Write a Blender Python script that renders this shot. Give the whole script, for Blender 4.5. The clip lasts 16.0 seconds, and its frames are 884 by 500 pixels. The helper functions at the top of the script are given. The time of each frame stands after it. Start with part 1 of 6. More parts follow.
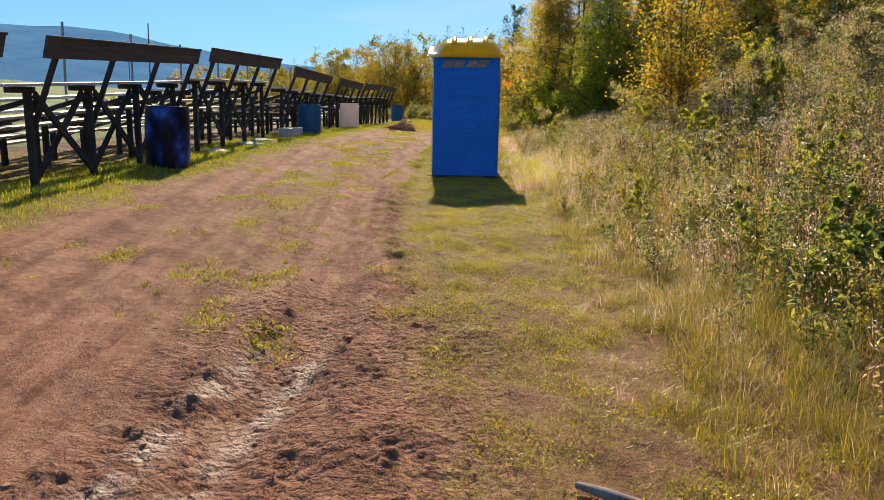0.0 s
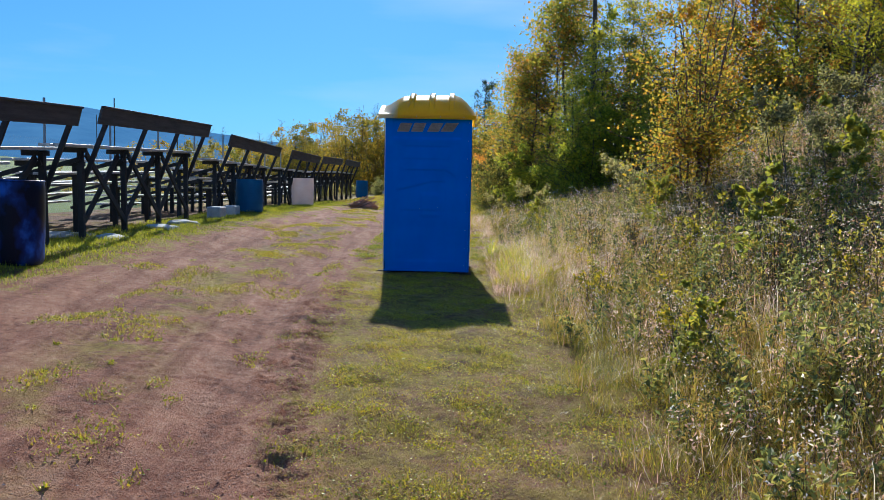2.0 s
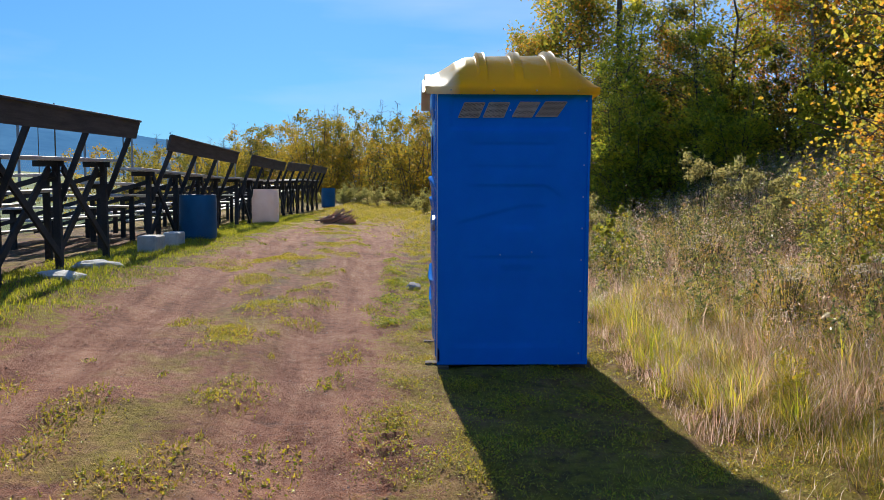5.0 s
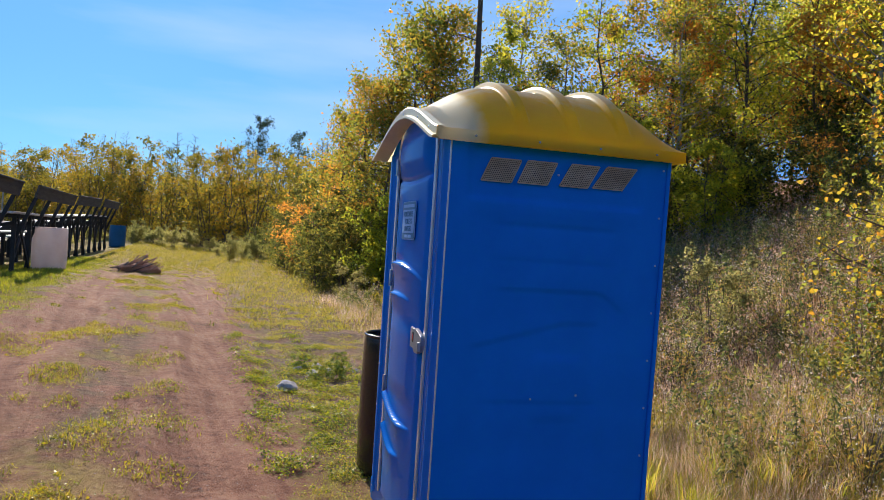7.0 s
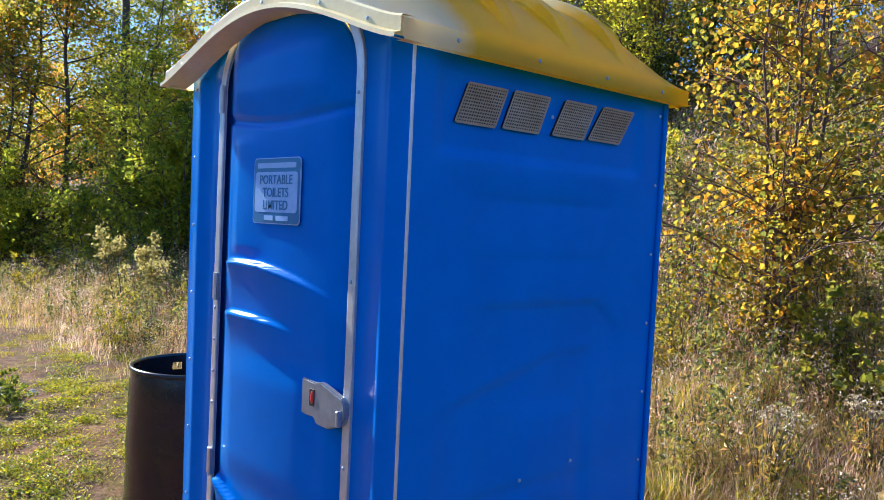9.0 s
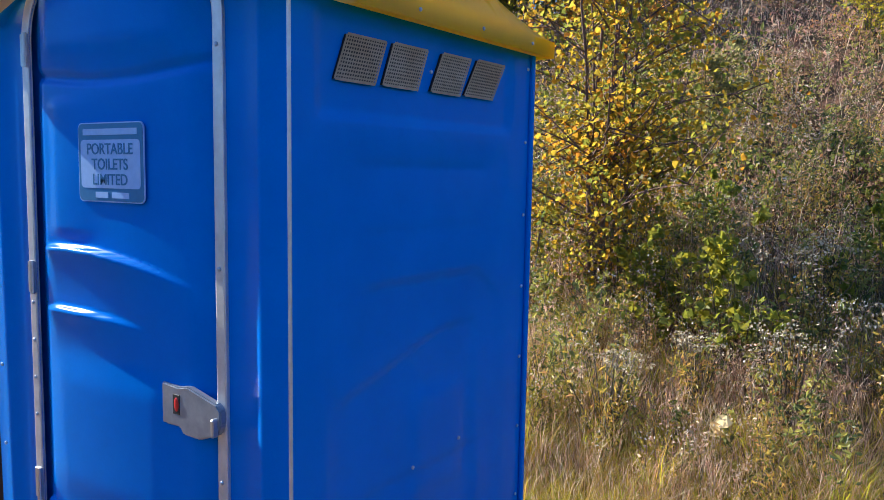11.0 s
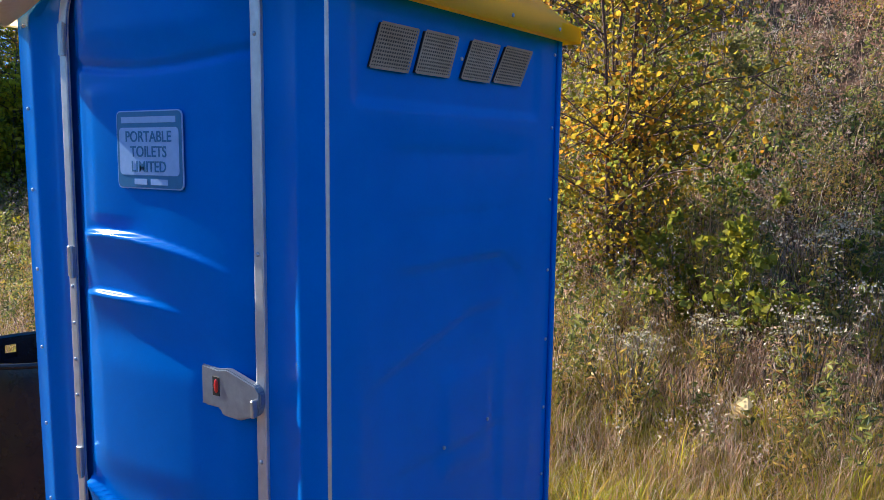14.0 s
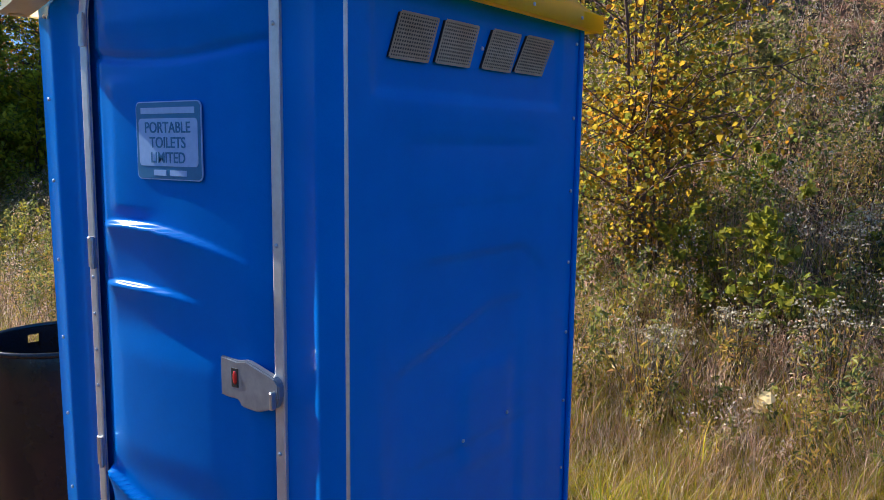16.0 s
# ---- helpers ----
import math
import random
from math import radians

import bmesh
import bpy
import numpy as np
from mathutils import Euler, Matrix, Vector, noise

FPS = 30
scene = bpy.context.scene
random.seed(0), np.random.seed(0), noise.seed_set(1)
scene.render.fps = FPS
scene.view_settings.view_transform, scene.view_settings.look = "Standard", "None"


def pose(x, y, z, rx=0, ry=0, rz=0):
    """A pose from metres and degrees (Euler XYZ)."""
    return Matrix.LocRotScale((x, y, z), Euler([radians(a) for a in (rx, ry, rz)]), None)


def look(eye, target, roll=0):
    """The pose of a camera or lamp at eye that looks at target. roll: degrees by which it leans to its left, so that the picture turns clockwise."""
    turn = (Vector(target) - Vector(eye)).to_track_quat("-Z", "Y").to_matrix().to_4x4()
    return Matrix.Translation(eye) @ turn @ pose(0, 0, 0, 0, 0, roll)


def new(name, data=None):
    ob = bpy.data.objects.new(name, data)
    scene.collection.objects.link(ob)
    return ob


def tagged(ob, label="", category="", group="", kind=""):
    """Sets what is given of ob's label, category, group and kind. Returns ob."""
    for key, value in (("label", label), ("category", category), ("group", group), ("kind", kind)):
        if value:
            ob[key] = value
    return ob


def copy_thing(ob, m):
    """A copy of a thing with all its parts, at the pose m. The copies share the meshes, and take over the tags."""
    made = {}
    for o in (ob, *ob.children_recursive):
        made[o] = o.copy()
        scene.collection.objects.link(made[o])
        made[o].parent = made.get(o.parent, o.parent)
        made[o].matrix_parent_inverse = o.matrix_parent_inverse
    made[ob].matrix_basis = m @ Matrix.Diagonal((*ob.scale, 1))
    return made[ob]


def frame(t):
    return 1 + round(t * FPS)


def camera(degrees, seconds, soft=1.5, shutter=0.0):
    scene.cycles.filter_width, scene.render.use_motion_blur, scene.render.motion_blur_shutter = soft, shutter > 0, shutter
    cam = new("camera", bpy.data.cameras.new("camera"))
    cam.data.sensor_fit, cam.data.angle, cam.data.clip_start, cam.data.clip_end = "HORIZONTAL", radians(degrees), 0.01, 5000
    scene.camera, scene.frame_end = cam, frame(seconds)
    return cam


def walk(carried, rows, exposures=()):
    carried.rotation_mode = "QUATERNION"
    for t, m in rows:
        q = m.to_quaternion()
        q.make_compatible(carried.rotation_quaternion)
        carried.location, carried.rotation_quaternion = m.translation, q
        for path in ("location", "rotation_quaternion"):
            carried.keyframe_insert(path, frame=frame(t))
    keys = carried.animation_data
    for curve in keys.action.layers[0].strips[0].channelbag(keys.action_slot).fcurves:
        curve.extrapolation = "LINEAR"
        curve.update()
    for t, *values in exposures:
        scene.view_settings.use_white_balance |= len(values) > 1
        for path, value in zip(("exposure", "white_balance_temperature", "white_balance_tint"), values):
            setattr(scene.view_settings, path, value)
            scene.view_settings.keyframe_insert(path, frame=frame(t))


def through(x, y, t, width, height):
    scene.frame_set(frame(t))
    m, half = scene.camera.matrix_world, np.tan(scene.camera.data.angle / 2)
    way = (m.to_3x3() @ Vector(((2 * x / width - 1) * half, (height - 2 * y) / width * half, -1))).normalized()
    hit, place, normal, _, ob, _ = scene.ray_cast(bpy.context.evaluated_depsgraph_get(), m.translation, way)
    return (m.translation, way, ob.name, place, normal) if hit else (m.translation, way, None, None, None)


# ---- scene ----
cam = camera(56.9, 16.0, soft=0.55)
PATH = [
    (0, (0.786, -1.145, 1.356), (0.681, 0.824, 1.022), 1.0),
    (0.2, (0.8, -0.804, 1.341), (0.921, 1.165, 1.012), 4.8),
    (0.3, (0.807, -0.628, 1.335), (0.905, 1.34, 0.992), 5.5),
    (0.5, (0.828, -0.255, 1.33), (0.786, 1.713, 0.979), 8.4),
    (0.7, (0.855, 0.151, 1.336), (0.689, 2.102, 0.933), 5.5),
    (0.8, (0.867, 0.356, 1.342), (0.638, 2.287, 0.876), 5.2),
    (1, (0.879, 0.742, 1.351), (0.67, 2.685, 0.926), 4.3),
    (1.2, (0.865, 1.074, 1.352), (0.701, 3.029, 0.964), 1.5),
    (1.3, (0.852, 1.226, 1.352), (0.698, 3.184, 0.974), 1.4),
    (1.5, (0.834, 1.528, 1.354), (0.607, 3.498, 1.091), -0.7),
    (1.7, (0.832, 1.849, 1.36), (0.622, 3.818, 1.076), 0.3),
    (1.8, (0.832, 2.017, 1.364), (0.681, 3.994, 1.101), 1.1),
    (2, (0.829, 2.364, 1.373), (0.788, 4.358, 1.222), 1.2),
    (2.2, (0.809, 2.718, 1.381), (0.845, 4.709, 1.194), 0.6),
    (2.3, (0.791, 2.896, 1.386), (0.756, 4.887, 1.2), 1.2),
    (2.5, (0.751, 3.248, 1.398), (0.737, 5.244, 1.261), 1.3),
    (2.7, (0.714, 3.592, 1.417), (0.65, 5.578, 1.19), 0.6),
    (2.8, (0.694, 3.762, 1.428), (0.598, 5.746, 1.198), 1.2),
    (3, (0.65, 4.096, 1.45), (0.591, 6.093, 1.355), 2.6),
    (3.2, (0.591, 4.426, 1.468), (0.618, 6.425, 1.409), 0.9),
    (5.3, (-0.53, 7.637, 1.603), (-0.446, 9.629, 1.454), -0.2),
    (5.5, (-0.64, 7.914, 1.631), (-0.439, 9.9, 1.513), -0.2),
    (5.7, (-0.744, 8.184, 1.664), (-0.608, 10.177, 1.552), 0.0),
    (5.8, (-0.793, 8.315, 1.681), (-0.631, 10.306, 1.579), 0.3),
    (6, (-0.888, 8.562, 1.715), (-0.664, 10.549, 1.668), 2.0),
    (6.2, (-0.979, 8.788, 1.745), (-0.647, 10.76, 1.762), 1.8),
    (6.3, (-1.022, 8.897, 1.757), (-0.554, 10.842, 1.784), 1.4),
    (6.5, (-1.105, 9.119, 1.778), (-0.519, 11.031, 1.762), 1.8),
    (6.7, (-1.182, 9.356, 1.792), (-0.559, 11.257, 1.786), 2.7),
    (6.8, (-1.219, 9.481, 1.797), (-0.588, 11.379, 1.802), 3.5),
    (7, (-1.29, 9.741, 1.806), (-0.717, 11.657, 1.793), 3.8),
    (7.2, (-1.358, 10.01, 1.814), (-0.738, 11.911, 1.788), 3.3),
    (7.3, (-1.388, 10.144, 1.817), (-0.713, 12.027, 1.788), 3.3),
    (7.5, (-1.435, 10.404, 1.82), (-0.671, 12.252, 1.798), 3.7),
    (7.7, (-1.461, 10.644, 1.817), (-0.608, 12.453, 1.787), 2.6),
    (7.8, (-1.469, 10.756, 1.815), (-0.626, 12.569, 1.765), 2.9),
    (8, (-1.491, 10.967, 1.812), (-0.574, 12.743, 1.758), 3.2),
    (8.2, (-1.526, 11.16, 1.824), (-0.494, 12.873, 1.777), 3.0),
    (8.3, (-1.543, 11.25, 1.834), (-0.488, 12.948, 1.762), 2.8),
    (8.5, (-1.561, 11.418, 1.849), (-0.432, 13.066, 1.758), 2.8),
    (8.7, (-1.558, 11.57, 1.852), (-0.327, 13.145, 1.807), 1.7),
    (9, (-1.539, 11.779, 1.854), (-0.184, 13.249, 1.783), 2.6),
    (9.2, (-1.516, 11.91, 1.871), (-0.105, 13.327, 1.856), 1.2),
    (9.5, (-1.493, 12.028, 1.898), (-0.008, 13.364, 1.812), 2.6),
    (9.7, (-1.493, 12.052, 1.901), (0.087, 13.273, 1.801), 2.4),
    (11.8, (-1.55, 12.133, 1.913), (0.125, 13.209, 1.718), 0.6),
    (12, (-1.561, 12.136, 1.914), (0.097, 13.237, 1.718), 0.8),
    (12.2, (-1.573, 12.14, 1.916), (0.078, 13.252, 1.72), -0.3),
    (12.5, (-1.582, 12.146, 1.917), (0.058, 13.273, 1.718), 0.4),
    (12.7, (-1.578, 12.149, 1.915), (0.054, 13.284, 1.702), -0.1),
    (13, (-1.572, 12.151, 1.911), (0.063, 13.285, 1.705), 0.4),
    (13.2, (-1.573, 12.145, 1.916), (0.062, 13.281, 1.726), 0.1),
    (13.5, (-1.574, 12.134, 1.926), (0.062, 13.265, 1.719), 0.1),
    (13.7, (-1.574, 12.135, 1.924), (0.082, 13.231, 1.683), 0.1),
    (14, (-1.574, 12.139, 1.917), (0.076, 13.246, 1.685), 0.5),
    (14.2, (-1.575, 12.142, 1.915), (0.067, 13.259, 1.678), 0.1),
    (14.5, (-1.577, 12.147, 1.914), (0.054, 13.282, 1.683), 0.5),
    (14.7, (-1.574, 12.15, 1.911), (0.053, 13.288, 1.673), 0.3),
    (15, (-1.57, 12.153, 1.907), (0.046, 13.307, 1.673), 1.0),
    (15.2, (-1.571, 12.153, 1.911), (0.041, 13.315, 1.687), 0.3),
    (15.5, (-1.574, 12.153, 1.919), (0.034, 13.321, 1.69), 1.0),
    (15.7, (-1.57, 12.152, 1.919), (0.041, 13.311, 1.675), 0.3),
    (16, (-1.557, 12.15, 1.918), (0.063, 13.295, 1.663), 0.5),
]
EXPOSURES = [(0, 0.88, 8300, 10), (1.0, 0.78, 6900, 9), (2.0, 0.66, 6050, 6), (3.0, 0.67, 6050, 6), (5.5, 0.70, 6850, 9.5), (7.0, 0.78, 6850, 11), (8.0, 0.92, 6750, 10.5), (9.0, 1.45, 6450, 9), (9.5, 1.5, 6450, 9), (12.0, 1.22, 6400, 8), (15.0, 1.08, 6450, 8), (16.0, 0.98, 6500, 8)]
walk(cam, [(t, look(eye, target, roll)) for t, eye, target, roll in PATH], EXPOSURES)

# ---------------------------------------------------------------- light
SUN_ELEVATION, SUN_AZIMUTH = radians(31.5), radians(-5)
world = bpy.data.worlds.new("sky")
scene.world = world
world.use_nodes = True
wt = world.node_tree
wbg = wt.nodes["Background"]
sky = wt.nodes.new("ShaderNodeTexSky")
sky.sky_type, sky.sun_disc = "NISHITA", False
sky.sun_elevation, sky.sun_rotation = SUN_ELEVATION, SUN_AZIMUTH
sky.altitude, sky.air_density, sky.dust_density, sky.ozone_density = 100, 1.0, 0.3, 2.0
# thin wisps of high cloud, drawn out sideways
wco = wt.nodes.new("ShaderNodeTexCoord")
wmap = wt.nodes.new("ShaderNodeMapping")
wmap.inputs["Scale"].default_value = (1.0, 1.0, 6.0)
wmap.inputs["Location"].default_value = (3.1, 0.4, 0.7)
wno = wt.nodes.new("ShaderNodeTexNoise")
wno.inputs["Scale"].default_value, wno.inputs["Detail"].default_value, wno.inputs["Roughness"].default_value = 1.6, 7, 0.5
wra = wt.nodes.new("ShaderNodeValToRGB")
wra.color_ramp.elements[0].position, wra.color_ramp.elements[1].position = 0.46, 0.82
wra.color_ramp.elements[1].color = (0.6, 0.6, 0.6, 1)
wmix = wt.nodes.new("ShaderNodeMix")
wmix.data_type = "RGBA"
wmix.inputs["B"].default_value = (2.9, 3.5, 4.0, 1)
wga = wt.nodes.new("ShaderNodeGamma")
wga.inputs["Gamma"].default_value = 0.5
whs = wt.nodes.new("ShaderNodeHueSaturation")
whs.inputs["Saturation"].default_value, whs.inputs["Value"].default_value = 1.5, 1.0
wti = wt.nodes.new("ShaderNodeMix")
wti.data_type, wti.blend_type = "RGBA", "MULTIPLY"
wti.inputs["Factor"].default_value = 1.0
wti.inputs["B"].default_value = (0.34, 0.82, 1.50, 1)
wt.links.new(wco.outputs["Generated"], wmap.inputs["Vector"])
wt.links.new(wmap.outputs["Vector"], wno.inputs["Vector"])
wt.links.new(wno.outputs["Fac"], wra.inputs["Fac"])
wt.links.new(wra.outputs["Color"], wmix.inputs["Factor"])
wt.links.new(sky.outputs["Color"], wga.inputs["Color"])
wt.links.new(wga.outputs["Color"], whs.inputs["Color"])
wt.links.new(whs.outputs["Color"], wti.inputs["A"])
wt.links.new(wti.outputs["Result"], wmix.inputs["A"])
wt.links.new(wmix.outputs["Result"], wbg.inputs["Color"])
wbg.inputs["Strength"].default_value = 0.15

sun = new("sun", bpy.data.lights.new("sun", "SUN"))
sun.data.energy, sun.data.angle, sun.data.color = 4.6, radians(0.6), (1.0, 0.95, 0.86)
toward = Vector((math.sin(SUN_AZIMUTH) * math.cos(SUN_ELEVATION), math.cos(SUN_AZIMUTH) * math.cos(SUN_ELEVATION), math.sin(SUN_ELEVATION)))
sun.matrix_world = look(toward * 50, (0, 0, 0))


# ---------------------------------------------------------------- materials
def principled(name, color, rough=0.6, metal=0.0, spec=0.5):
    m = bpy.data.materials.new(name)
    m.use_nodes = True
    p = m.node_tree.nodes["Principled BSDF"]
    p.inputs["Base Color"].default_value = (*color, 1)
    p.inputs["Roughness"].default_value, p.inputs["Metallic"].default_value = rough, metal
    p.inputs["Specular IOR Level"].default_value = spec
    return m, m.node_tree, p


def noise_node(nt, scale, detail=4, rough=0.55, vector=None, stretch=None):
    n = nt.nodes.new("ShaderNodeTexNoise")
    n.inputs["Scale"].default_value, n.inputs["Detail"].default_value, n.inputs["Roughness"].default_value = scale, detail, rough
    if vector is None:
        vector = nt.nodes.new("ShaderNodeTexCoord").outputs["Object"]
    if stretch:
        mp = nt.nodes.new("ShaderNodeMapping")
        mp.inputs["Scale"].default_value = stretch
        nt.links.new(vector, mp.inputs["Vector"])
        vector = mp.outputs["Vector"]
    nt.links.new(vector, n.inputs["Vector"])
    return n.outputs["Fac"]


def ramp(nt, fac, stops):
    r = nt.nodes.new("ShaderNodeValToRGB")
    e = r.color_ramp.elements
    while len(e) < len(stops):
        e.new(0.5)
    for k, (pos, col) in zip(e, stops):
        k.position = pos
        k.color = (*col, 1) if len(col) == 3 else col
    nt.links.new(fac, r.inputs["Fac"])
    return r.outputs["Color"]


def mixed(nt, fac, a, b, mode="MIX"):
    m = nt.nodes.new("ShaderNodeMix")
    m.data_type, m.blend_type = "RGBA", mode
    for slot, v in (("Factor", fac), ("A", a), ("B", b)):
        if isinstance(v, (int, float)):
            m.inputs[slot].default_value = v
        elif isinstance(v, tuple):
            m.inputs[slot].default_value = (*v, 1)
        else:
            nt.links.new(v, m.inputs[slot])
    return m.outputs["Result"]


def maths(nt, op, a, b=None, clamp=False):
    m = nt.nodes.new("ShaderNodeMath")
    m.operation, m.use_clamp = op, clamp
    for slot, v in ((0, a), (1, b)):
        if isinstance(v, (int, float)):
            m.inputs[slot].default_value = v
        elif v is not None:
            nt.links.new(v, m.inputs[slot])
    return m.outputs[0]


def bump(nt, p, fac, strength, distance):
    b = nt.nodes.new("ShaderNodeBump")
    b.inputs["Strength"].default_value, b.inputs["Distance"].default_value = strength, distance
    nt.links.new(fac, b.inputs["Height"])
    nt.links.new(b.outputs["Normal"], p.inputs["Normal"])


def mottled(name, dark, light, scale=6.0, rough=0.6, metal=0.0, fine=60.0, relief=0.2, depth=0.002, spec=0.5, stretch=None):
    m, nt, p = principled(name, light, rough, metal, spec)
    a, b = noise_node(nt, scale, 5, 0.6, stretch=stretch), noise_node(nt, fine, 3, 0.6, stretch=stretch)
    col = ramp(nt, maths(nt, "ADD", maths(nt, "MULTIPLY", a, 0.7), maths(nt, "MULTIPLY", b, 0.3)), [(0.32, dark), (0.68, light)])
    info = nt.nodes.new("ShaderNodeObjectInfo")
    col = mixed(nt, maths(nt, "MULTIPLY", info.outputs["Random"], 0.25), col, dark)
    nt.links.new(col, p.inputs["Base Color"])
    bump(nt, p, b, relief, depth)
    return m


LEAF_LIGHT = 2.3


def leafy(name, colors, through=0.8, rough=0.42, vary=0.35):
    """Thin leaves that let light through; the colour differs from leaf to leaf and from plant to plant."""
    m = bpy.data.materials.new(name)
    m.use_nodes = True
    nt = m.node_tree
    p, out = nt.nodes["Principled BSDF"], nt.nodes["Material Output"]
    geo, info = nt.nodes.new("ShaderNodeNewGeometry"), nt.nodes.new("ShaderNodeObjectInfo")
    fac = maths(nt, "ADD", maths(nt, "MULTIPLY", geo.outputs["Random Per Island"], 1 - vary), maths(nt, "MULTIPLY", info.outputs["Random"], vary))
    patch = noise_node(nt, 0.9, 2)
    fac = maths(nt, "ADD", fac, maths(nt, "MULTIPLY", maths(nt, "SUBTRACT", patch, 0.5), 0.8), clamp=True)
    colors = [tuple(min(0.85, v * LEAF_LIGHT) for v in c) for c in colors]
    n = len(colors)
    col = ramp(nt, fac, [(0.08 + 0.84 * i / max(1, n - 1), c) for i, c in enumerate(colors)])
    nt.links.new(col, p.inputs["Base Color"])
    p.inputs["Roughness"].default_value, p.inputs["Specular IOR Level"].default_value = rough, 0.35
    tr = nt.nodes.new("ShaderNodeBsdfTranslucent")
    nt.links.new(col, tr.inputs["Color"])
    ms = nt.nodes.new("ShaderNodeMixShader")
    ms.inputs["Fac"].default_value = through
    nt.links.new(p.outputs[0], ms.inputs[1])
    nt.links.new(tr.outputs[0], ms.inputs[2])
    nt.links.new(ms.outputs[0], out.inputs["Surface"])
    return m


M_GREY_WOOD = mottled("weathered_wood", (0.26, 0.24, 0.22), (0.74, 0.72, 0.69), 3, 0.5, fine=40, relief=0.4, depth=0.004, stretch=(6, 0.6, 6))
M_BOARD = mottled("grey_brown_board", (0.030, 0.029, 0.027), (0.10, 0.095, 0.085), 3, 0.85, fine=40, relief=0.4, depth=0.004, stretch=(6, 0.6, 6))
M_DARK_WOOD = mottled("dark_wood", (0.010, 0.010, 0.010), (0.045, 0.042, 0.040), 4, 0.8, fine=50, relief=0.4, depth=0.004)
M_BARK = mottled("bark", (0.05, 0.035, 0.025), (0.16, 0.12, 0.09), 9, 0.9, relief=0.5, depth=0.01)
M_BIRCH = mottled("pale_bark", (0.16, 0.13, 0.11), (0.42, 0.38, 0.33), 7, 0.85, relief=0.5, depth=0.006)
M_RED_BARK = mottled("red_brown_bark", (0.06, 0.028, 0.020), (0.20, 0.105, 0.075), 9, 0.8, relief=0.5, depth=0.006)
M_STONE = mottled("stone", (0.22, 0.19, 0.17), (0.48, 0.44, 0.40), 12, 0.9, relief=0.6, depth=0.008)
M_FIELDSTONE = mottled("brown_field_stone", (0.12, 0.085, 0.07), (0.27, 0.21, 0.18), 12, 0.95, relief=0.6, depth=0.008)
M_CONCRETE = mottled("concrete", (0.34, 0.33, 0.31), (0.55, 0.54, 0.51), 8, 0.9, relief=0.4, depth=0.004)
M_METAL = mottled("galvanised_metal", (0.42, 0.43, 0.45), (0.62, 0.63, 0.65), 20, 0.42, 0.85, relief=0.05)
M_ALU = mottled("aluminium_strip", (0.50, 0.50, 0.51), (0.72, 0.72, 0.73), 14, 0.45, 0.55, relief=0.08)
M_WIRE = mottled("fence_wire", (0.20, 0.21, 0.22), (0.36, 0.37, 0.38), 5, 0.5, 0.6)
M_BLACK = mottled("black_fill", (0.008, 0.008, 0.009), (0.02, 0.02, 0.022), 10, 0.7)
M_BLUE = mottled("blue_plastic", (0.0003, 0.136, 0.53), (0.0005, 0.174, 0.65), 2.5, 0.22, fine=220, relief=0.03, depth=0.001, spec=0.5)
M_BLUE.node_tree.nodes["Principled BSDF"].inputs["IOR"].default_value = 1.16
M_BLUE.node_tree.nodes["Principled BSDF"].inputs["Specular Tint"].default_value = (0.30, 0.75, 1.0, 1)
M_WHITE_DRUM = mottled("scuffed_white_plastic", (0.74, 0.62, 0.56), (0.92, 0.87, 0.83), 3, 0.55)
_nt = M_WHITE_DRUM.node_tree
_tr, _ms = _nt.nodes.new("ShaderNodeBsdfTranslucent"), _nt.nodes.new("ShaderNodeMixShader")
_tr.inputs["Color"].default_value = (0.90, 0.78, 0.72, 1)
_ms.inputs["Fac"].default_value = 0.45
_nt.links.new(_nt.nodes["Principled BSDF"].outputs[0], _ms.inputs[1])
_nt.links.new(_tr.outputs[0], _ms.inputs[2])
_nt.links.new(_ms.outputs[0], _nt.nodes["Material Output"].inputs["Surface"])
M_TEAL_DRUM = mottled("teal_blue_plastic", (0.003, 0.075, 0.17), (0.006, 0.14, 0.29), 2.2, 0.45, spec=0.25)
M_NAVY_DRUM, _nt, _p = principled("stained_blue_plastic", (0.005, 0.03, 0.2), 0.4, 0, 0.2)
_c = ramp(_nt, noise_node(_nt, 3.2, 4, 0.5, stretch=(1, 1, 0.7)), [(0.46, (0.002, 0.005, 0.018)), (0.56, (0.003, 0.025, 0.13)), (0.66, (0.02, 0.12, 0.5))])
_nt.links.new(_c, _p.inputs["Base Color"])
M_BLACK_DRUM = mottled("black_rusty_drum", (0.002, 0.008, 0.015), (0.030, 0.017, 0.014), 3.4, 0.22, fine=30)


# ---------------------------------------------------------------- mesh helpers
def part(name, bm, material, parent=None, label="", smooth=False):
    me = bpy.data.meshes.new(name)
    if smooth:
        for f in bm.faces:
            f.smooth = True
    bm.to_mesh(me)
    bm.free()
    me.materials.append(material)
    ob = new(name, me)
    ob.parent = parent
    if label:
        ob["label"] = label
    return ob


def thing(name, place, label, category, group="", turn=0.0, kind=""):
    e = new(name)
    e.empty_display_size = 0.1
    e.matrix_basis = Matrix.Translation(place) @ Matrix.Rotation(radians(turn), 4, "Z")
    return tagged(e, label, category, group, kind)


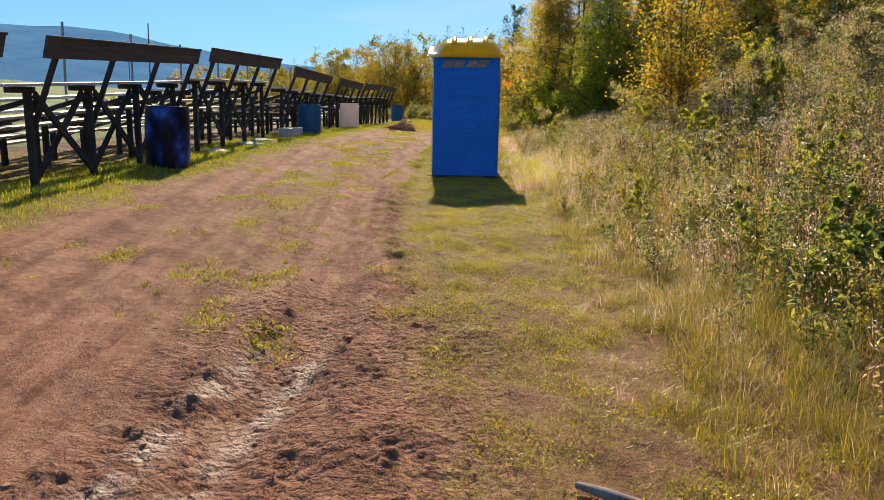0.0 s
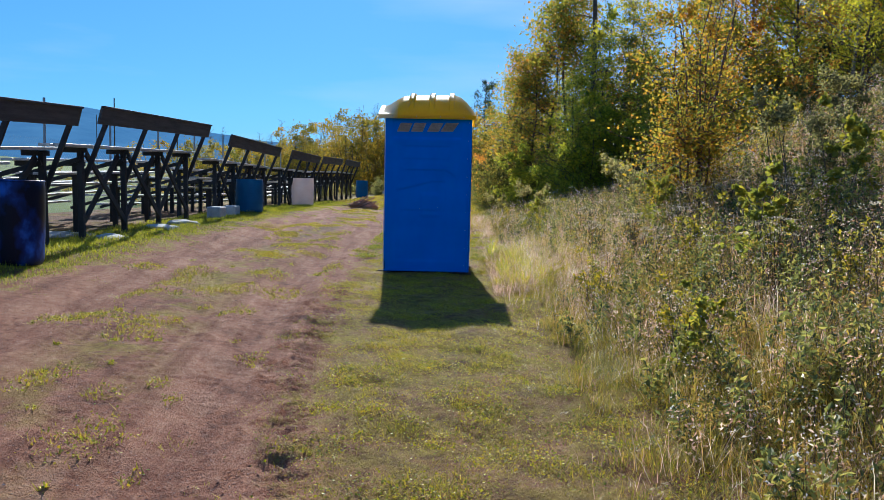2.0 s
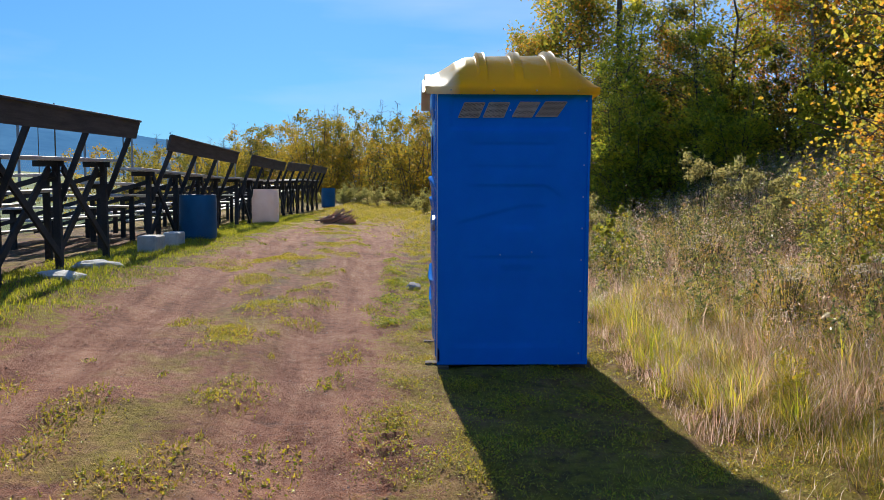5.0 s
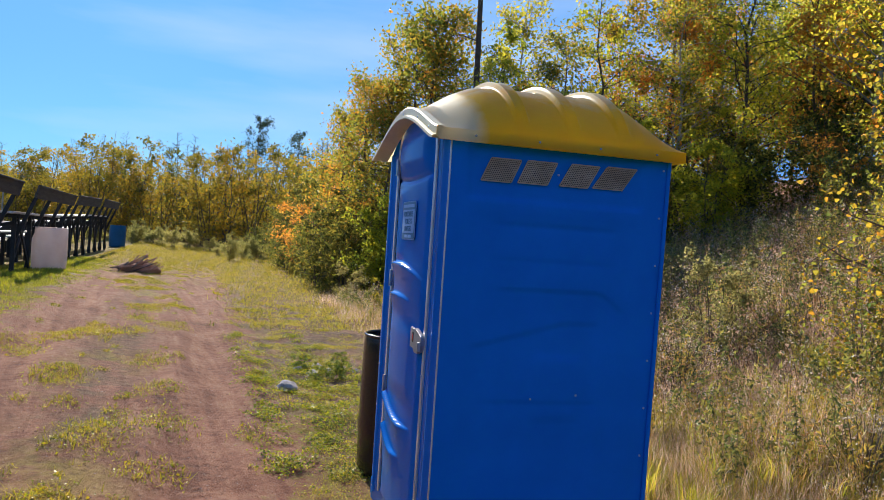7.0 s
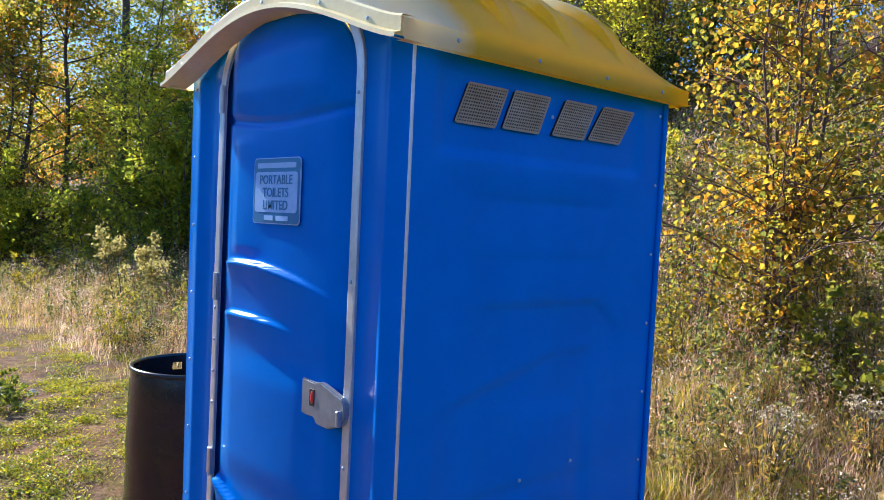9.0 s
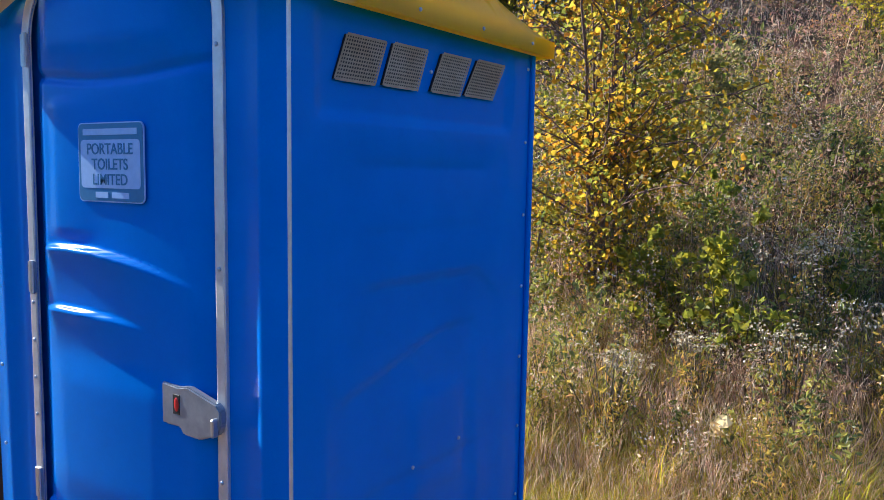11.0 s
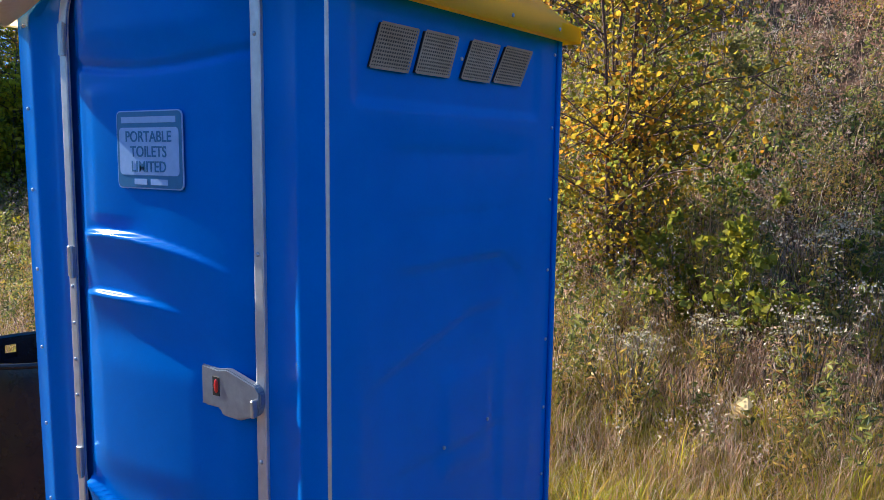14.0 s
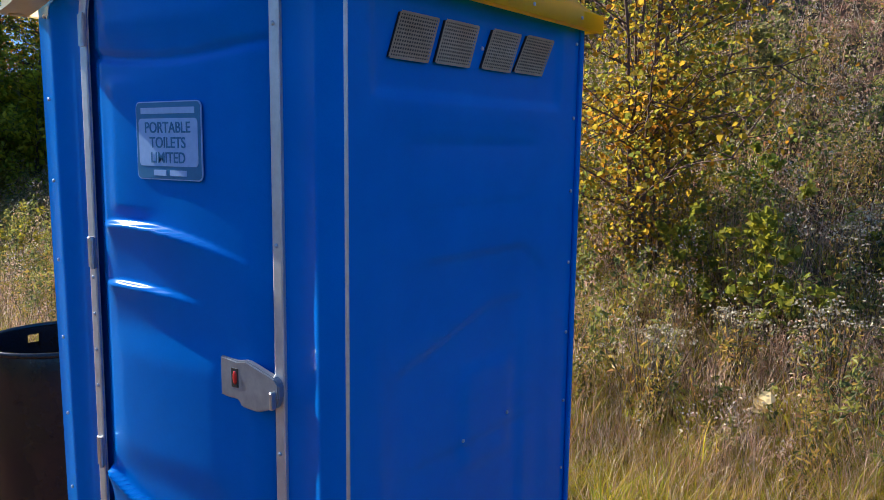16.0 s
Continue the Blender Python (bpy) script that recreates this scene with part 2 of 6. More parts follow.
def mesh_of(name, verts, faces, material, smooth=False):
    """A mesh from numpy arrays: verts (n, 3) and faces (m, 3 or 4)."""
    me = bpy.data.meshes.new(name)
    verts, faces = np.asarray(verts, np.float32), np.asarray(faces, np.int32)
    m, k = faces.shape
    me.vertices.add(len(verts))
    me.vertices.foreach_set("co", verts.ravel())
    me.loops.add(m * k)
    me.loops.foreach_set("vertex_index", faces.ravel())
    me.polygons.add(m)
    me.polygons.foreach_set("loop_start", np.arange(0, m * k, k, dtype=np.int32))
    me.polygons.foreach_set("loop_total", np.full(m, k, np.int32))
    me.polygons.foreach_set("use_smooth", np.full(m, smooth))
    me.update(calc_edges=True)
    me.materials.append(material)
    return me


def box(bm, lo, hi, bevel=0.0):
    lo, hi = Vector(lo), Vector(hi)
    made = bmesh.ops.create_cube(bm, size=1.0, matrix=Matrix.LocRotScale((lo + hi) / 2, None, hi - lo))["verts"]
    if bevel:
        edges = list({e for v in made for e in v.link_edges})
        bmesh.ops.bevel(bm, geom=edges, offset=bevel, segments=1, affect="EDGES")
    return bm


def beam(p, q, width, height, side=(0, 1, 0), bevel=0.004):
    """A bevelled timber from p to q; width runs along side as nearly as it can."""
    p, q = Vector(p), Vector(q)
    x = (q - p).normalized()
    y = Vector(side)
    y = (y - x * y.dot(x)).normalized()
    z = x.cross(y)
    rot = Matrix((x, y, z)).transposed().to_4x4()
    bm = bmesh.new()
    bmesh.ops.create_cube(bm, size=1.0, matrix=Matrix.Translation((p + q) / 2) @ rot @ Matrix.Diagonal(((q - p).length, width, height, 1)))
    bmesh.ops.bevel(bm, geom=list(bm.edges), offset=bevel, segments=1, affect="EDGES")
    return bm


def grid_faces(rows, cols, base=0):
    i = np.arange(rows - 1)[:, None] * cols + np.arange(cols - 1)[None, :]
    i = i.ravel() + base
    return np.stack([i, i + 1, i + cols + 1, i + cols], 1)


def tube(points, radii, sides=6, cap=False):
    """A tapered tube along points, as numpy verts and quads."""
    points = np.asarray(points, float)
    tang = np.gradient(points, axis=0)
    tang /= np.linalg.norm(tang, axis=1)[:, None] + 1e-9
    ref = np.where(np.abs(tang[:, 2:3]) > 0.9, [[1.0, 0, 0]], [[0, 0, 1.0]])
    u = np.cross(tang, ref)
    u /= np.linalg.norm(u, axis=1)[:, None] + 1e-9
    v = np.cross(tang, u)
    a = np.linspace(0, 2 * np.pi, sides, endpoint=False)
    ring = np.cos(a)[None, :, None] * u[:, None] + np.sin(a)[None, :, None] * v[:, None]
    verts = (points[:, None] + ring * np.asarray(radii, float)[:, None, None]).reshape(-1, 3)
    faces = []
    for k in range(len(points) - 1):
        for s in range(sides):
            t = (s + 1) % sides
            faces.append((k * sides + s, k * sides + t, (k + 1) * sides + t, (k + 1) * sides + s))
    return verts, np.array(faces)


def lathe(profile, sides=32, wobble=0.0, rng=None):
    """A body turned about z from (radius, height) pairs, as a bmesh."""
    bm = bmesh.new()
    rings = []
    for r, z in profile:
        rings.append([bm.verts.new((r * math.cos(2 * math.pi * s / sides), r * math.sin(2 * math.pi * s / sides), z)) for s in range(sides)])
    for a, b in zip(rings, rings[1:]):
        for s in range(sides):
            t = (s + 1) % sides
            bm.faces.new((a[s], a[t], b[t], b[s]))
    return bm


# ---------------------------------------------------------------- ground


def wave(x, y, scale, seed):
    """Smooth random relief, about -1 to 1, from a few crossed waves."""
    r = np.random.default_rng(seed)
    z = 0
    for k in range(7):
        a, f, ph = r.uniform(0, 2 * np.pi), r.uniform(0.6, 1.9) / scale, r.uniform(0, 6.28)
        z = z + np.sin((x * np.cos(a) + y * np.sin(a)) * f * 2 * np.pi + ph)
    return z / 3.5


def road_right(y):
    return np.interp(y, [-5, 1.7, 4, 7.5, 12, 24, 60], [0.9, 0.6, 0.28, -0.2, -0.5, -0.6, -0.9])


def trough(y):
    return np.interp(y, [0, 1.75, 2.8, 3.3, 4.0, 6], [-0.62, -0.46, -0.38, -0.35, -0.30, -0.30])


def clod_relief():
    """Rounded clods of churned mud, laid over one another on a fine raster."""
    r = np.random.default_rng(17)
    step, x0, y0 = 0.012, -1.7, 0.4
    nx, ny = int(3.2 / step), int(6.2 / step)
    relief = np.zeros((ny, nx))
    for k in range(3400):
        cx, cy = r.uniform(-1.55, 1.35), r.uniform(0.5, 6.2)
        size = 0.018 + 0.045 * r.random() ** 2.6
        ratio, turn, tall = r.uniform(0.5, 0.95), r.uniform(0, np.pi), size * r.uniform(0.35, 0.75)
        i0, i1 = max(0, int((cx - x0 - size) / step)), min(nx, int((cx - x0 + size) / step) + 2)
        j0, j1 = max(0, int((cy - y0 - size) / step)), min(ny, int((cy - y0 + size) / step) + 2)
        if i1 <= i0 or j1 <= j0:
            continue
        u, v = np.meshgrid(x0 + step * np.arange(i0, i1) - cx, y0 + step * np.arange(j0, j1) - cy)
        p, q = (u * np.cos(turn) + v * np.sin(turn)) / size, (v * np.cos(turn) - u * np.sin(turn)) / (size * ratio)
        cap = tall * np.sqrt(np.clip(1 - p * p - q * q, 0, 1)) * (1 + 0.35 * p + 0.2 * np.sin(9 * q + k))
        relief[j0:j1, i0:i1] = np.maximum(relief[j0:j1, i0:i1], 0.45 * relief[j0:j1, i0:i1] + cap)
    return relief, step, x0, y0


CLODS = clod_relief()


def clod_height(x, y):
    relief, step, x0, y0 = CLODS
    ny, nx = relief.shape
    i, j = np.clip((x - x0) / step, 0, nx - 1.001), np.clip((y - y0) / step, 0, ny - 1.001)
    a, b = i.astype(int), j.astype(int)
    u, v = i - a, j - b
    return (relief[b, a] * (1 - u) + relief[b, a + 1] * u) * (1 - v) + (relief[b + 1, a] * (1 - u) + relief[b + 1, a + 1] * u) * v


def broad_height(x, y):
    x, y = np.asarray(x, float), np.asarray(y, float)
    z = np.interp(y, [-60, -2, 2, 7.5, 13.4, 17, 23, 30, 50, 70, 120, 3000], [-1.6, -0.2, -0.1, 0.07, 0.20, 0.29, 0.40, 0.42, 0.5, 0.7, 1.0, 1.0])
    z = z + np.interp(x, [-900, -500, -300, -150, -60, -16, -10, -4.2, -0.4, 50], [46, 22, 8, -1.5, -1.6, -0.9, 0.1, 0.27, 0, 0])
    shift = np.interp(y, [-5, 18, 30, 60], [0, 0, 1.3, 3.5])
    z = z + np.interp(x - shift, [1.8, 2.6, 3.6, 5, 8, 12, 20, 40, 100, 600], [0, 0.12, 0.46, 1.10, 2.6, 4.7, 7.8, 13, 20, 34]) * np.interp(y, [8, 15, 21, 30], [1.0, 1.0, 0.80, 0.62])
    return z


def height(x, y):
    x, y = np.asarray(x, float), np.asarray(y, float)
    z = broad_height(x, y)
    near = np.clip(1.3 - np.abs(y - 10) / 40, 0, 1) * np.clip(1.4 - np.abs(x) / 15, 0, 1)
    z = z + near * (0.025 * wave(x, y, 1.6, 1) + 0.010 * wave(x, y, 0.5, 2))
    # wheel ruts along the track
    centre = road_right(y) - 1.45
    for off, depth in ((-0.85, 0.035), (0.85, 0.045)):
        d = x - centre - off + 0.12 * np.sin(y * 0.5 + off)
        z = z - depth * np.exp(-(d / 0.22) ** 2) * near
        z = z + 0.5 * depth * np.exp(-((np.abs(d) - 0.36) / 0.1) ** 2) * near
    # tyre lugs in the wheel rut and crumbled edges beside it
    lane = x - road_right(y) + 0.52 + 0.05 * np.sin(y * 0.8)
    fade = np.clip((y - 3.5) / 1.5, 0, 1) * np.clip((16 - y) / 5, 0, 1)
    z = z + fade * np.exp(-(lane / 0.17) ** 4) * 0.011 * np.sin(y * 62 + 16 * np.abs(lane) + 1.5 * wave(x, y, 0.8, 16)) * np.clip(0.5 + 0.8 * wave(x, y, 0.9, 17), 0, 1)
    z = z + fade * np.exp(-((lane - 0.36) / 0.18) ** 2) * 0.040 * (1 - np.abs(wave(x * 0.8, y * 1.6, 0.24, 18))) ** 3 * np.clip(0.5 + 0.9 * wave(x, y, 0.7, 19), 0, 1)
    z = z + fade * np.exp(-((lane - 0.50) / 0.13) ** 2) * 0.028 * np.clip(0.35 + 1.5 * wave(x, y, 0.15, 28), 0, 1) * np.clip(0.7 + 0.8 * wave(x, y, 0.9, 29), 0.1, 1)
    z = z + fade * np.exp(-((lane + 0.45) / 0.5) ** 2) * 0.010 * (1 - np.abs(wave(x, y, 0.3, 20))) ** 3
    # churned mud where the walk begins: a wheel's trough with lug marks, clods thrown up beside it
    mud = np.clip(1 - ((x + 0.02) / 1.1) ** 4, 0, 1) * np.clip((6.0 - y) / 2.4, 0, 1) * np.clip((y + 1) / 1.0, 0, 1)
    d = x - trough(y) + 0.07 * wave(x, y, 0.5, 13) + 0.03 * wave(x, y, 0.17, 14)
    inside = np.exp(-(d / 0.21) ** 4)
    lumps = (1 - np.abs(wave(x * 0.75, y * 1.6, 0.22, 4))) ** 2
    small = (1 - np.abs(wave(x, y * 1.2, 0.13, 8))) ** 2
    pits = np.maximum(0, wave(x, y, 0.22, 3)) ** 2
    rough = (0.014 * lumps + 0.008 * small - 0.004 * pits + 0.60 * clod_height(x, y) * np.clip(0.9 + 0.4 * wave(x, y, 0.55, 73), 0.35, 1.2)) * np.clip(0.8 + 0.4 * wave(x, y, 0.7, 15), 0.3, 1.2) * np.clip(1.7 - x, 0.25, 1)
    calm = np.clip((d + 0.75) / 0.3, 0.12, 1)
    lugs = 0.012 * np.maximum(0, np.sin(40 * d) * np.sin(58 * y + 14 * np.abs(d))) + 0.006 * wave(x, y, 0.06, 10)
    berm = np.exp(-((np.abs(d) - 0.31) / 0.09) ** 2) * (0.5 + 0.5 * wave(x, y, 0.16, 11))
    z = z + mud * ((1 - inside) * calm * rough + inside * (lugs - 0.026) + 0.016 * berm * (1 - inside))
    # a thin old rut in the smoother dirt
    d2 = x + 1.36 + 0.02 * np.sin(y * 4)
    thin = np.clip((y - 0.5) / 1, 0, 1) * np.clip((6.0 - y) / 2, 0, 1)
    z = z + thin * (0.022 * np.exp(-((d2 - 0.05) / 0.035) ** 2) - 0.03 * np.exp(-(d2 / 0.03) ** 2)) * (0.7 + 0.5 * wave(x, y, 0.2, 12))
    # the uneven weedy bank
    bank = np.clip((x - 2.0) / 1.5, 0, 1) * np.clip((60 - y) / 30, 0, 1)
    z = z + bank * (0.10 * wave(x, y, 2.2, 5) + 0.05 * wave(x, y, 0.8, 6))
    return z


def spaced(*runs):
    out = [runs[0][0]]
    for a, b, step in runs:
        n = max(1, int(round((b - a) / step)))
        out += list(np.linspace(a, b, n + 1)[1:])
    return np.array(out)


gx = spaced((-2500, -900, 400), (-900, -300, 60), (-300, -60, 30), (-60, -12, 4), (-12, -5, 0.5), (-5, -3, 0.15), (-3, -1.5, 0.05), (-1.5, 1.1, 0.0165), (1.1, 2.4, 0.05), (2.4, 6, 0.2), (6, 20, 0.7), (20, 60, 4), (60, 600, 60), (600, 2500, 500))
gy = spaced((-2500, -300, 400), (-300, -40, 40), (-40, -4, 4), (-4, 0.6, 0.3), (0.6, 4.2, 0.0165), (4.2, 12, 0.028), (12, 15, 0.06), (15, 24, 0.2), (24, 60, 0.8), (60, 120, 4), (120, 600, 60), (600, 3000, 400))
GX, GY = np.meshgrid(gx, gy)
gv = np.stack([GX.ravel(), GY.ravel(), height(GX, GY).ravel()], 1)


def ground_material():
    m, nt, p = principled("red_dirt_and_grass", (0.3, 0.16, 0.1), 0.9, 0, 0.25)
    co = nt.nodes.new("ShaderNodeTexCoord").outputs["Object"]
    sep = nt.nodes.new("ShaderNodeSeparateXYZ")
    nt.links.new(co, sep.inputs[0])
    X, Y = sep.outputs["X"], sep.outputs["Y"]
    big, mid, fine, grit = noise_node(nt, 0.35, 3, vector=co), noise_node(nt, 1.7, 5, 0.65, vector=co), noise_node(nt, 14, 5, 0.7, vector=co), noise_node(nt, 90, 3, 0.7, vector=co)
    dirt = ramp(nt, maths(nt, "ADD", maths(nt, "MULTIPLY", mid, 0.5), maths(nt, "MULTIPLY", fine, 0.5)), [(0.34, (0.13, 0.046, 0.026)), (0.48, (0.32, 0.130, 0.072)), (0.66, (0.46, 0.240, 0.150))])
    dirt = mixed(nt, ramp(nt, grit, [(0.55, (0, 0, 0)), (0.72, (0.7, 0.7, 0.7))]), dirt, (0.40, 0.31, 0.27))
    lane = nt.nodes.new("ShaderNodeCombineXYZ")
    nt.links.new(maths(nt, "MULTIPLY", maths(nt, "ADD", X, maths(nt, "MULTIPLY", Y, 0.085)), 5.0), lane.inputs[0])
    nt.links.new(maths(nt, "MULTIPLY", Y, 0.35), lane.inputs[1])
    streak = noise_node(nt, 1.0, 5, 0.65, vector=lane.outputs[0])
    dirt = mixed(nt, ramp(nt, streak, [(0.42, (0.75, 0.75, 0.75)), (0.56, (0, 0, 0))]), dirt, mixed(nt, 1.0, dirt, (0.62, 0.52, 0.50), "MULTIPLY"))
    cake = noise_node(nt, 4.5, 6, 0.75, vector=co)
    dirt = mixed(nt, ramp(nt, cake, [(0.56, (0, 0, 0)), (0.70, (0.4, 0.4, 0.4))]), dirt, (0.16, 0.07, 0.045))
    grass = ramp(nt, maths(nt, "ADD", maths(nt, "MULTIPLY", mid, 0.4), maths(nt, "MULTIPLY", fine, 0.6)), [(0.38, (0.11, 0.060, 0.022)), (0.5, (0.22, 0.155, 0.020)), (0.62, (0.31, 0.23, 0.030))])
    # where the bare track gives way to grass, with a ragged edge
    edge = nt.nodes.new("ShaderNodeFloatCurve")
    c = edge.mapping.curves[0]
    for k, (yy, xx) in enumerate(((-5, 0.95), (1.7, 0.75), (4, 0.4), (7.5, -0.12), (12, -0.5), (24, -0.65), (60, -0.9))):
        pt = ((yy + 5) / 65, (xx + 2) / 4)
        if k < 2:
            c.points[k].location = pt
        else:
            c.points.new(*pt)
    edge.mapping.update()
    nt.links.new(maths(nt, "DIVIDE", maths(nt, "ADD", Y, 5.0), 65.0, True), edge.inputs["Value"])
    limit = maths(nt, "SUBTRACT", maths(nt, "MULTIPLY", edge.outputs[0], 4.0), 2.0)
    rag = maths(nt, "MULTIPLY", maths(nt, "SUBTRACT", mid, 0.5), 1.5)
    rag2 = maths(nt, "MULTIPLY", maths(nt, "SUBTRACT", fine, 0.5), 0.9)
    rag = maths(nt, "ADD", rag, rag2)
    over = maths(nt, "ADD", maths(nt, "SUBTRACT", X, limit), rag)
    right = maths(nt, "MULTIPLY", maths(nt, "ADD", over, 0.1), 3.5, True)
    under = maths(nt, "ADD", maths(nt, "MULTIPLY", maths(nt, "SUBTRACT", X, -3.5), -1.0), maths(nt, "MULTIPLY", rag, 1.5))
    left = maths(nt, "MULTIPLY", maths(nt, "ADD", under, 0.1), 3.0, True)
    # thin grass along the crown of the track, thicker farther up
    crown = maths(nt, "SUBTRACT", 1.0, maths(nt, "MULTIPLY", maths(nt, "ABSOLUTE", maths(nt, "SUBTRACT", maths(nt, "SUBTRACT", X, limit), -1.45)), 1.6), True)
    crown = maths(nt, "MULTIPLY", crown, maths(nt, "MULTIPLY", maths(nt, "SUBTRACT", maths(nt, "ADD", mid, maths(nt, "MULTIPLY", big, 0.5)), 0.66), 9.0, True))
    crown = maths(nt, "MULTIPLY", crown, maths(nt, "MULTIPLY", maths(nt, "SUBTRACT", Y, 3.0), 0.2, True))
    far = maths(nt, "MULTIPLY", maths(nt, "SUBTRACT", maths(nt, "ADD", Y, maths(nt, "MULTIPLY", rag, 9.0)), 27.0), 0.07, True)
    cover = maths(nt, "MAXIMUM", maths(nt, "MAXIMUM", right, left), maths(nt, "MAXIMUM", crown, far))
    bare = maths(nt, "MULTIPLY", maths(nt, "SUBTRACT", noise_node(nt, 2.6, 5, 0.7, vector=co), 0.45), 6.0, True)
    near = maths(nt, "SUBTRACT", 1.0, maths(nt, "MULTIPLY", maths(nt, "SUBTRACT", Y, 3.0), 0.2, True))
    cover = maths(nt, "MULTIPLY", cover, maths(nt, "SUBTRACT", 1.0, maths(nt, "MULTIPLY", near, 0.5)))
    cover = maths(nt, "MULTIPLY", cover, maths(nt, "SUBTRACT", 1.0, maths(nt, "MULTIPLY", bare, maths(nt, "ADD", 0.55, maths(nt, "MULTIPLY", near, 0.45)))))
    # leaf litter and old stems cover the earth of the bank
    litter = ramp(nt, maths(nt, "ADD", maths(nt, "MULTIPLY", mid, 0.4), maths(nt, "MULTIPLY", fine, 0.6)), [(0.36, (0.035, 0.026, 0.016)), (0.5, (0.10, 0.070, 0.042)), (0.64, (0.20, 0.145, 0.10))])
    slope = maths(nt, "MULTIPLY", maths(nt, "SUBTRACT", maths(nt, "ADD", X, maths(nt, "MULTIPLY", rag, 0.5)), 2.0), 1.2, True)
    grass = mixed(nt, slope, grass, litter)
    # brown trodden earth shows beside the track past the cabin
    trod = maths(nt, "MULTIPLY", maths(nt, "SUBTRACT", Y, 14.5), 0.6, True)
    trod = maths(nt, "MULTIPLY", trod, maths(nt, "SUBTRACT", 1.0, maths(nt, "MULTIPLY", maths(nt, "SUBTRACT", Y, 26.0), 0.2, True)))
    trod = maths(nt, "MULTIPLY", trod, ramp(nt, noise_node(nt, 1.1, 4, 0.65, vector=co), [(0.36, (0, 0, 0)), (0.52, (0.9, 0.9, 0.9))]))
    grass = mixed(nt, trod, grass, ramp(nt, fine, [(0.36, (0.07, 0.040, 0.024)), (0.64, (0.19, 0.112, 0.070))]))
    col = mixed(nt, cover, dirt, grass)
    # meadow beyond the seats
    meadow = maths(nt, "MULTIPLY", maths(nt, "SUBTRACT", -14.0, X), 0.2, True)
    col = mixed(nt, meadow, col, ramp(nt, noise_node(nt, 0.02, 5, 0.6, vector=co), [(0.35, (0.09, 0.11, 0.04)), (0.6, (0.17, 0.22, 0.06))]))
    # wet mud
    wet = maths(nt, "MULTIPLY", maths(nt, "SUBTRACT", 4.2, maths(nt, "ADD", Y, maths(nt, "MULTIPLY", rag, 1.2))), 0.7, True)
    line = maths(nt, "ABSOLUTE", maths(nt, "SUBTRACT", maths(nt, "ADD", X, 0.52), maths(nt, "MULTIPLY", maths(nt, "SUBTRACT", Y, 1.5), 0.09)))
    damp = maths(nt, "MULTIPLY", wet, maths(nt, "SUBTRACT", 1.0, maths(nt, "MULTIPLY", maths(nt, "SUBTRACT", line, 0.35), 1.8, True)))
    wet = maths(nt, "MULTIPLY", wet, maths(nt, "SUBTRACT", 1.0, maths(nt, "MULTIPLY", maths(nt, "SUBTRACT", maths(nt, "ADD", line, maths(nt, "MULTIPLY", rag2, 0.4)), 0.2), 6.0, True)))
    col = mixed(nt, maths(nt, "MULTIPLY", damp, maths(nt, "ADD", 0.05, maths(nt, "MULTIPLY", mid, 0.3))), col, (0.17, 0.075, 0.052))
    nt.links.new(col, p.inputs["Base Color"])
    slick = maths(nt, "MULTIPLY", wet, ramp(nt, noise_node(nt, 5, 4, vector=co), [(0.40, (0, 0, 0)), (0.50, (1, 1, 1))]))
    slick = maths(nt, "MULTIPLY", slick, maths(nt, "SUBTRACT", 1.0, maths(nt, "MULTIPLY", maths(nt, "ABSOLUTE", maths(nt, "SUBTRACT", line, 0.15)), 6.0, True)))
    nt.links.new(maths(nt, "SUBTRACT", 0.92, maths(nt, "MULTIPLY", slick, 0.42)), p.inputs["Roughness"])
    nt.links.new(maths(nt, "ADD", 0.2, maths(nt, "MULTIPLY", slick, 0.22)), p.inputs["Specular IOR Level"])
    # crumbs of churned mud, in the bump alone
    churn = maths(nt, "MULTIPLY", maths(nt, "SUBTRACT", 5.8, maths(nt, "ADD", Y, rag)), 0.6, True)
    churn = maths(nt, "MULTIPLY", churn, maths(nt, "MULTIPLY", maths(nt, "SUBTRACT", 1.15, maths(nt, "ABSOLUTE", maths(nt, "ADD", X, maths(nt, "MULTIPLY", rag2, 0.5)))), 3.0, True))
    crumbs = None
    for size, amount in ((19, 1.1), (43, 0.6)):
        vo = nt.nodes.new("ShaderNodeTexVoronoi")
        vo.feature = "SMOOTH_F1"
        vo.inputs["Scale"].default_value, vo.inputs["Smoothness"].default_value = size, 0.25
        warp = nt.nodes.new("ShaderNodeVectorMath")
        nt.links.new(co, warp.inputs[0])
        off = nt.nodes.new("ShaderNodeCombineXYZ")
        nt.links.new(maths(nt, "MULTIPLY", fine, 0.08), off.inputs[0])
        nt.links.new(maths(nt, "MULTIPLY", mid, 0.10), off.inputs[1])
        nt.links.new(off.outputs[0], warp.inputs[1])
        nt.links.new(warp.outputs[0], vo.inputs["Vector"])
        one = maths(nt, "MULTIPLY", maths(nt, "SUBTRACT", 1.0, vo.outputs["Distance"]), amount)
        crumbs = one if crumbs is None else maths(nt, "ADD", crumbs, one)
    relief = maths(nt, "ADD", maths(nt, "MULTIPLY", fine, 1.0), maths(nt, "MULTIPLY", grit, 0.6))
    bump(nt, p, maths(nt, "ADD", relief, maths(nt, "MULTIPLY", crumbs, churn)), 1.0, 0.05)
    return m


M_GROUND = ground_material()
ground = new("ground", mesh_of("ground", gv, grid_faces(len(gy), len(gx)), M_GROUND, True))
tagged(ground, "red dirt track with wheel ruts between rough autumn grass", "ground", kind="structure")

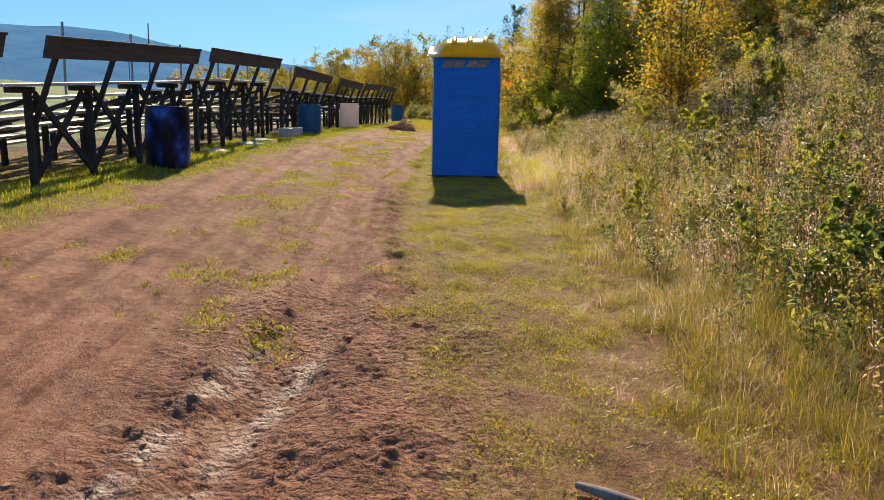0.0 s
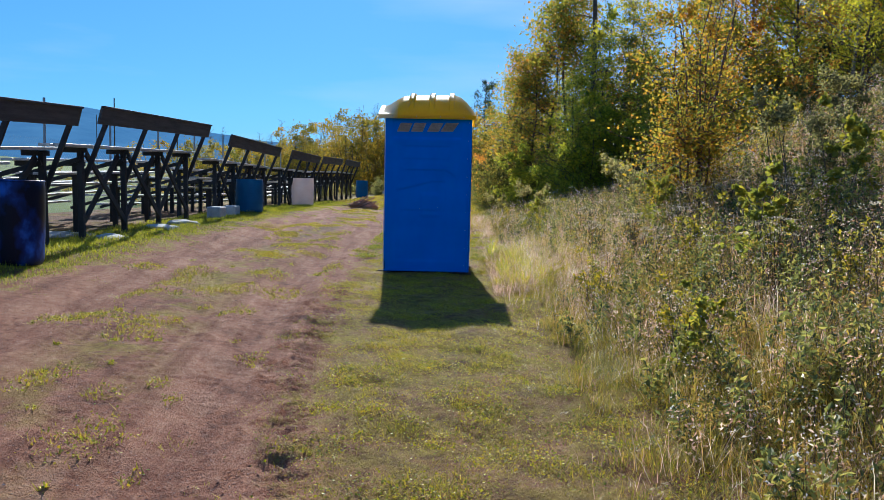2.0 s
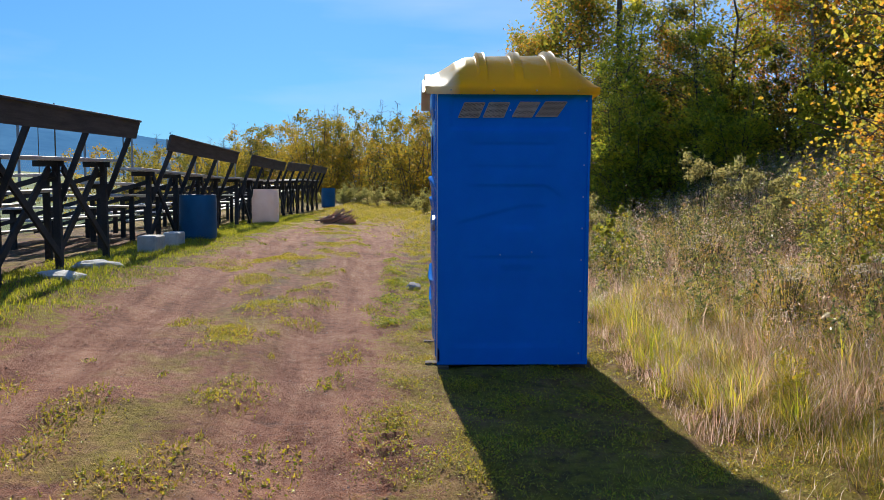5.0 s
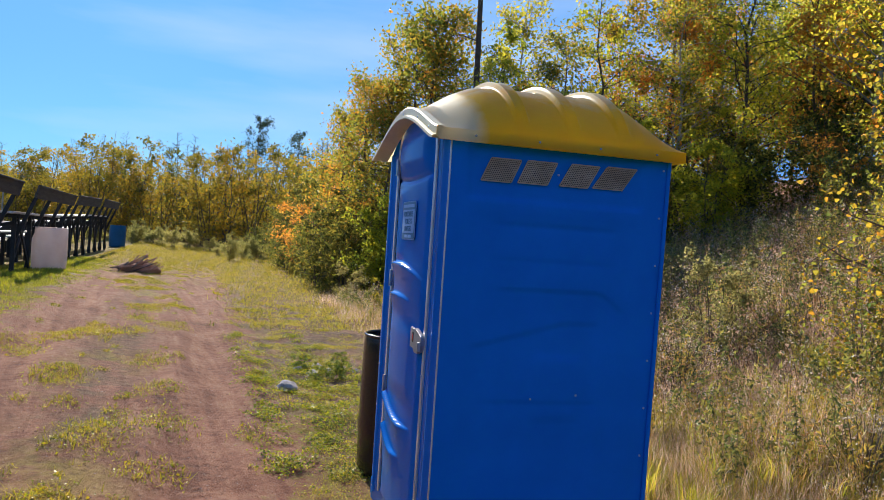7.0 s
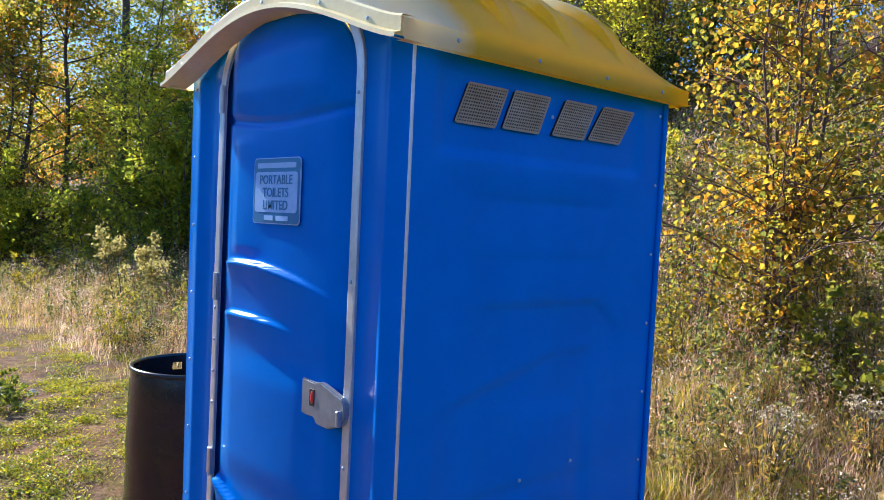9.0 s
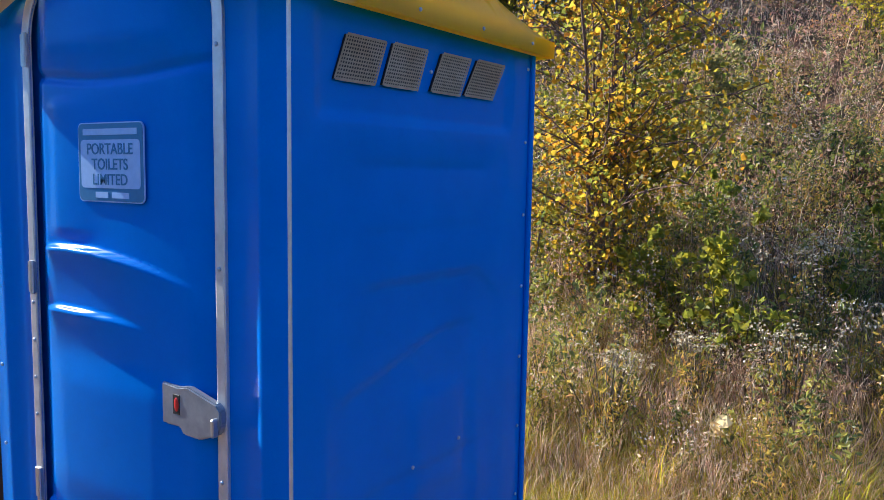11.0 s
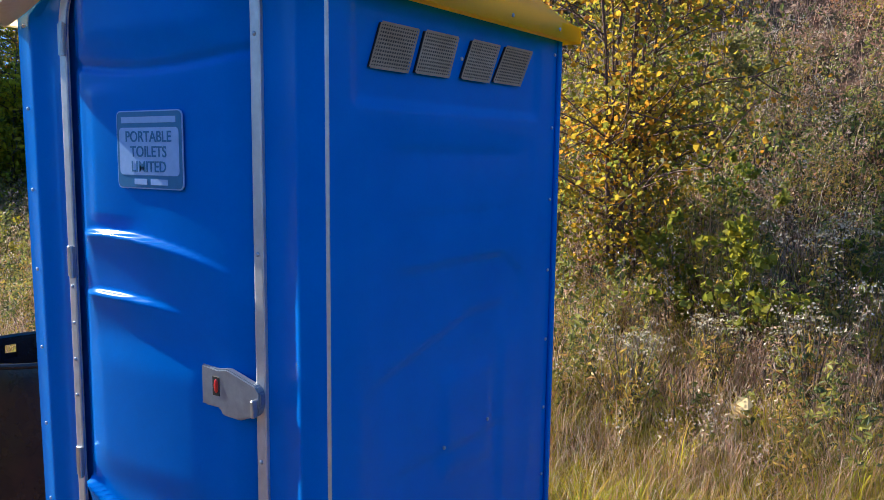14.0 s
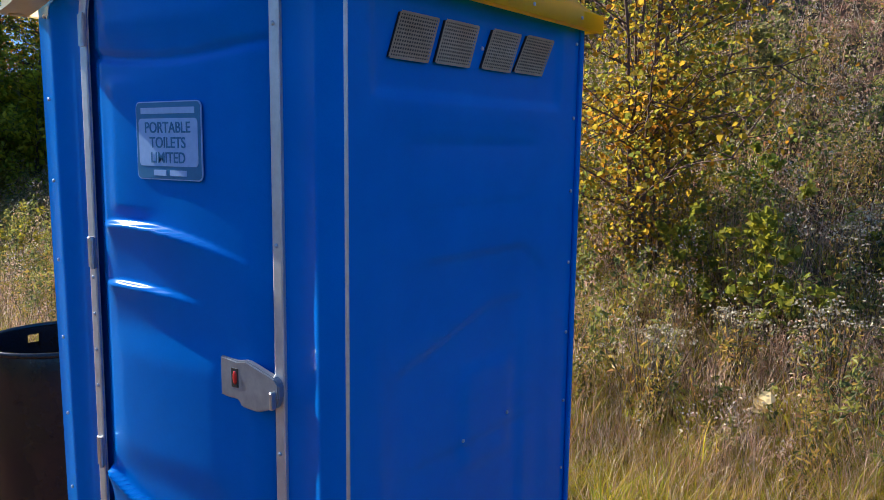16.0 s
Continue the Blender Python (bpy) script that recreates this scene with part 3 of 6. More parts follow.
# far wooded ridge across the valley, its blue haze painted in colour and emission
M_RIDGE, rnt, rp = principled("ridge_painted_haze", (0.06, 0.10, 0.16), 1.0, 0, 0)
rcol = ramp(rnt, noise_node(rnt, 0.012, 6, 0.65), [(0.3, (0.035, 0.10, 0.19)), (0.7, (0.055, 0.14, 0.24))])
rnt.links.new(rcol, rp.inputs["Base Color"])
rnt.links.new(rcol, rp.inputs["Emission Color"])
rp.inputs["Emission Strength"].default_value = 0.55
ax = np.linspace(radians(-80), radians(40), 160)
rv = []
for k, dist, up in ((0, 1500, -0.02), (1, 1900, 0.55), (2, 2300, 1.0)):
    ht = np.interp(np.degrees(ax), [-80, -45, -25, -14, 0, 40], [150, 170, 165, 105, 60, 50]) * (1 + 0.02 * np.sin(ax * 23) + 0.008 * np.sin(ax * 91 + 1))
    rv.append(np.stack([np.sin(ax) * dist, np.cos(ax) * dist, ht * up * dist / 2300 * 1.15], 1))
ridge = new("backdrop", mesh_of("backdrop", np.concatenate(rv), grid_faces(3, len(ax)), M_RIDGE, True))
tagged(ridge, "wooded ridge across the valley with painted, glowing blue haze", "hill", kind="structure")

# ---------------------------------------------------------------- portable toilet
# its own axes: x runs from the door to the back, y across the door, z up from the foot of the panels
TX, TY, TZ = -0.19, 13.38, 0.27
DEEP, WIDE, TALL = 1.16, 1.22, 2.04


def roof_plastic():
    m, nt, p = principled("yellow_roof_plastic", (0.62, 0.42, 0.03), 0.30)
    co = nt.nodes.new("ShaderNodeTexCoord").outputs["Object"]
    sep = nt.nodes.new("ShaderNodeSeparateXYZ")
    nt.links.new(co, sep.inputs[0])
    n = noise_node(nt, 4, 5, 0.6, vector=co)
    # cream painted towards the crown and front end for sunlight and gloss there
    f = maths(nt, "ADD", sep.outputs["Z"], maths(nt, "MULTIPLY", maths(nt, "SUBTRACT", n, 0.5), 0.26))
    f = maths(nt, "MULTIPLY", maths(nt, "SUBTRACT", f, 2.285), 11.0, True)
    f = maths(nt, "MAXIMUM", f, maths(nt, "MULTIPLY", maths(nt, "SUBTRACT", maths(nt, "ADD", 0.10, maths(nt, "MULTIPLY", n, 0.12)), sep.outputs["X"]), 14.0, True))
    col = mixed(nt, maths(nt, "MULTIPLY", f, 0.85), ramp(nt, n, [(0.3, (0.94, 0.53, 0.004)), (0.7, (0.98, 0.61, 0.006))]), (0.94, 0.84, 0.58))
    nt.links.new(col, p.inputs["Base Color"])
    # thin shell: daylight shines through it
    tr, ms, out = nt.nodes.new("ShaderNodeBsdfTranslucent"), nt.nodes.new("ShaderNodeMixShader"), nt.nodes["Material Output"]
    nt.links.new(col, tr.inputs["Color"])
    ms.inputs["Fac"].default_value = 0.68
    nt.links.new(p.outputs[0], ms.inputs[1])
    nt.links.new(tr.outputs[0], ms.inputs[2])
    nt.links.new(ms.outputs[0], out.inputs["Surface"])
    bump(nt, p, noise_node(nt, 60, 3, vector=co), 0.04, 0.002)
    return m


M_ROOF = roof_plastic()
M_TEAL_SIGN = mottled("teal_print", (0.008, 0.14, 0.33), (0.012, 0.18, 0.40), 30, 0.4)
M_PALE_SIGN = mottled("pale_print", (0.25, 0.43, 0.74), (0.33, 0.52, 0.84), 30, 0.4)
M_RED = mottled("red_indicator", (0.45, 0.01, 0.012), (0.55, 0.02, 0.02), 30, 0.35)
M_RIVET = mottled("rivet_metal", (0.30, 0.38, 0.50), (0.48, 0.55, 0.66), 30, 0.4, 0.6)
M_VENT = mottled("grey_brown_vent_mesh", (0.26, 0.19, 0.12), (0.44, 0.38, 0.31), 9, 0.6)

toilet = thing("portable_toilet", (TX, TY, TZ), "blue plastic portable toilet with a yellow ribbed roof, door closed", "portable toilet")


def wall_sheet(name, us, vs, bulge, place, thick=0.03, label=""):
    """A moulded sheet: us across, vs up, bulge(u, v) outward; place(u, v, out) gives its points."""
    U, V = np.meshgrid(us, vs)
    H = bulge(U, V)
    front, back = place(U, V, H), place(U, V, H * 0 - thick)
    n = U.size
    r, c = U.shape
    verts = np.concatenate([front.reshape(-1, 3), back.reshape(-1, 3)])
    faces = [grid_faces(r, c), grid_faces(r, c, n)[:, ::-1]]
    rim = list(range(c)) + [k * c + c - 1 for k in range(1, r)] + [(r - 1) * c + k for k in range(c - 2, -1, -1)] + [k * c for k in range(r - 2, 0, -1)]
    rim = np.array(rim)
    nxt = np.roll(rim, -1)
    faces.append(np.stack([rim, rim + n, nxt + n, nxt], 1))
    ob = new(name, mesh_of(name, verts, np.concatenate(faces), M_BLUE, True))
    ob.parent = toilet
    mod = ob.modifiers.new("edges", "EDGE_SPLIT")
    mod.split_angle = radians(50)
    if label:
        ob["label"] = label
    return ob


def soft(x, a, b):
    t = np.clip((x - a) / (b - a), 0, 1)
    return t * t * (3 - 2 * t)


def pad(u, v, u0, u1, v0, v1, e):
    return soft(u, u0 - e, u0 + e) * (1 - soft(u, u1 - e, u1 + e)) * soft(v, v0 - e, v0 + e) * (1 - soft(v, v1 - e, v1 + e))


def side_relief(u, v):
    h = 0.012 * pad(u, v, 0.10, 1.02, 1.77, 2.01, 0.02) * -1
    h = h - 0.004 * pad(u, v, 0.14, 1.00, 0.12, 1.70, 0.03)
    # a moulded seat shape pressed outward, and a long soft crease above it
    crease = 1.345 - 0.10 * np.clip((u - 0.82) / 0.15, 0, 1) ** 1.3
    h = h - 0.008 * soft(v, crease + 0.014, crease - 0.014) * soft(u, 0.18, 0.4) * (1 - soft(v, crease - 0.06, crease - 0.25) * 0.6) * (1 - soft(u, 0.93, 0.99)) * soft(v, 0.2, 0.4)
    seat = 1.06 + 0.13 * np.clip((u - 0.15) / 0.5, 0, 1)
    h = h - 0.007 * soft(v, seat + 0.018, seat - 0.018) * soft(u, 0.12, 0.22) * (1 - soft(u, 0.80, 0.86)) * (1 - soft(v, 0.6, 0.35))
    h = h + 0.007 * pad(u, v, 0.50, 0.76, 0.72, 1.02, 0.03)
    for line, size in ((1.66, -0.010), (1.49, -0.005), (0.80, -0.007)):
        d = line - v
        h = h + 0.8 * size * soft(d, -0.016, 0.016) * np.exp(-np.clip(d, 0, 1) / 0.06) * soft(u, 0.16, 0.34) * (1 - soft(u, 0.80, 0.95))
    return h + 0.004 * np.sin(u * 3.0) * np.sin(v * 2.2)


us, vs = np.linspace(0.02, DEEP, 80), np.linspace(0, TALL + 0.04, 240)
wall_sheet("side_panel", us, vs, side_relief, lambda u, v, o: np.stack([u * (1 - 0.026 * np.clip(1 - v / TALL, 0, 1)), -o, v], -1))
wall_sheet("side_panel", us[::3], vs[::4], lambda u, v: u * 0, lambda u, v, o: np.stack([u, WIDE + o, v], -1)[:, ::-1])
wall_sheet("back_panel", np.linspace(0.02, WIDE - 0.02, 30), vs[::4], lambda u, v: 0.01 * pad(u, v, 0.15, 1.05, 0.2, 1.8, 0.05), lambda u, v, o: np.stack([DEEP + o, u, v], -1))

# front wall round the door
DY0, DY1, DZ0, DZ1, DR = 0.232, 0.978, 0.10, 2.185, 0.20


def inverted_u(y0, y1, z0, z1, radius, n=16):
    pts = [(y1, z0)] + [(y1, z0 + (z1 - radius - z0) * k / 14) for k in range(1, 14)]
    for k in range(n + 1):
        a = math.pi / 2 * k / n
        pts.append((y1 - radius + radius * math.cos(a), z1 - radius + radius * math.sin(a)))
    for k in range(n + 1):
        a = math.pi / 2 * (1 - k / n)
        pts.append((y0 + radius - radius * math.cos(a), z1 - radius + radius * math.sin(a)))
    pts += [(y0, z0 + (z1 - radius - z0) * k / 14) for k in range(13, 0, -1)] + [(y0, z0)]
    return np.array(pts)


def arch(y):
    """The height of the front arch over the door."""
    s = np.clip(np.abs(y - WIDE / 2) / 0.66, 0, 1)
    return 2.045 + 0.225 * (np.cos(s * np.pi) * 0.5 + 0.5) ** 0.72


inner = inverted_u(DY0, DY1, DZ0, DZ1, DR)
outer = inner.copy()
top = inner[:, 1] > DZ1 - DR + 1e-6
outer[:, 0] = np.where(inner[:, 0] > WIDE / 2, WIDE, 0.0)
outer[top, 0] = np.interp(inner[top, 0], [DY0, DY1], [0.0, WIDE])
outer[top, 1] = arch(outer[top, 0])
outer[:, 0] = np.where(outer[:, 0] > WIDE - 0.01, WIDE - 0.012 + 0.036 * np.clip(outer[:, 1] / 2.04, 0, 1), outer[:, 0])
outer[~top, 1] = np.interp(inner[~top, 1], [DZ0, DZ1 - DR], [0.0, 2.04])
fr = np.array([0.0, 0.10, 0.16, 0.55, 0.62, 0.70, 0.78, 1.0])
out = np.array([0.006, 0.006, 0.0, 0.0, 0.012, 0.014, 0.002, 0.0])
fv = [np.stack([-o * np.ones(len(inner)), inner[:, 0] * (1 - f) + outer[:, 0] * f, inner[:, 1] * (1 - f) + outer[:, 1] * f], 1) for f, o in zip(fr, out)]
back_ring = [np.stack([0.03 * np.ones(len(inner)), q[:, 0], q[:, 1]], 1) for q in (outer, inner)]
ob = new("front_wall", mesh_of("front_wall", np.concatenate(fv + back_ring), grid_faces(len(fr) + 2, len(inner)), M_BLUE, True))
ob.parent = toilet
ob.modifiers.new("edges", "EDGE_SPLIT").split_angle = radians(40)
bm = box(bmesh.new(), (-0.004, 0.0, 0.0), (0.03, WIDE, DZ0), 0.004)
part("threshold", bm, M_BLUE, toilet)


def door_relief(y, z):
    """Door mouldings, y from the latch side, z from the toilet's foot."""
    a = (DY1 - y) / (DY1 - DY0)
    h = 0.020 * soft(a, 0.0, 0.10) * (1 - soft(a, 0.88, 1.0)) + 0.018 * np.sin(np.clip(a, 0, 1) * np.pi)
    h = h + 0.020 * pad(y, z, DY0 + 0.09, DY1 - 0.09, 1.93, 2.10, 0.05)
    crease = 1.895 - 0.03 * np.sin(np.clip(a, 0, 1) * np.pi)
    h = h - 0.012 * np.exp(-((z - crease) / 0.014) ** 2)
    h = h + 0.010 * soft(a, 0.10, 0.2) * (1 - soft(a, 0.2, 0.5)) * (soft(z, 1.44, 1.48) - soft(z, 1.80, 1.84))
    for start, sag, reach, size in ((1.425, 0.05, 0.98, 0.036), (1.255, 0.04, 0.72, 0.028)):
        line = start - sag * np.clip((a - 0.28) / 0.5, -0.4, 1.2) ** 2
        d = line - z
        h = h + size * soft(d, -0.007, 0.004) * np.exp(-np.clip(d, 0, 1) / 0.075) * soft(a, 0.05, 0.18) * (1 - soft(a, reach * 0.45, reach))
    for start, drop, reach, size in ((0.69, 0.11, 0.86, 0.034), (0.515, 0.11, 0.66, 0.026)):
        line = start - drop * np.sin(np.clip((a - 0.02) / reach, 0, 1) * np.pi * 0.62)
        d = line - z
        h = h + size * soft(d, -0.007, 0.004) * np.exp(-np.clip(d, 0, 1) / 0.075) * soft(a, 0.03, 0.08) * (1 - soft(a, reach * 0.7, reach))
    h = h + 0.012 * pad(y, z, DY0 + 0.16, DY1 - 0.1, 0.74, 1.10, 0.06)
    return h - 0.012


na, nz = 72, 300
zz = np.linspace(DZ0 + 0.004, DZ1 - 0.004, nz)
dv = []
for z in zz:
    t = np.clip((z - (DZ1 - DR)) / DR, 0, 1)
    inset = DR * (1 - math.sqrt(max(0.0, 1 - t * t)))
    ys = np.linspace(DY1 - 0.012 - inset, DY0 + 0.012 + inset, na)
    dv.append(np.stack([-door_relief(ys, z), ys, np.full(na, z)], 1))
door = new("door", mesh_of("door", np.concatenate(dv), grid_faces(nz, na), M_BLUE, True))
door.parent = toilet
door["label"] = "closed moulded blue door"
sol = door.modifiers.new("thickness", "SOLIDIFY")
sol.thickness, sol.offset = 0.02, -1

# metal strip round the door opening
fo, fi = inverted_u(DY0 - 0.036, DY1 + 0.036, DZ0 - 0.02, DZ1 + 0.036, DR + 0.036), inverted_u(DY0 - 0.002, DY1 + 0.002, DZ0 - 0.02, DZ1 + 0.002, DR + 0.002)
rings = [np.stack([np.full(len(fo), x), q[:, 0], q[:, 1]], 1) for x, q in ((0.0, fo), (-0.009, fo), (-0.011, fo * 0.85 + fi * 0.15), (-0.011, fo * 0.15 + fi * 0.85), (-0.009, fi), (0.0, fi))]
ob = new("door_frame", mesh_of("door_frame", np.concatenate(rings), grid_faces(6, len(fo)), M_ALU, False))
ob.parent = toilet
ob["label"] = "scuffed aluminium strip round the door"

bm = box(bmesh.new(), (-0.003, -0.005, 0.0), (0.004, 0.004, TALL + 0.02), 0.0015)
part("corner_strip", bm, M_ALU, toilet, "thin grey metal corner strip")
bm = beam((DEEP * 0.974 - 0.006, -0.006, 0.0), (DEEP - 0.006, -0.006, TALL), 0.022, 0.014, (1, 0, 0), 0.004)
part("corner_flange", bm, M_BLUE, toilet)


def dome(bm, place, axis, r=0.0062):
    m = Matrix.Translation(place) @ Vector(axis).to_track_quat("Z", "Y").to_matrix().to_4x4() @ Matrix.Diagonal((r, r, r * 0.6, 1))
    bmesh.ops.create_uvsphere(bm, u_segments=8, v_segments=5, radius=1.0, matrix=m)


bm = bmesh.new()
dome(bm, (0, 0, 0), (0, -1, 0))
rivet = part("rivet", bm, M_RIVET, toilet, smooth=True)
rivet_mesh = rivet.data
rivet.matrix_basis = Matrix.Translation((DEEP - 0.035, -0.004, 1.98))
spots = [(DEEP - 0.04 - 0.004 * k, -0.004, 1.98 - 0.24 * k, 0) for k in range(1, 9)] + [(0.55, -0.004, 1.91, 0), (0.48, -0.004, 0.82, 0), (0.72, -0.004, 0.84, 0)]
spots += [(-0.006, WIDE - 0.018 - 0.004 * k, 2.02 - 0.245 * k, 1) for k in range(9)]
spots += [(-0.012, DY0 - 0.018, 1.925 - 0.52 * k, 1) for k in range(4)] + [(-0.012, DY1 + 0.018, 1.25 - 0.11 * k, 1) for k in range(4)]
for x, y, z, front in spots:
    o = new("rivet", rivet_mesh)
    o.parent = toilet
    o.matrix_basis = Matrix.Translation((x, y, z)) @ Matrix.Rotation(radians(-90 if front else 0), 4, "Z")

# vents: black sheets paint the shade of slanted openings behind a wire mesh
for x0, x1, lean, drop in ((0.205, 0.358, -0.047, 0.010), (0.392, 0.545, -0.047, 0.007), (0.623, 0.773, -0.060, 0.004), (0.815, 0.978, -0.075, 0.0)):
    z1, z0 = 1.973 - drop, 1.864 - drop
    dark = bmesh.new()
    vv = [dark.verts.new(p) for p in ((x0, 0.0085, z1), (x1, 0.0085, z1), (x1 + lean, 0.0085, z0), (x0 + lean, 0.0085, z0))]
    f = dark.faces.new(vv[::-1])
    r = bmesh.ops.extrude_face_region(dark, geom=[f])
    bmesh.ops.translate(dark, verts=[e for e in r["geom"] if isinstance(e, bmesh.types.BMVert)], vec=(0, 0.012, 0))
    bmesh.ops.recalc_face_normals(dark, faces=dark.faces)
    vent = part("vent", dark, M_BLACK, toilet, "slanted black sheet standing for the shaded vent opening")
    wires = bmesh.new()
    for k in range(17):
        t = k / 16
        a, b = Vector((x0 + (x1 - x0) * t, 0.004, z1)), Vector((x0 + (x1 - x0) * t + lean, 0.004, z0))
        w = 0.0042 if 0 < k < 16 else 0.007
        wires.faces.new([wires.verts.new(p) for p in (a + Vector((-w / 2, 0, 0)), b + Vector((-w / 2, 0, 0)), b + Vector((w / 2, 0, 0)), a + Vector((w / 2, 0, 0)))])
    for k in range(13):
        t = k / 12
        z, s = z1 + (z0 - z1) * t, lean * t
        w = 0.0042 if 0 < k < 12 else 0.007
        wires.faces.new([wires.verts.new(p) for p in ((x0 + s, 0.003, z + w / 2), (x0 + s, 0.003, z - w / 2), (x1 + s, 0.003, z - w / 2), (x1 + s, 0.003, z + w / 2))])
    part("vent_mesh", wires, M_VENT, vent, "dusty grey wire mesh")

# roof: an arched shell with three ribs across it
ru, rvv = np.linspace(-0.085, DEEP + 0.055, 240), np.linspace(-0.055, WIDE + 0.055, 70)
U, V = np.meshgrid(ru, rvv)
s = np.clip(np.abs(V - WIDE / 2) / (WIDE / 2 + 0.055), 0, 1)
rise = np.interp(U, [-0.085, -0.03, 0.02, 0.14, 0.22, 0.30, 0.92, 1.00, 1.08, 1.16, DEEP + 0.055], [0.165, 0.17, 0.19, 0.265, 0.300, 0.312, 0.325, 0.300, 0.235, 0.135, 0.055])
round_arch = np.clip(1 - s ** 2.3, 0, 1) ** 0.85
flared = (np.cos(s * np.pi) * 0.5 + 0.5) ** 0.62
round_arch = flared + (round_arch - flared) * soft(U, -0.06, 0.22)
Z = 2.075 + rise * round_arch
for c in (0.345, 0.615, 0.885):
    Z = Z + (0.030 * np.exp(-((U - c) / 0.034) ** 6) + 0.013 * np.exp(-((np.abs(U - c) - 0.030) / 0.008) ** 2)) * soft(round_arch, 0.10, 0.45)
verts = np.stack([U, V, Z], -1).reshape(-1, 3)
r, c = U.shape
rim = np.array(list(range(c)) + [k * c + c - 1 for k in range(1, r)] + [(r - 1) * c + k for k in range(c - 2, -1, -1)] + [k * c for k in range(r - 2, 0, -1)])
skirt = verts[rim].copy()
frontish = skirt[:, 0] < -0.08
skirt[:, 2] = np.where(frontish, skirt[:, 2] - 0.045, 2.022)
skirt[:, 2] = np.minimum(skirt[:, 2], verts[rim][:, 2] - 0.04)
lip = skirt.copy()
lip[:, 0] += np.where(frontish, 0.06, np.where(skirt[:, 0] > DEEP + 0.05, -0.03, 0))
lip[:, 1] += np.where(skirt[:, 1] < -0.05, 0.03, np.where(skirt[:, 1] > WIDE + 0.05, -0.03, 0))
n, k = len(verts), len(rim)
ar, nx = np.arange(k), np.roll(np.arange(k), -1)
faces = np.concatenate([grid_faces(r, c), np.stack([rim, n + ar, n + nx, rim[nx]], 1), np.stack([n + ar, n + k + ar, n + k + nx, n + nx], 1)])
roof = new("roof", mesh_of("roof", np.concatenate([verts, skirt, lip]), faces, M_ROOF, True))
roof.parent = toilet
roof["label"] = "yellow ribbed plastic roof with sunlight painted cream on top"
roof.modifiers.new("edges", "EDGE_SPLIT").split_angle = radians(38)
# pale flange over the door
ty = np.linspace(-0.056, WIDE + 0.056, 60)
tz = 2.075 + 0.165 * (np.cos(np.clip(np.abs(ty - WIDE / 2) / (WIDE / 2 + 0.055), 0, 1) * np.pi) * 0.5 + 0.5) ** 0.62
trim = [np.stack([np.full(60, x), ty, tz + dz], 1) for x, dz in ((-0.05, 0.006), (-0.088, 0.006), (-0.093, 0.0), (-0.093, -0.036), (-0.112, -0.042), (-0.113, -0.054), (-0.02, -0.054))]
ob = new("roof_flange", mesh_of("roof_flange", np.concatenate(trim), grid_faces(7, 60), mottled("cream_plastic", (0.70, 0.54, 0.24), (0.86, 0.74, 0.44), 6, 0.35), False))
ob.parent = toilet
ob["label"] = "pale cream flange over the door"
for x, y, z, front in [(-0.093, y, 2.050 + 0.165 * (math.cos(abs(y - 0.61) / 0.665 * math.pi) * 0.5 + 0.5) ** 0.62, 1) for y in (0.08, 0.30, 0.61, 0.92, 1.14)] + [(x, -0.057, 2.05, 0) for x in (0.10, 0.42, 0.74, 1.05)]:
    o = new("rivet", rivet_mesh)
    o.parent = toilet
    o.matrix_basis = Matrix.Translation((x, y, z)) @ Matrix.Rotation(radians(-90 if front else 0), 4, "Z")

# hinges and latch
for z in (1.965, 1.325, 0.715):
    bm = box(bmesh.new(), (-0.018, DY1 - 0.002, z - 0.045), (-0.010, DY1 + 0.030, z + 0.045), 0.002)
    h = part("hinge", bm, M_METAL, toilet, "small steel hinge")
    bm = bmesh.new()
    bmesh.ops.create_cone(bm, cap_ends=True, segments=10, radius1=0.007, radius2=0.007, depth=0.095, matrix=Matrix.Translation((-0.020, DY1 + 0.004, z)))
    part("pin", bm, M_METAL, h)
outline = ((0.412, 1.098), (0.350, 1.092), (0.318, 1.098), (0.215, 1.070), (0.200, 1.055), (0.200, 1.020), (0.212, 0.995), (0.275, 0.972), (0.335, 0.975), (0.348, 0.992), (0.412, 0.992))
bm = bmesh.new()
f = bm.faces.new([bm.verts.new((-0.008, y - 0.003, z + 0.012)) for y, z in outline])
ex = bmesh.ops.extrude_face_region(bm, geom=[f])
bmesh.ops.translate(bm, verts=[e for e in ex["geom"] if isinstance(e, bmesh.types.BMVert)], vec=(-0.022, 0, 0))
bmesh.ops.recalc_face_normals(bm, faces=bm.faces)
bmesh.ops.bevel(bm, geom=list(bm.edges), offset=0.004, segments=2, affect="EDGES")
M_LATCH = mottled("worn_grey_latch", (0.22, 0.25, 0.30), (0.36, 0.40, 0.46), 18, 0.4, 0.5)
latch = part("latch", bm, M_LATCH, toilet, "worn grey metal latch plate")
bm = bmesh.new()
bmesh.ops.create_uvsphere(bm, u_segments=14, v_segments=8, radius=1.0, matrix=Matrix.Translation((-0.0305, 0.352, 1.060)) @ Matrix.Diagonal((0.003, 0.009, 0.019, 1)))
part("indicator", bm, M_RED, latch, "red occupied indicator", True)
part("slot", box(bmesh.new(), (-0.0312, 0.340, 1.035), (-0.029, 0.366, 1.085), 0.0008), M_BLACK, latch, "dark indicator slot")
bm = box(bmesh.new(), (-0.046, 0.205, 1.005), (-0.028, 0.216, 1.05), 0.003)
part("hasp", bm, M_METAL, latch)

# printed plate on the door
SY0, SY1, SZ0, SZ1 = 0.454, 0.724, 1.551, 1.755


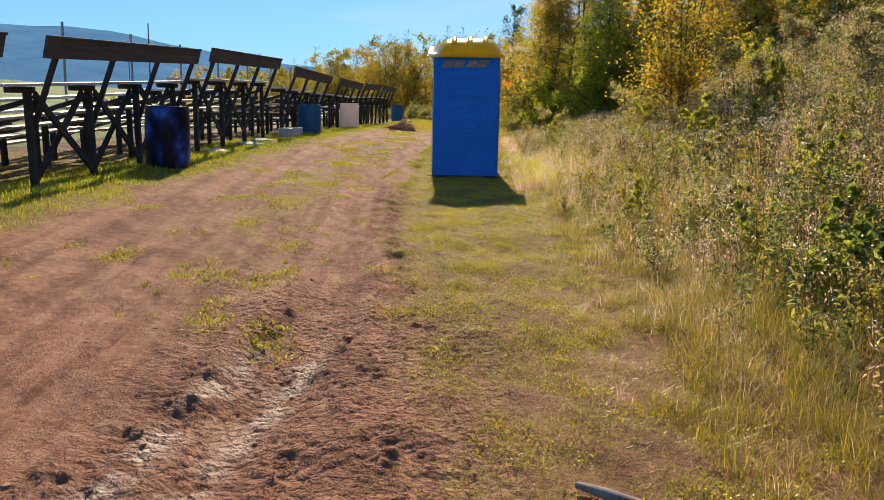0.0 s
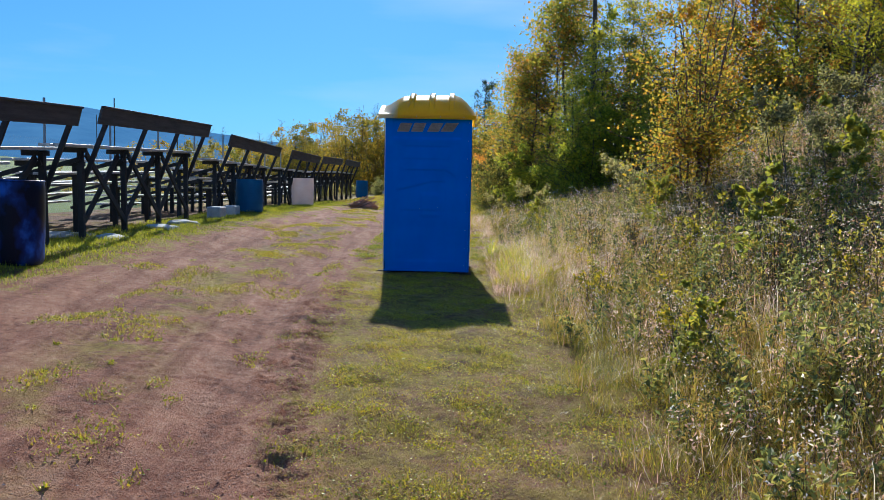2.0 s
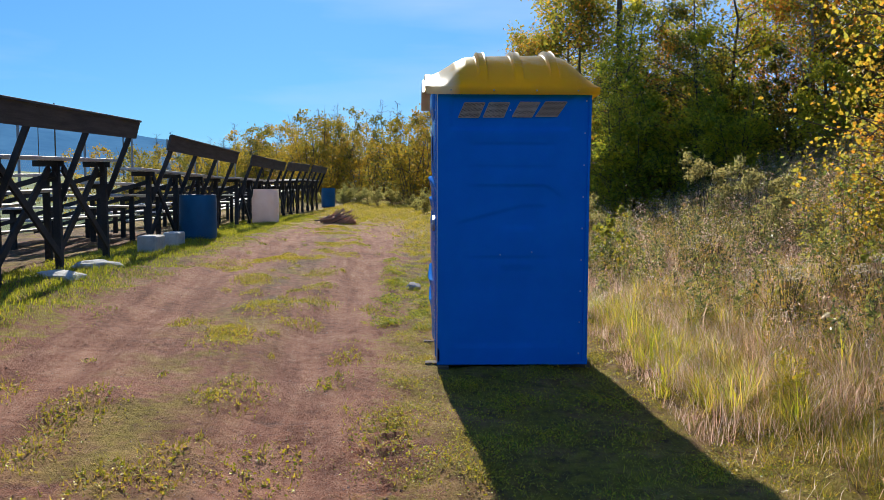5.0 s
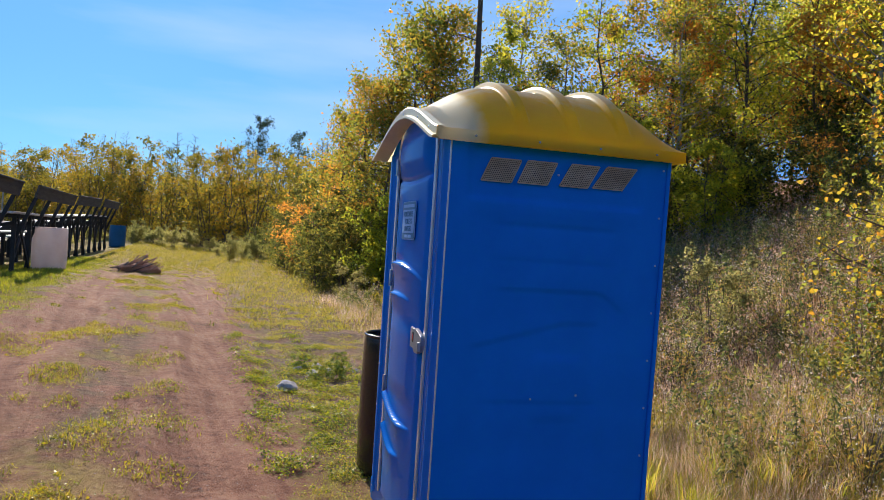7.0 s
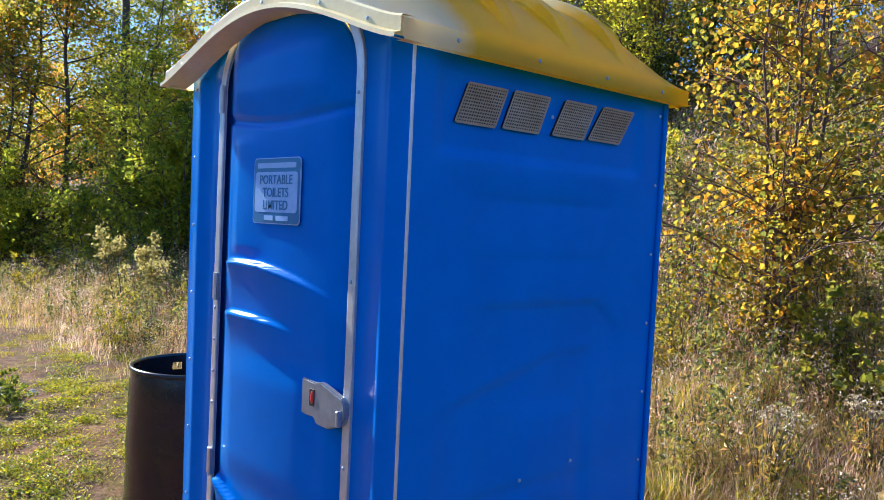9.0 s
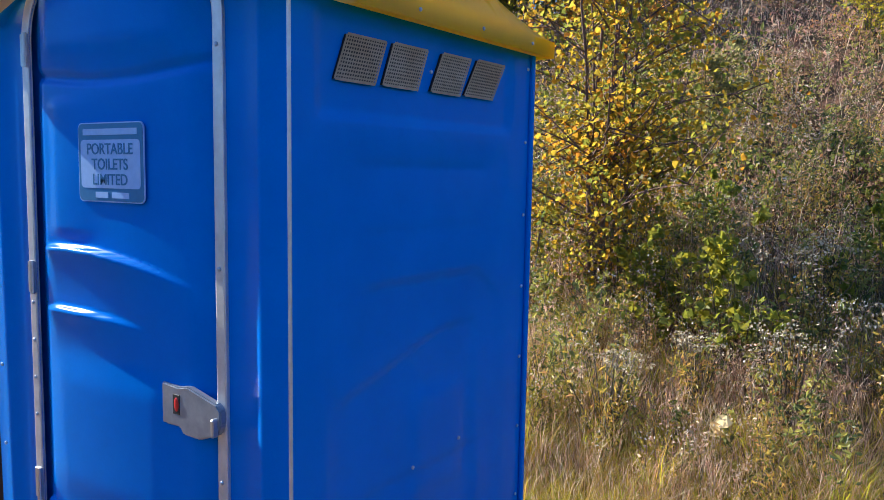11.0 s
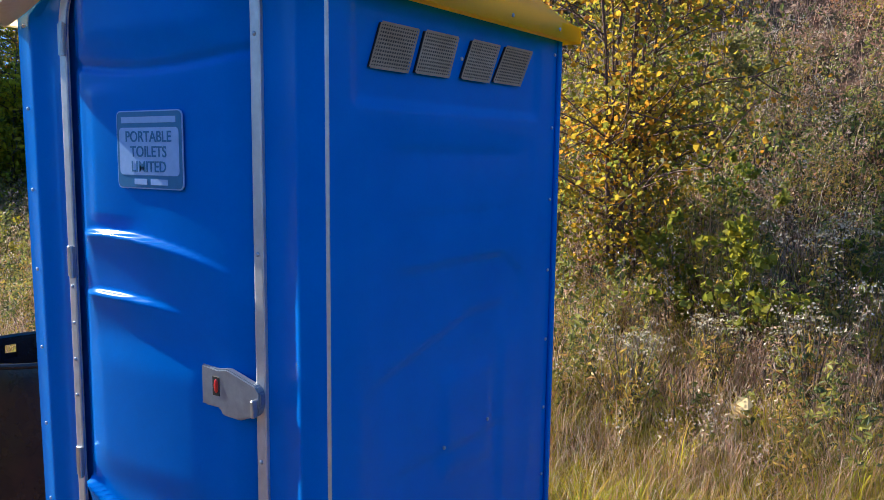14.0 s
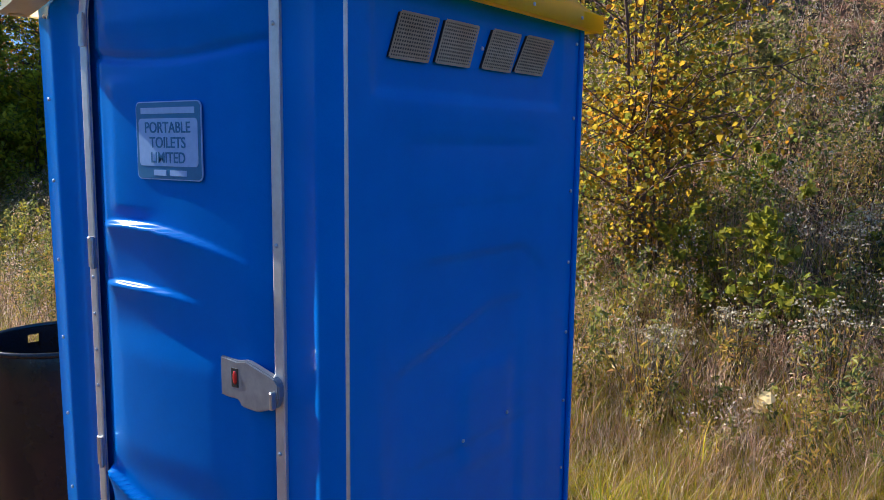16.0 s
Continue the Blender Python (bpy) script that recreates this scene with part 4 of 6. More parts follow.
def rounded_plate(bm, y0, y1, z0, z1, r, x, depth):
    pts = []
    for cy, cz, a0 in ((y1 - r, z1 - r, 0), (y0 + r, z1 - r, 90), (y0 + r, z0 + r, 180), (y1 - r, z0 + r, 270)):
        for k in range(5):
            a = radians(a0 + 22.5 * k)
            pts.append((x, cy + r * math.cos(a), cz + r * math.sin(a)))
    f = bm.faces.new([bm.verts.new(p) for p in pts])
    ex = bmesh.ops.extrude_face_region(bm, geom=[f])
    bmesh.ops.translate(bm, verts=[e for e in ex["geom"] if isinstance(e, bmesh.types.BMVert)], vec=(-depth, 0, 0))
    bmesh.ops.recalc_face_normals(bm, faces=bm.faces)
    return bm


SX = -0.0290
sign = part("sign", rounded_plate(bmesh.new(), SY0, SY1, SZ0, SZ1, 0.016, SX, 0.003), M_PALE_SIGN, toilet, "teal and white printed plate")
part("border", rounded_plate(bmesh.new(), SY0 + 0.003, SY1 - 0.003, SZ0 + 0.003, SZ1 - 0.003, 0.014, SX - 0.003, 0.001), M_TEAL_SIGN, sign)
part("field", rounded_plate(bmesh.new(), SY0 + 0.013, SY1 - 0.013, SZ0 + 0.036, SZ1 - 0.044, 0.012, SX - 0.004, 0.001), M_PALE_SIGN, sign)


def letters(words, size, y, z, x, material, parent):
    cu = bpy.data.curves.new("lettering", "FONT")
    cu.body, cu.size, cu.align_x, cu.align_y, cu.extrude, cu.offset = words, size, "CENTER", "CENTER", 0.0004, 0.0004
    tmp = new("lettering", cu)
    me = bpy.data.meshes.new_from_object(tmp.evaluated_get(bpy.context.evaluated_depsgraph_get()))
    bpy.data.objects.remove(tmp)
    me.materials.append(material)
    ob = new("lettering", me)
    ob.parent = parent
    # reads from the side of the door: letters run towards the latch
    ob.matrix_basis = Matrix(((0, 0, -1, x), (-1, 0, 0, y), (0, 1, 0, z), (0, 0, 0, 1)))
    return ob


mid = (SY0 + SY1) / 2
for words, z in (("PORTABLE", 1.686), ("TOILETS", 1.647), ("LIMITED", 1.608)):
    letters(words, 0.040, mid, z, SX - 0.006, M_TEAL_SIGN, sign)
# name and number as plain bars
for y0, y1, z0, z1 in ((SY0 + 0.024, SY1 - 0.024, SZ1 - 0.032, SZ1 - 0.016), (mid - 0.075, mid - 0.006, SZ0 + 0.011, SZ0 + 0.026), (mid + 0.010, mid + 0.062, SZ0 + 0.011, SZ0 + 0.026)):
    part("bar", box(bmesh.new(), (SX - 0.0052, y0, z0), (SX - 0.004, y1, z1)), M_PALE_SIGN, sign)

# skid under it
part("floor_pan", box(bmesh.new(), (0.0, 0.0, -0.03), (DEEP, WIDE, 0.02), 0.006), M_BLUE, toilet)
for y in (0.14, WIDE - 0.16):
    part("runner", beam((-0.09, y, -0.07), (DEEP + 0.04, y, -0.07), 0.09, 0.08), M_BARK, toilet, "weathered timber runner")
part("cross_runner", beam((0.05, -0.03, -0.055), (0.05, WIDE + 0.05, -0.055), 0.08, 0.05, (1, 0, 0)), M_BARK, toilet)

# ---------------------------------------------------------------- bleachers
# one section: its own x runs away from the track (towards the field), y along it, z from the ground at its back
LONG = 5.15
POSTS = (0.28, 1.83, 3.40, 4.95)


def bleacher(place, turn, tilt, label):
    root = thing("bleacher", place, label, "bleacher", "bleachers along the track")
    root.matrix_basis = Matrix.Translation(place) @ Matrix.Rotation(radians(turn), 4, "Z") @ Matrix.Rotation(radians(tilt), 4, "X")
    seat_z = [1.17 - 0.215 * k for k in range(5)]
    seat_x = [-0.52 - 0.72 * k for k in range(5)]
    rnd = random.Random(5)
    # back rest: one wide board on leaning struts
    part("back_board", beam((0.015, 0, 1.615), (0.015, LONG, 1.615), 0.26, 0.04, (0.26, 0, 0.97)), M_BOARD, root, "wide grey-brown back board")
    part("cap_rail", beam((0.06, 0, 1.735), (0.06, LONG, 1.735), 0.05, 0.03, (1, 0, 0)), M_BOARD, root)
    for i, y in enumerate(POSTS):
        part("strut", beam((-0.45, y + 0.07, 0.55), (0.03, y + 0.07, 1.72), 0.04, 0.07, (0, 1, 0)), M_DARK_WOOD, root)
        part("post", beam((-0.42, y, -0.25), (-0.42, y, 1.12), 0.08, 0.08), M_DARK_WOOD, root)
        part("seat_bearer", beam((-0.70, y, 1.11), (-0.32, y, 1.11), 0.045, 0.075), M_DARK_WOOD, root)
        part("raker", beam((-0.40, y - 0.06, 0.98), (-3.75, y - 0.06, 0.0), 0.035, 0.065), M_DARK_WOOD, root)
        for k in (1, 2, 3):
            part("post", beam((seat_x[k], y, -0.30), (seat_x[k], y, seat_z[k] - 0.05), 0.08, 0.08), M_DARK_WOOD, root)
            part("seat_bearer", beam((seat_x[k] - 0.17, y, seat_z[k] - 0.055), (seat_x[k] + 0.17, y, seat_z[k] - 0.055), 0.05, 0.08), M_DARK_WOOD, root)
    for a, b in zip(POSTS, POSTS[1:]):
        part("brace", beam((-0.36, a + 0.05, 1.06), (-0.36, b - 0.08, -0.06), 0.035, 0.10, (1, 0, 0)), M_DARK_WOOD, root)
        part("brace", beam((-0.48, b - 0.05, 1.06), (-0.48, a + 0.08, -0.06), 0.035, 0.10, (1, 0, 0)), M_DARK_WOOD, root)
    for k in range(5):
        off = rnd.uniform(-0.06, 0.06)
        part("seat_plank", beam((seat_x[k] - 0.08, off - (0.45 if k == 0 else 0.15), seat_z[k]), (seat_x[k] - 0.08, LONG + off, seat_z[k]), 0.17, 0.04, (1, 0, 0)), M_GREY_WOOD, root)
        part("seat_plank", beam((seat_x[k] + 0.11, off - (0.40 if k == 0 else 0.1), seat_z[k] + 0.004), (seat_x[k] + 0.11, LONG + off + 0.1, seat_z[k] + 0.004), 0.17, 0.04, (1, 0, 0)), M_GREY_WOOD, root)
        if k:
            part("foot_plank", beam((seat_x[k] + 0.36, 0, seat_z[k] - 0.20), (seat_x[k] + 0.36, LONG, seat_z[k] - 0.20), 0.24, 0.04, (1, 0, 0)), M_GREY_WOOD, root)
    return root


first = bleacher((-4.42, 8.45, 0.41), 0, 2.5, "weathered grey plank bleacher with dark timber frame and back board")
for x, y, z, turn, tilt in ((-4.42, 2.45, 0.14, 0, 2.5), (-4.42, 14.22, 0.71, 0, 1.4), (-4.42, 20.85, 0.74, 0, -0.5), (-4.42, 27.6, 0.71, 0, -0.2), (-4.42, 33.4, 0.73, 0, 0.9), (-4.42, 39.6, 0.84, 0, 0.3)):
    copy_thing(first, Matrix.Translation((x, y, z)) @ Matrix.Rotation(radians(turn), 4, "Z") @ Matrix.Rotation(radians(tilt), 4, "X"))


# ---------------------------------------------------------------- drums
HOLE = 85


def drum(place, r, h, material, label, lid=True, turn=0.0, lean=0.0, hole=False):
    root = thing("drum", place, label, "drum")
    root.matrix_basis = Matrix.Translation(place) @ Matrix.Rotation(radians(lean), 4, "Y") @ Matrix.Rotation(radians(turn), 4, "Z")
    prof = [(0.0, 0.0), (r * 0.93, 0.0), (r * 0.985, 0.03)]
    for k in range(1, 14):
        z = h * k / 14
        bulge = 0.012 * (math.exp(-((z - h * 0.34) / 0.02) ** 2) + math.exp(-((z - h * 0.67) / 0.02) ** 2))
        prof.append((r * (1 + 0.02 * math.sin(math.pi * k / 14)) + bulge, z))
    prof += [(r * 0.985, h - 0.02), (r * 0.97, h)]
    if lid:
        prof += [(r * 0.93, h), (r * 0.92, h - 0.02), (0.0, h - 0.02)]
    else:
        prof += [(r * 0.945, h), (r * 0.94, h - 0.03), (r * 0.95, h - 0.085), (r * 0.95, 0.03), (0, 0.03)]
    bm = lathe(prof, 36)
    if hole:
        bm.faces.ensure_lookup_table()
        gone = [f for f in bm.faces if abs(math.atan2(f.calc_center_median().y, f.calc_center_median().x) - radians(HOLE)) < 0.088 and h - 0.075 < f.calc_center_median().z < h - 0.03 and f.calc_center_median().xy.length > r * 0.8]
        bmesh.ops.delete(bm, geom=gone, context="FACES")
    bmesh.ops.remove_doubles(bm, verts=bm.verts, dist=0.0001)
    body = part("body", bm, material, root, smooth=True)
    body.modifiers.new("edges", "EDGE_SPLIT").split_angle = radians(45)
    v, f = tube([(r * 0.975 * math.cos(a), r * 0.975 * math.sin(a), h) for a in np.linspace(0, 2 * math.pi, 40)], [0.011] * 40, 6)
    rim = new("rim", mesh_of("rim", v, f, material, True))
    rim.parent = root
    return root


def at(x, y, dz=0.0):
    return (x, y, float(height(x, y)) + dz)


drum(at(-4.22, 11.45, 0.0), 0.33, 0.94, M_NAVY_DRUM, "dark stained blue plastic drum standing in the verge grass", turn=40, lean=1.5)
drum(at(-4.38, 22.5, 0.02), 0.33, 0.80, M_TEAL_DRUM, "teal blue plastic drum beside the bleachers", turn=100)
drum(at(-4.45, 29.7, 0.0), 0.36, 0.94, M_WHITE_DRUM, "scuffed white plastic drum beside the bleachers", turn=20)
drum(at(-4.72, 48.5, 0.0), 0.34, 0.95, M_TEAL_DRUM, "teal blue plastic drum at the last bleacher", turn=200)
drum((0.11, 15.10, float(height(0.11, 15.1)) - 0.01), 0.29, 0.93, M_BLACK_DRUM, "open black rusty drum beside the portable toilet", lid=False, hole=True)


# ---------------------------------------------------------------- stones, blocks, timber
def rock(place, size, seed, name="stone", label="pale grey stone half sunk in the grass", material=None, flat=0.6):
    bm = bmesh.new()
    bmesh.ops.create_icosphere(bm, subdivisions=3, radius=1.0)
    r = random.Random(seed)
    o = Vector((r.uniform(0, 50), r.uniform(0, 50), r.uniform(0, 50)))
    for v in bm.verts:
        d = 1 + 0.35 * noise.noise(v.co * 1.2 + o) + 0.12 * noise.noise(v.co * 3.5 + o)
        v.co = Vector((v.co.x * size[0], v.co.y * size[1], v.co.z * size[2] * flat)) * d
    ob = part(name, bm, material or M_STONE, None)
    ob.matrix_basis = Matrix.Translation(place) @ Matrix.Rotation(r.uniform(0, 6), 4, "Z")
    return tagged(ob, label, "stone", "stones by the track")


rock(at(-0.37, 17.7, 0.02), (0.14, 0.10, 0.11), 1, "stone", "grey field stone half sunk in the grass", M_STONE)
for k, (dx, dy, s) in enumerate(((0.0, 0.0, 0.09), (0.2, 0.15, 0.07), (-0.15, 0.25, 0.06), (0.34, 0.3, 0.08), (0.1, 0.45, 0.06), (0.5, 0.2, 0.05))):
    rock(at(0.0 + dx, 18.6 + dy, 0.01), (s, s * 0.8, s * 0.8), 10 + k, "stone", "grey field stone half sunk in the grass", M_STONE)
for k, (x, y, sx, sy, sz) in enumerate(((-4.55, 14.9, 0.22, 0.5, 0.16), (-4.5, 16.9, 0.2, 0.42, 0.15), (-5.6, 15.2, 0.4, 0.6, 0.14), (-4.5, 17.9, 0.2, 0.3, 0.16))):
    rock(at(x, y, 0.0), (sx, sy, sz), 30 + k, "boulder", "flat pale boulder beneath the bleachers", M_CONCRETE)


def tub(place, size, label):
    bm = bmesh.new()
    w, l, h = size
    box(bm, (-w / 2, -l / 2, 0), (w / 2, l / 2, h), 0.02)
    ob = part("concrete_block", bm, M_CONCRETE)
    ob.matrix_basis = Matrix.Translation(place)
    return tagged(ob, label, "block", "pale blocks by the bleachers")


tub(at(-4.5, 20.15), (0.30, 0.45, 0.26), "pale concrete block in the grass by the bleachers")
tub(at(-4.45, 21.2), (0.26, 0.40, 0.24), "pale concrete block in the grass by the bleachers")

v, f = tube([(1.17, 1.88, 0.0), (1.27, 1.79, 0.01), (1.42, 1.68, 0.008), (1.58, 1.56, 0.0)], [0.014, 0.024, 0.025, 0.016], 9)
v[:, 2] += float(height(1.3, 1.85)) + 0.015
log = new("driftwood_log", mesh_of("driftwood_log", v, f, mottled("grey_driftwood", (0.07, 0.06, 0.055), (0.26, 0.235, 0.21), 8, 0.9, relief=0.6, depth=0.006), True))
tagged(log, "short grey weathered log lying in the grass", "log")

# heap of red earth and sticks farther up the track
M_EARTH = mottled("red_earth", (0.42, 0.21, 0.14), (0.64, 0.38, 0.27), 6, 0.95, relief=0.8, depth=0.03)
heap = rock(at(-2.75, 32.4, 0.02), (0.40, 0.5, 0.36), 60, "earth_heap", "low heap of red earth beside the track", M_EARTH)
srnd = random.Random(8)
for k in range(34):
    x, y, a, l = -2.78 + srnd.gauss(0, 0.22), 32.0 + srnd.gauss(0, 0.22), srnd.uniform(-0.7, 1.0), srnd.uniform(0.14, 0.34)
    z, rise = float(height(x, y)) + 0.05 + 0.30 * max(0.0, 1 - abs(x + 2.7) / 0.55) * srnd.random(), srnd.uniform(-0.04, 0.20)
    st = part("stick", beam((x - l * math.cos(a), y - l * math.sin(a), z - rise), (x + l * math.cos(a), y + l * math.sin(a), z + rise), srnd.uniform(0.025, 0.05), 0.03), M_EARTH if k % 3 else M_FIELDSTONE)
    tagged(st, "broken stick lying on the heap of earth", "stick", "sticks on the heap")

# ---------------------------------------------------------------- fence, poles
fence = thing("chain_link_fence", (-10.0, 0, 0), "tall chain link fence behind the bleachers", "fence")
for k in range(15):
    y = -4.5 + 4.0 * k
    v, f = tube([(0, y, float(height(-10, y)) - 0.2), (0, y, float(height(-10, y)) + 3.0)], [0.035, 0.035], 8)
    o = new("fence_post", mesh_of("fence_post", v, f, M_WIRE, True))
    o.parent = fence
w = []
for k in range(int(56 / 0.11)):
    y0 = -4.5 + 0.11 * k
    z0 = float(height(-10, y0))
    for d in (1, -1):
        w.append(((0, y0, z0), (0, y0 + d * 2.0, z0 + 2.0)))
w = np.array(w)
off = np.array([0, 0.0022, -0.0022])
verts = np.stack([w[:, 0] - off, w[:, 1] - off, w[:, 1] + off, w[:, 0] + off], 1).reshape(-1, 3)
o = new("wire_mesh", mesh_of("wire_mesh", verts, np.arange(len(verts)).reshape(-1, 4), M_WIRE))
o.parent = fence
o["kind"] = "stuff"
for x, y, h in ((-62, 150, 17), (-110, 250, 22), (-54, 160, 12)):
    v, f = tube([(0, 0, -3), (0, 0, h)], [0.16, 0.11], 8)
    pole = new("utility_pole", mesh_of("utility_pole", v, f, M_BARK, True))
    pole.matrix_basis = Matrix.Translation((x, y, float(height(x, y))))
    tagged(pole, "tall thin wooden pole far across the field", "pole", "poles across the field")

# ---------------------------------------------------------------- plants
GOLD = [(0.045, 0.068, 0.020), (0.105, 0.110, 0.018), (0.175, 0.135, 0.016), (0.235, 0.145, 0.014), (0.26, 0.105, 0.014)]
BROWN = [(0.05, 0.068, 0.014), (0.11, 0.118, 0.016), (0.18, 0.145, 0.018), (0.28, 0.12, 0.016)]
GREEN = [(0.065, 0.088, 0.014), (0.14, 0.16, 0.016), (0.23, 0.22, 0.018), (0.32, 0.255, 0.02)]
OLIVE = [(0.06, 0.078, 0.014), (0.145, 0.145, 0.018), (0.25, 0.21, 0.022), (0.34, 0.245, 0.022)]
RUST = [(0.10, 0.07, 0.016), (0.30, 0.13, 0.018), (0.44, 0.14, 0.022), (0.40, 0.23, 0.03)]
M_BROWN = leafy("brown_leaves", BROWN)
M_GOLD, M_GREEN, M_OLIVE, M_RUST = leafy("gold_leaves", GOLD), leafy("green_leaves", GREEN), leafy("olive_leaves", OLIVE), leafy("rust_leaves", RUST)
DUSK = [(0.025, 0.034, 0.010), (0.065, 0.070, 0.014), (0.120, 0.105, 0.018), (0.20, 0.13, 0.022)]
M_DUSK = leafy("dark_olive_leaves", DUSK)
M_FAR = leafy("far_yellow_leaves", [(0.060, 0.062, 0.012), (0.120, 0.100, 0.013), (0.175, 0.122, 0.012), (0.21, 0.118, 0.012)], 0.7, vary=0.45)
M_CONIFER = leafy("dark_needles", [(0.02, 0.035, 0.014), (0.045, 0.06, 0.022)], 0.3)
M_LAWN = leafy("short_grass", [(0.070, 0.070, 0.010), (0.165, 0.142, 0.010), (0.26, 0.21, 0.012), (0.29, 0.20, 0.03)], 0.5, vary=0.0)
M_STRAW = leafy("dry_grass", [(0.095, 0.080, 0.012), (0.19, 0.145, 0.020), (0.26, 0.185, 0.038), (0.23, 0.135, 0.05)], 0.48, vary=0.0)
M_HERB = leafy("green_weed_leaves", [(0.035, 0.046, 0.018), (0.080, 0.092, 0.028), (0.150, 0.148, 0.038), (0.23, 0.20, 0.045)], 0.5, vary=0.0)
M_WISP = leafy("pinkish_dry_stems", [(0.19, 0.115, 0.080), (0.34, 0.21, 0.15), (0.42, 0.31, 0.23)], 0.65, vary=0.0)
M_WEED = leafy("weed_leaves", [(0.04, 0.050, 0.014), (0.11, 0.10, 0.020), (0.22, 0.165, 0.030), (0.30, 0.20, 0.04), (0.24, 0.125, 0.05)], 0.5, vary=0.0)
M_FLUFF = leafy("pale_seed_heads", [(0.16, 0.12, 0.095), (0.27, 0.22, 0.18), (0.38, 0.34, 0.30)], 0.3, vary=0.0)


def unit(v):
    return v / (np.linalg.norm(v, axis=-1, keepdims=True) + 1e-9)


def leaves(centres, size, rng, flat=0.35, ratio=0.6, full=False):
    """Leaf-shaped faces at centres, turned every way; flat draws them towards the level; full ones are rounder and cupped."""
    n = len(centres)
    nrm = unit(rng.normal(size=(n, 3)) + [0, 0, flat * 2])
    d = unit(np.cross(nrm, rng.normal(size=(n, 3))))
    s = np.cross(nrm, d)
    L = (size * rng.uniform(0.6, 1.3, n))[:, None]
    bend = nrm * L * 0.12
    if full:
        half = s * L * 0.5 * ratio * rng.uniform(0.8, 1.15, n)[:, None]
        v = np.stack([centres - d * L * 0.5, centres - half * 0.85 - d * L * 0.24 + bend, centres - half * 0.9 + d * L * 0.10 + bend, centres + d * L * 0.5 - bend, centres + half * 0.9 + d * L * 0.10 + bend, centres + half * 0.85 - d * L * 0.24 + bend], 1)
        return v.reshape(-1, 3), np.arange(6 * n).reshape(-1, 6)
    v = np.stack([centres - d * L * 0.5, centres - s * L * 0.5 * ratio - d * L * 0.05 + bend, centres + d * L * 0.5, centres + s * L * 0.5 * ratio - d * L * 0.05 + bend], 1)
    return v.reshape(-1, 3), np.arange(4 * n).reshape(-1, 4)


def blades(base, h, width, lean, rng, seg=2):
    """Grass blades that bend over: base (n, 3), heights h (n)."""
    n = len(base)
    a = rng.uniform(0, 2 * np.pi, n)
    out = np.stack([np.cos(a), np.sin(a), np.zeros(n)], 1)
    side = np.stack([-np.sin(a), np.cos(a), np.zeros(n)], 1) * (width * rng.uniform(0.6, 1.4, n))[:, None] * 0.5
    ln = (lean * rng.uniform(0.2, 1.6, n) * h)[:, None]
    up = np.array([0, 0, 1.0]) * h[:, None]
    if seg == 1:
        v = np.stack([base - side, base + side, base + up + out * ln], 1)
        return v.reshape(-1, 3), np.arange(3 * n).reshape(-1, 3)
    m = base + up * 0.6 + out * ln * 0.35
    v = np.stack([base - side, base + side, m + side * 0.8, m - side * 0.8, base + up * 0.95 + out * ln], 1)
    k = np.arange(n)[:, None] * 5
    f = np.concatenate([k + [0, 1, 2], k + [0, 2, 3], k + [3, 2, 4]], 0)
    return v.reshape(-1, 3), f


def stuff(name, v, f, material, label, category):
    ob = new(name, mesh_of(name, v, f, material))
    return tagged(ob, label, category, kind="stuff")


def joined(pieces):
    vs, fs, n = [], [], 0
    for v, f in pieces:
        vs.append(v)
        fs.append(f + n)
        n += len(v)
    return np.concatenate(vs), np.concatenate(fs)


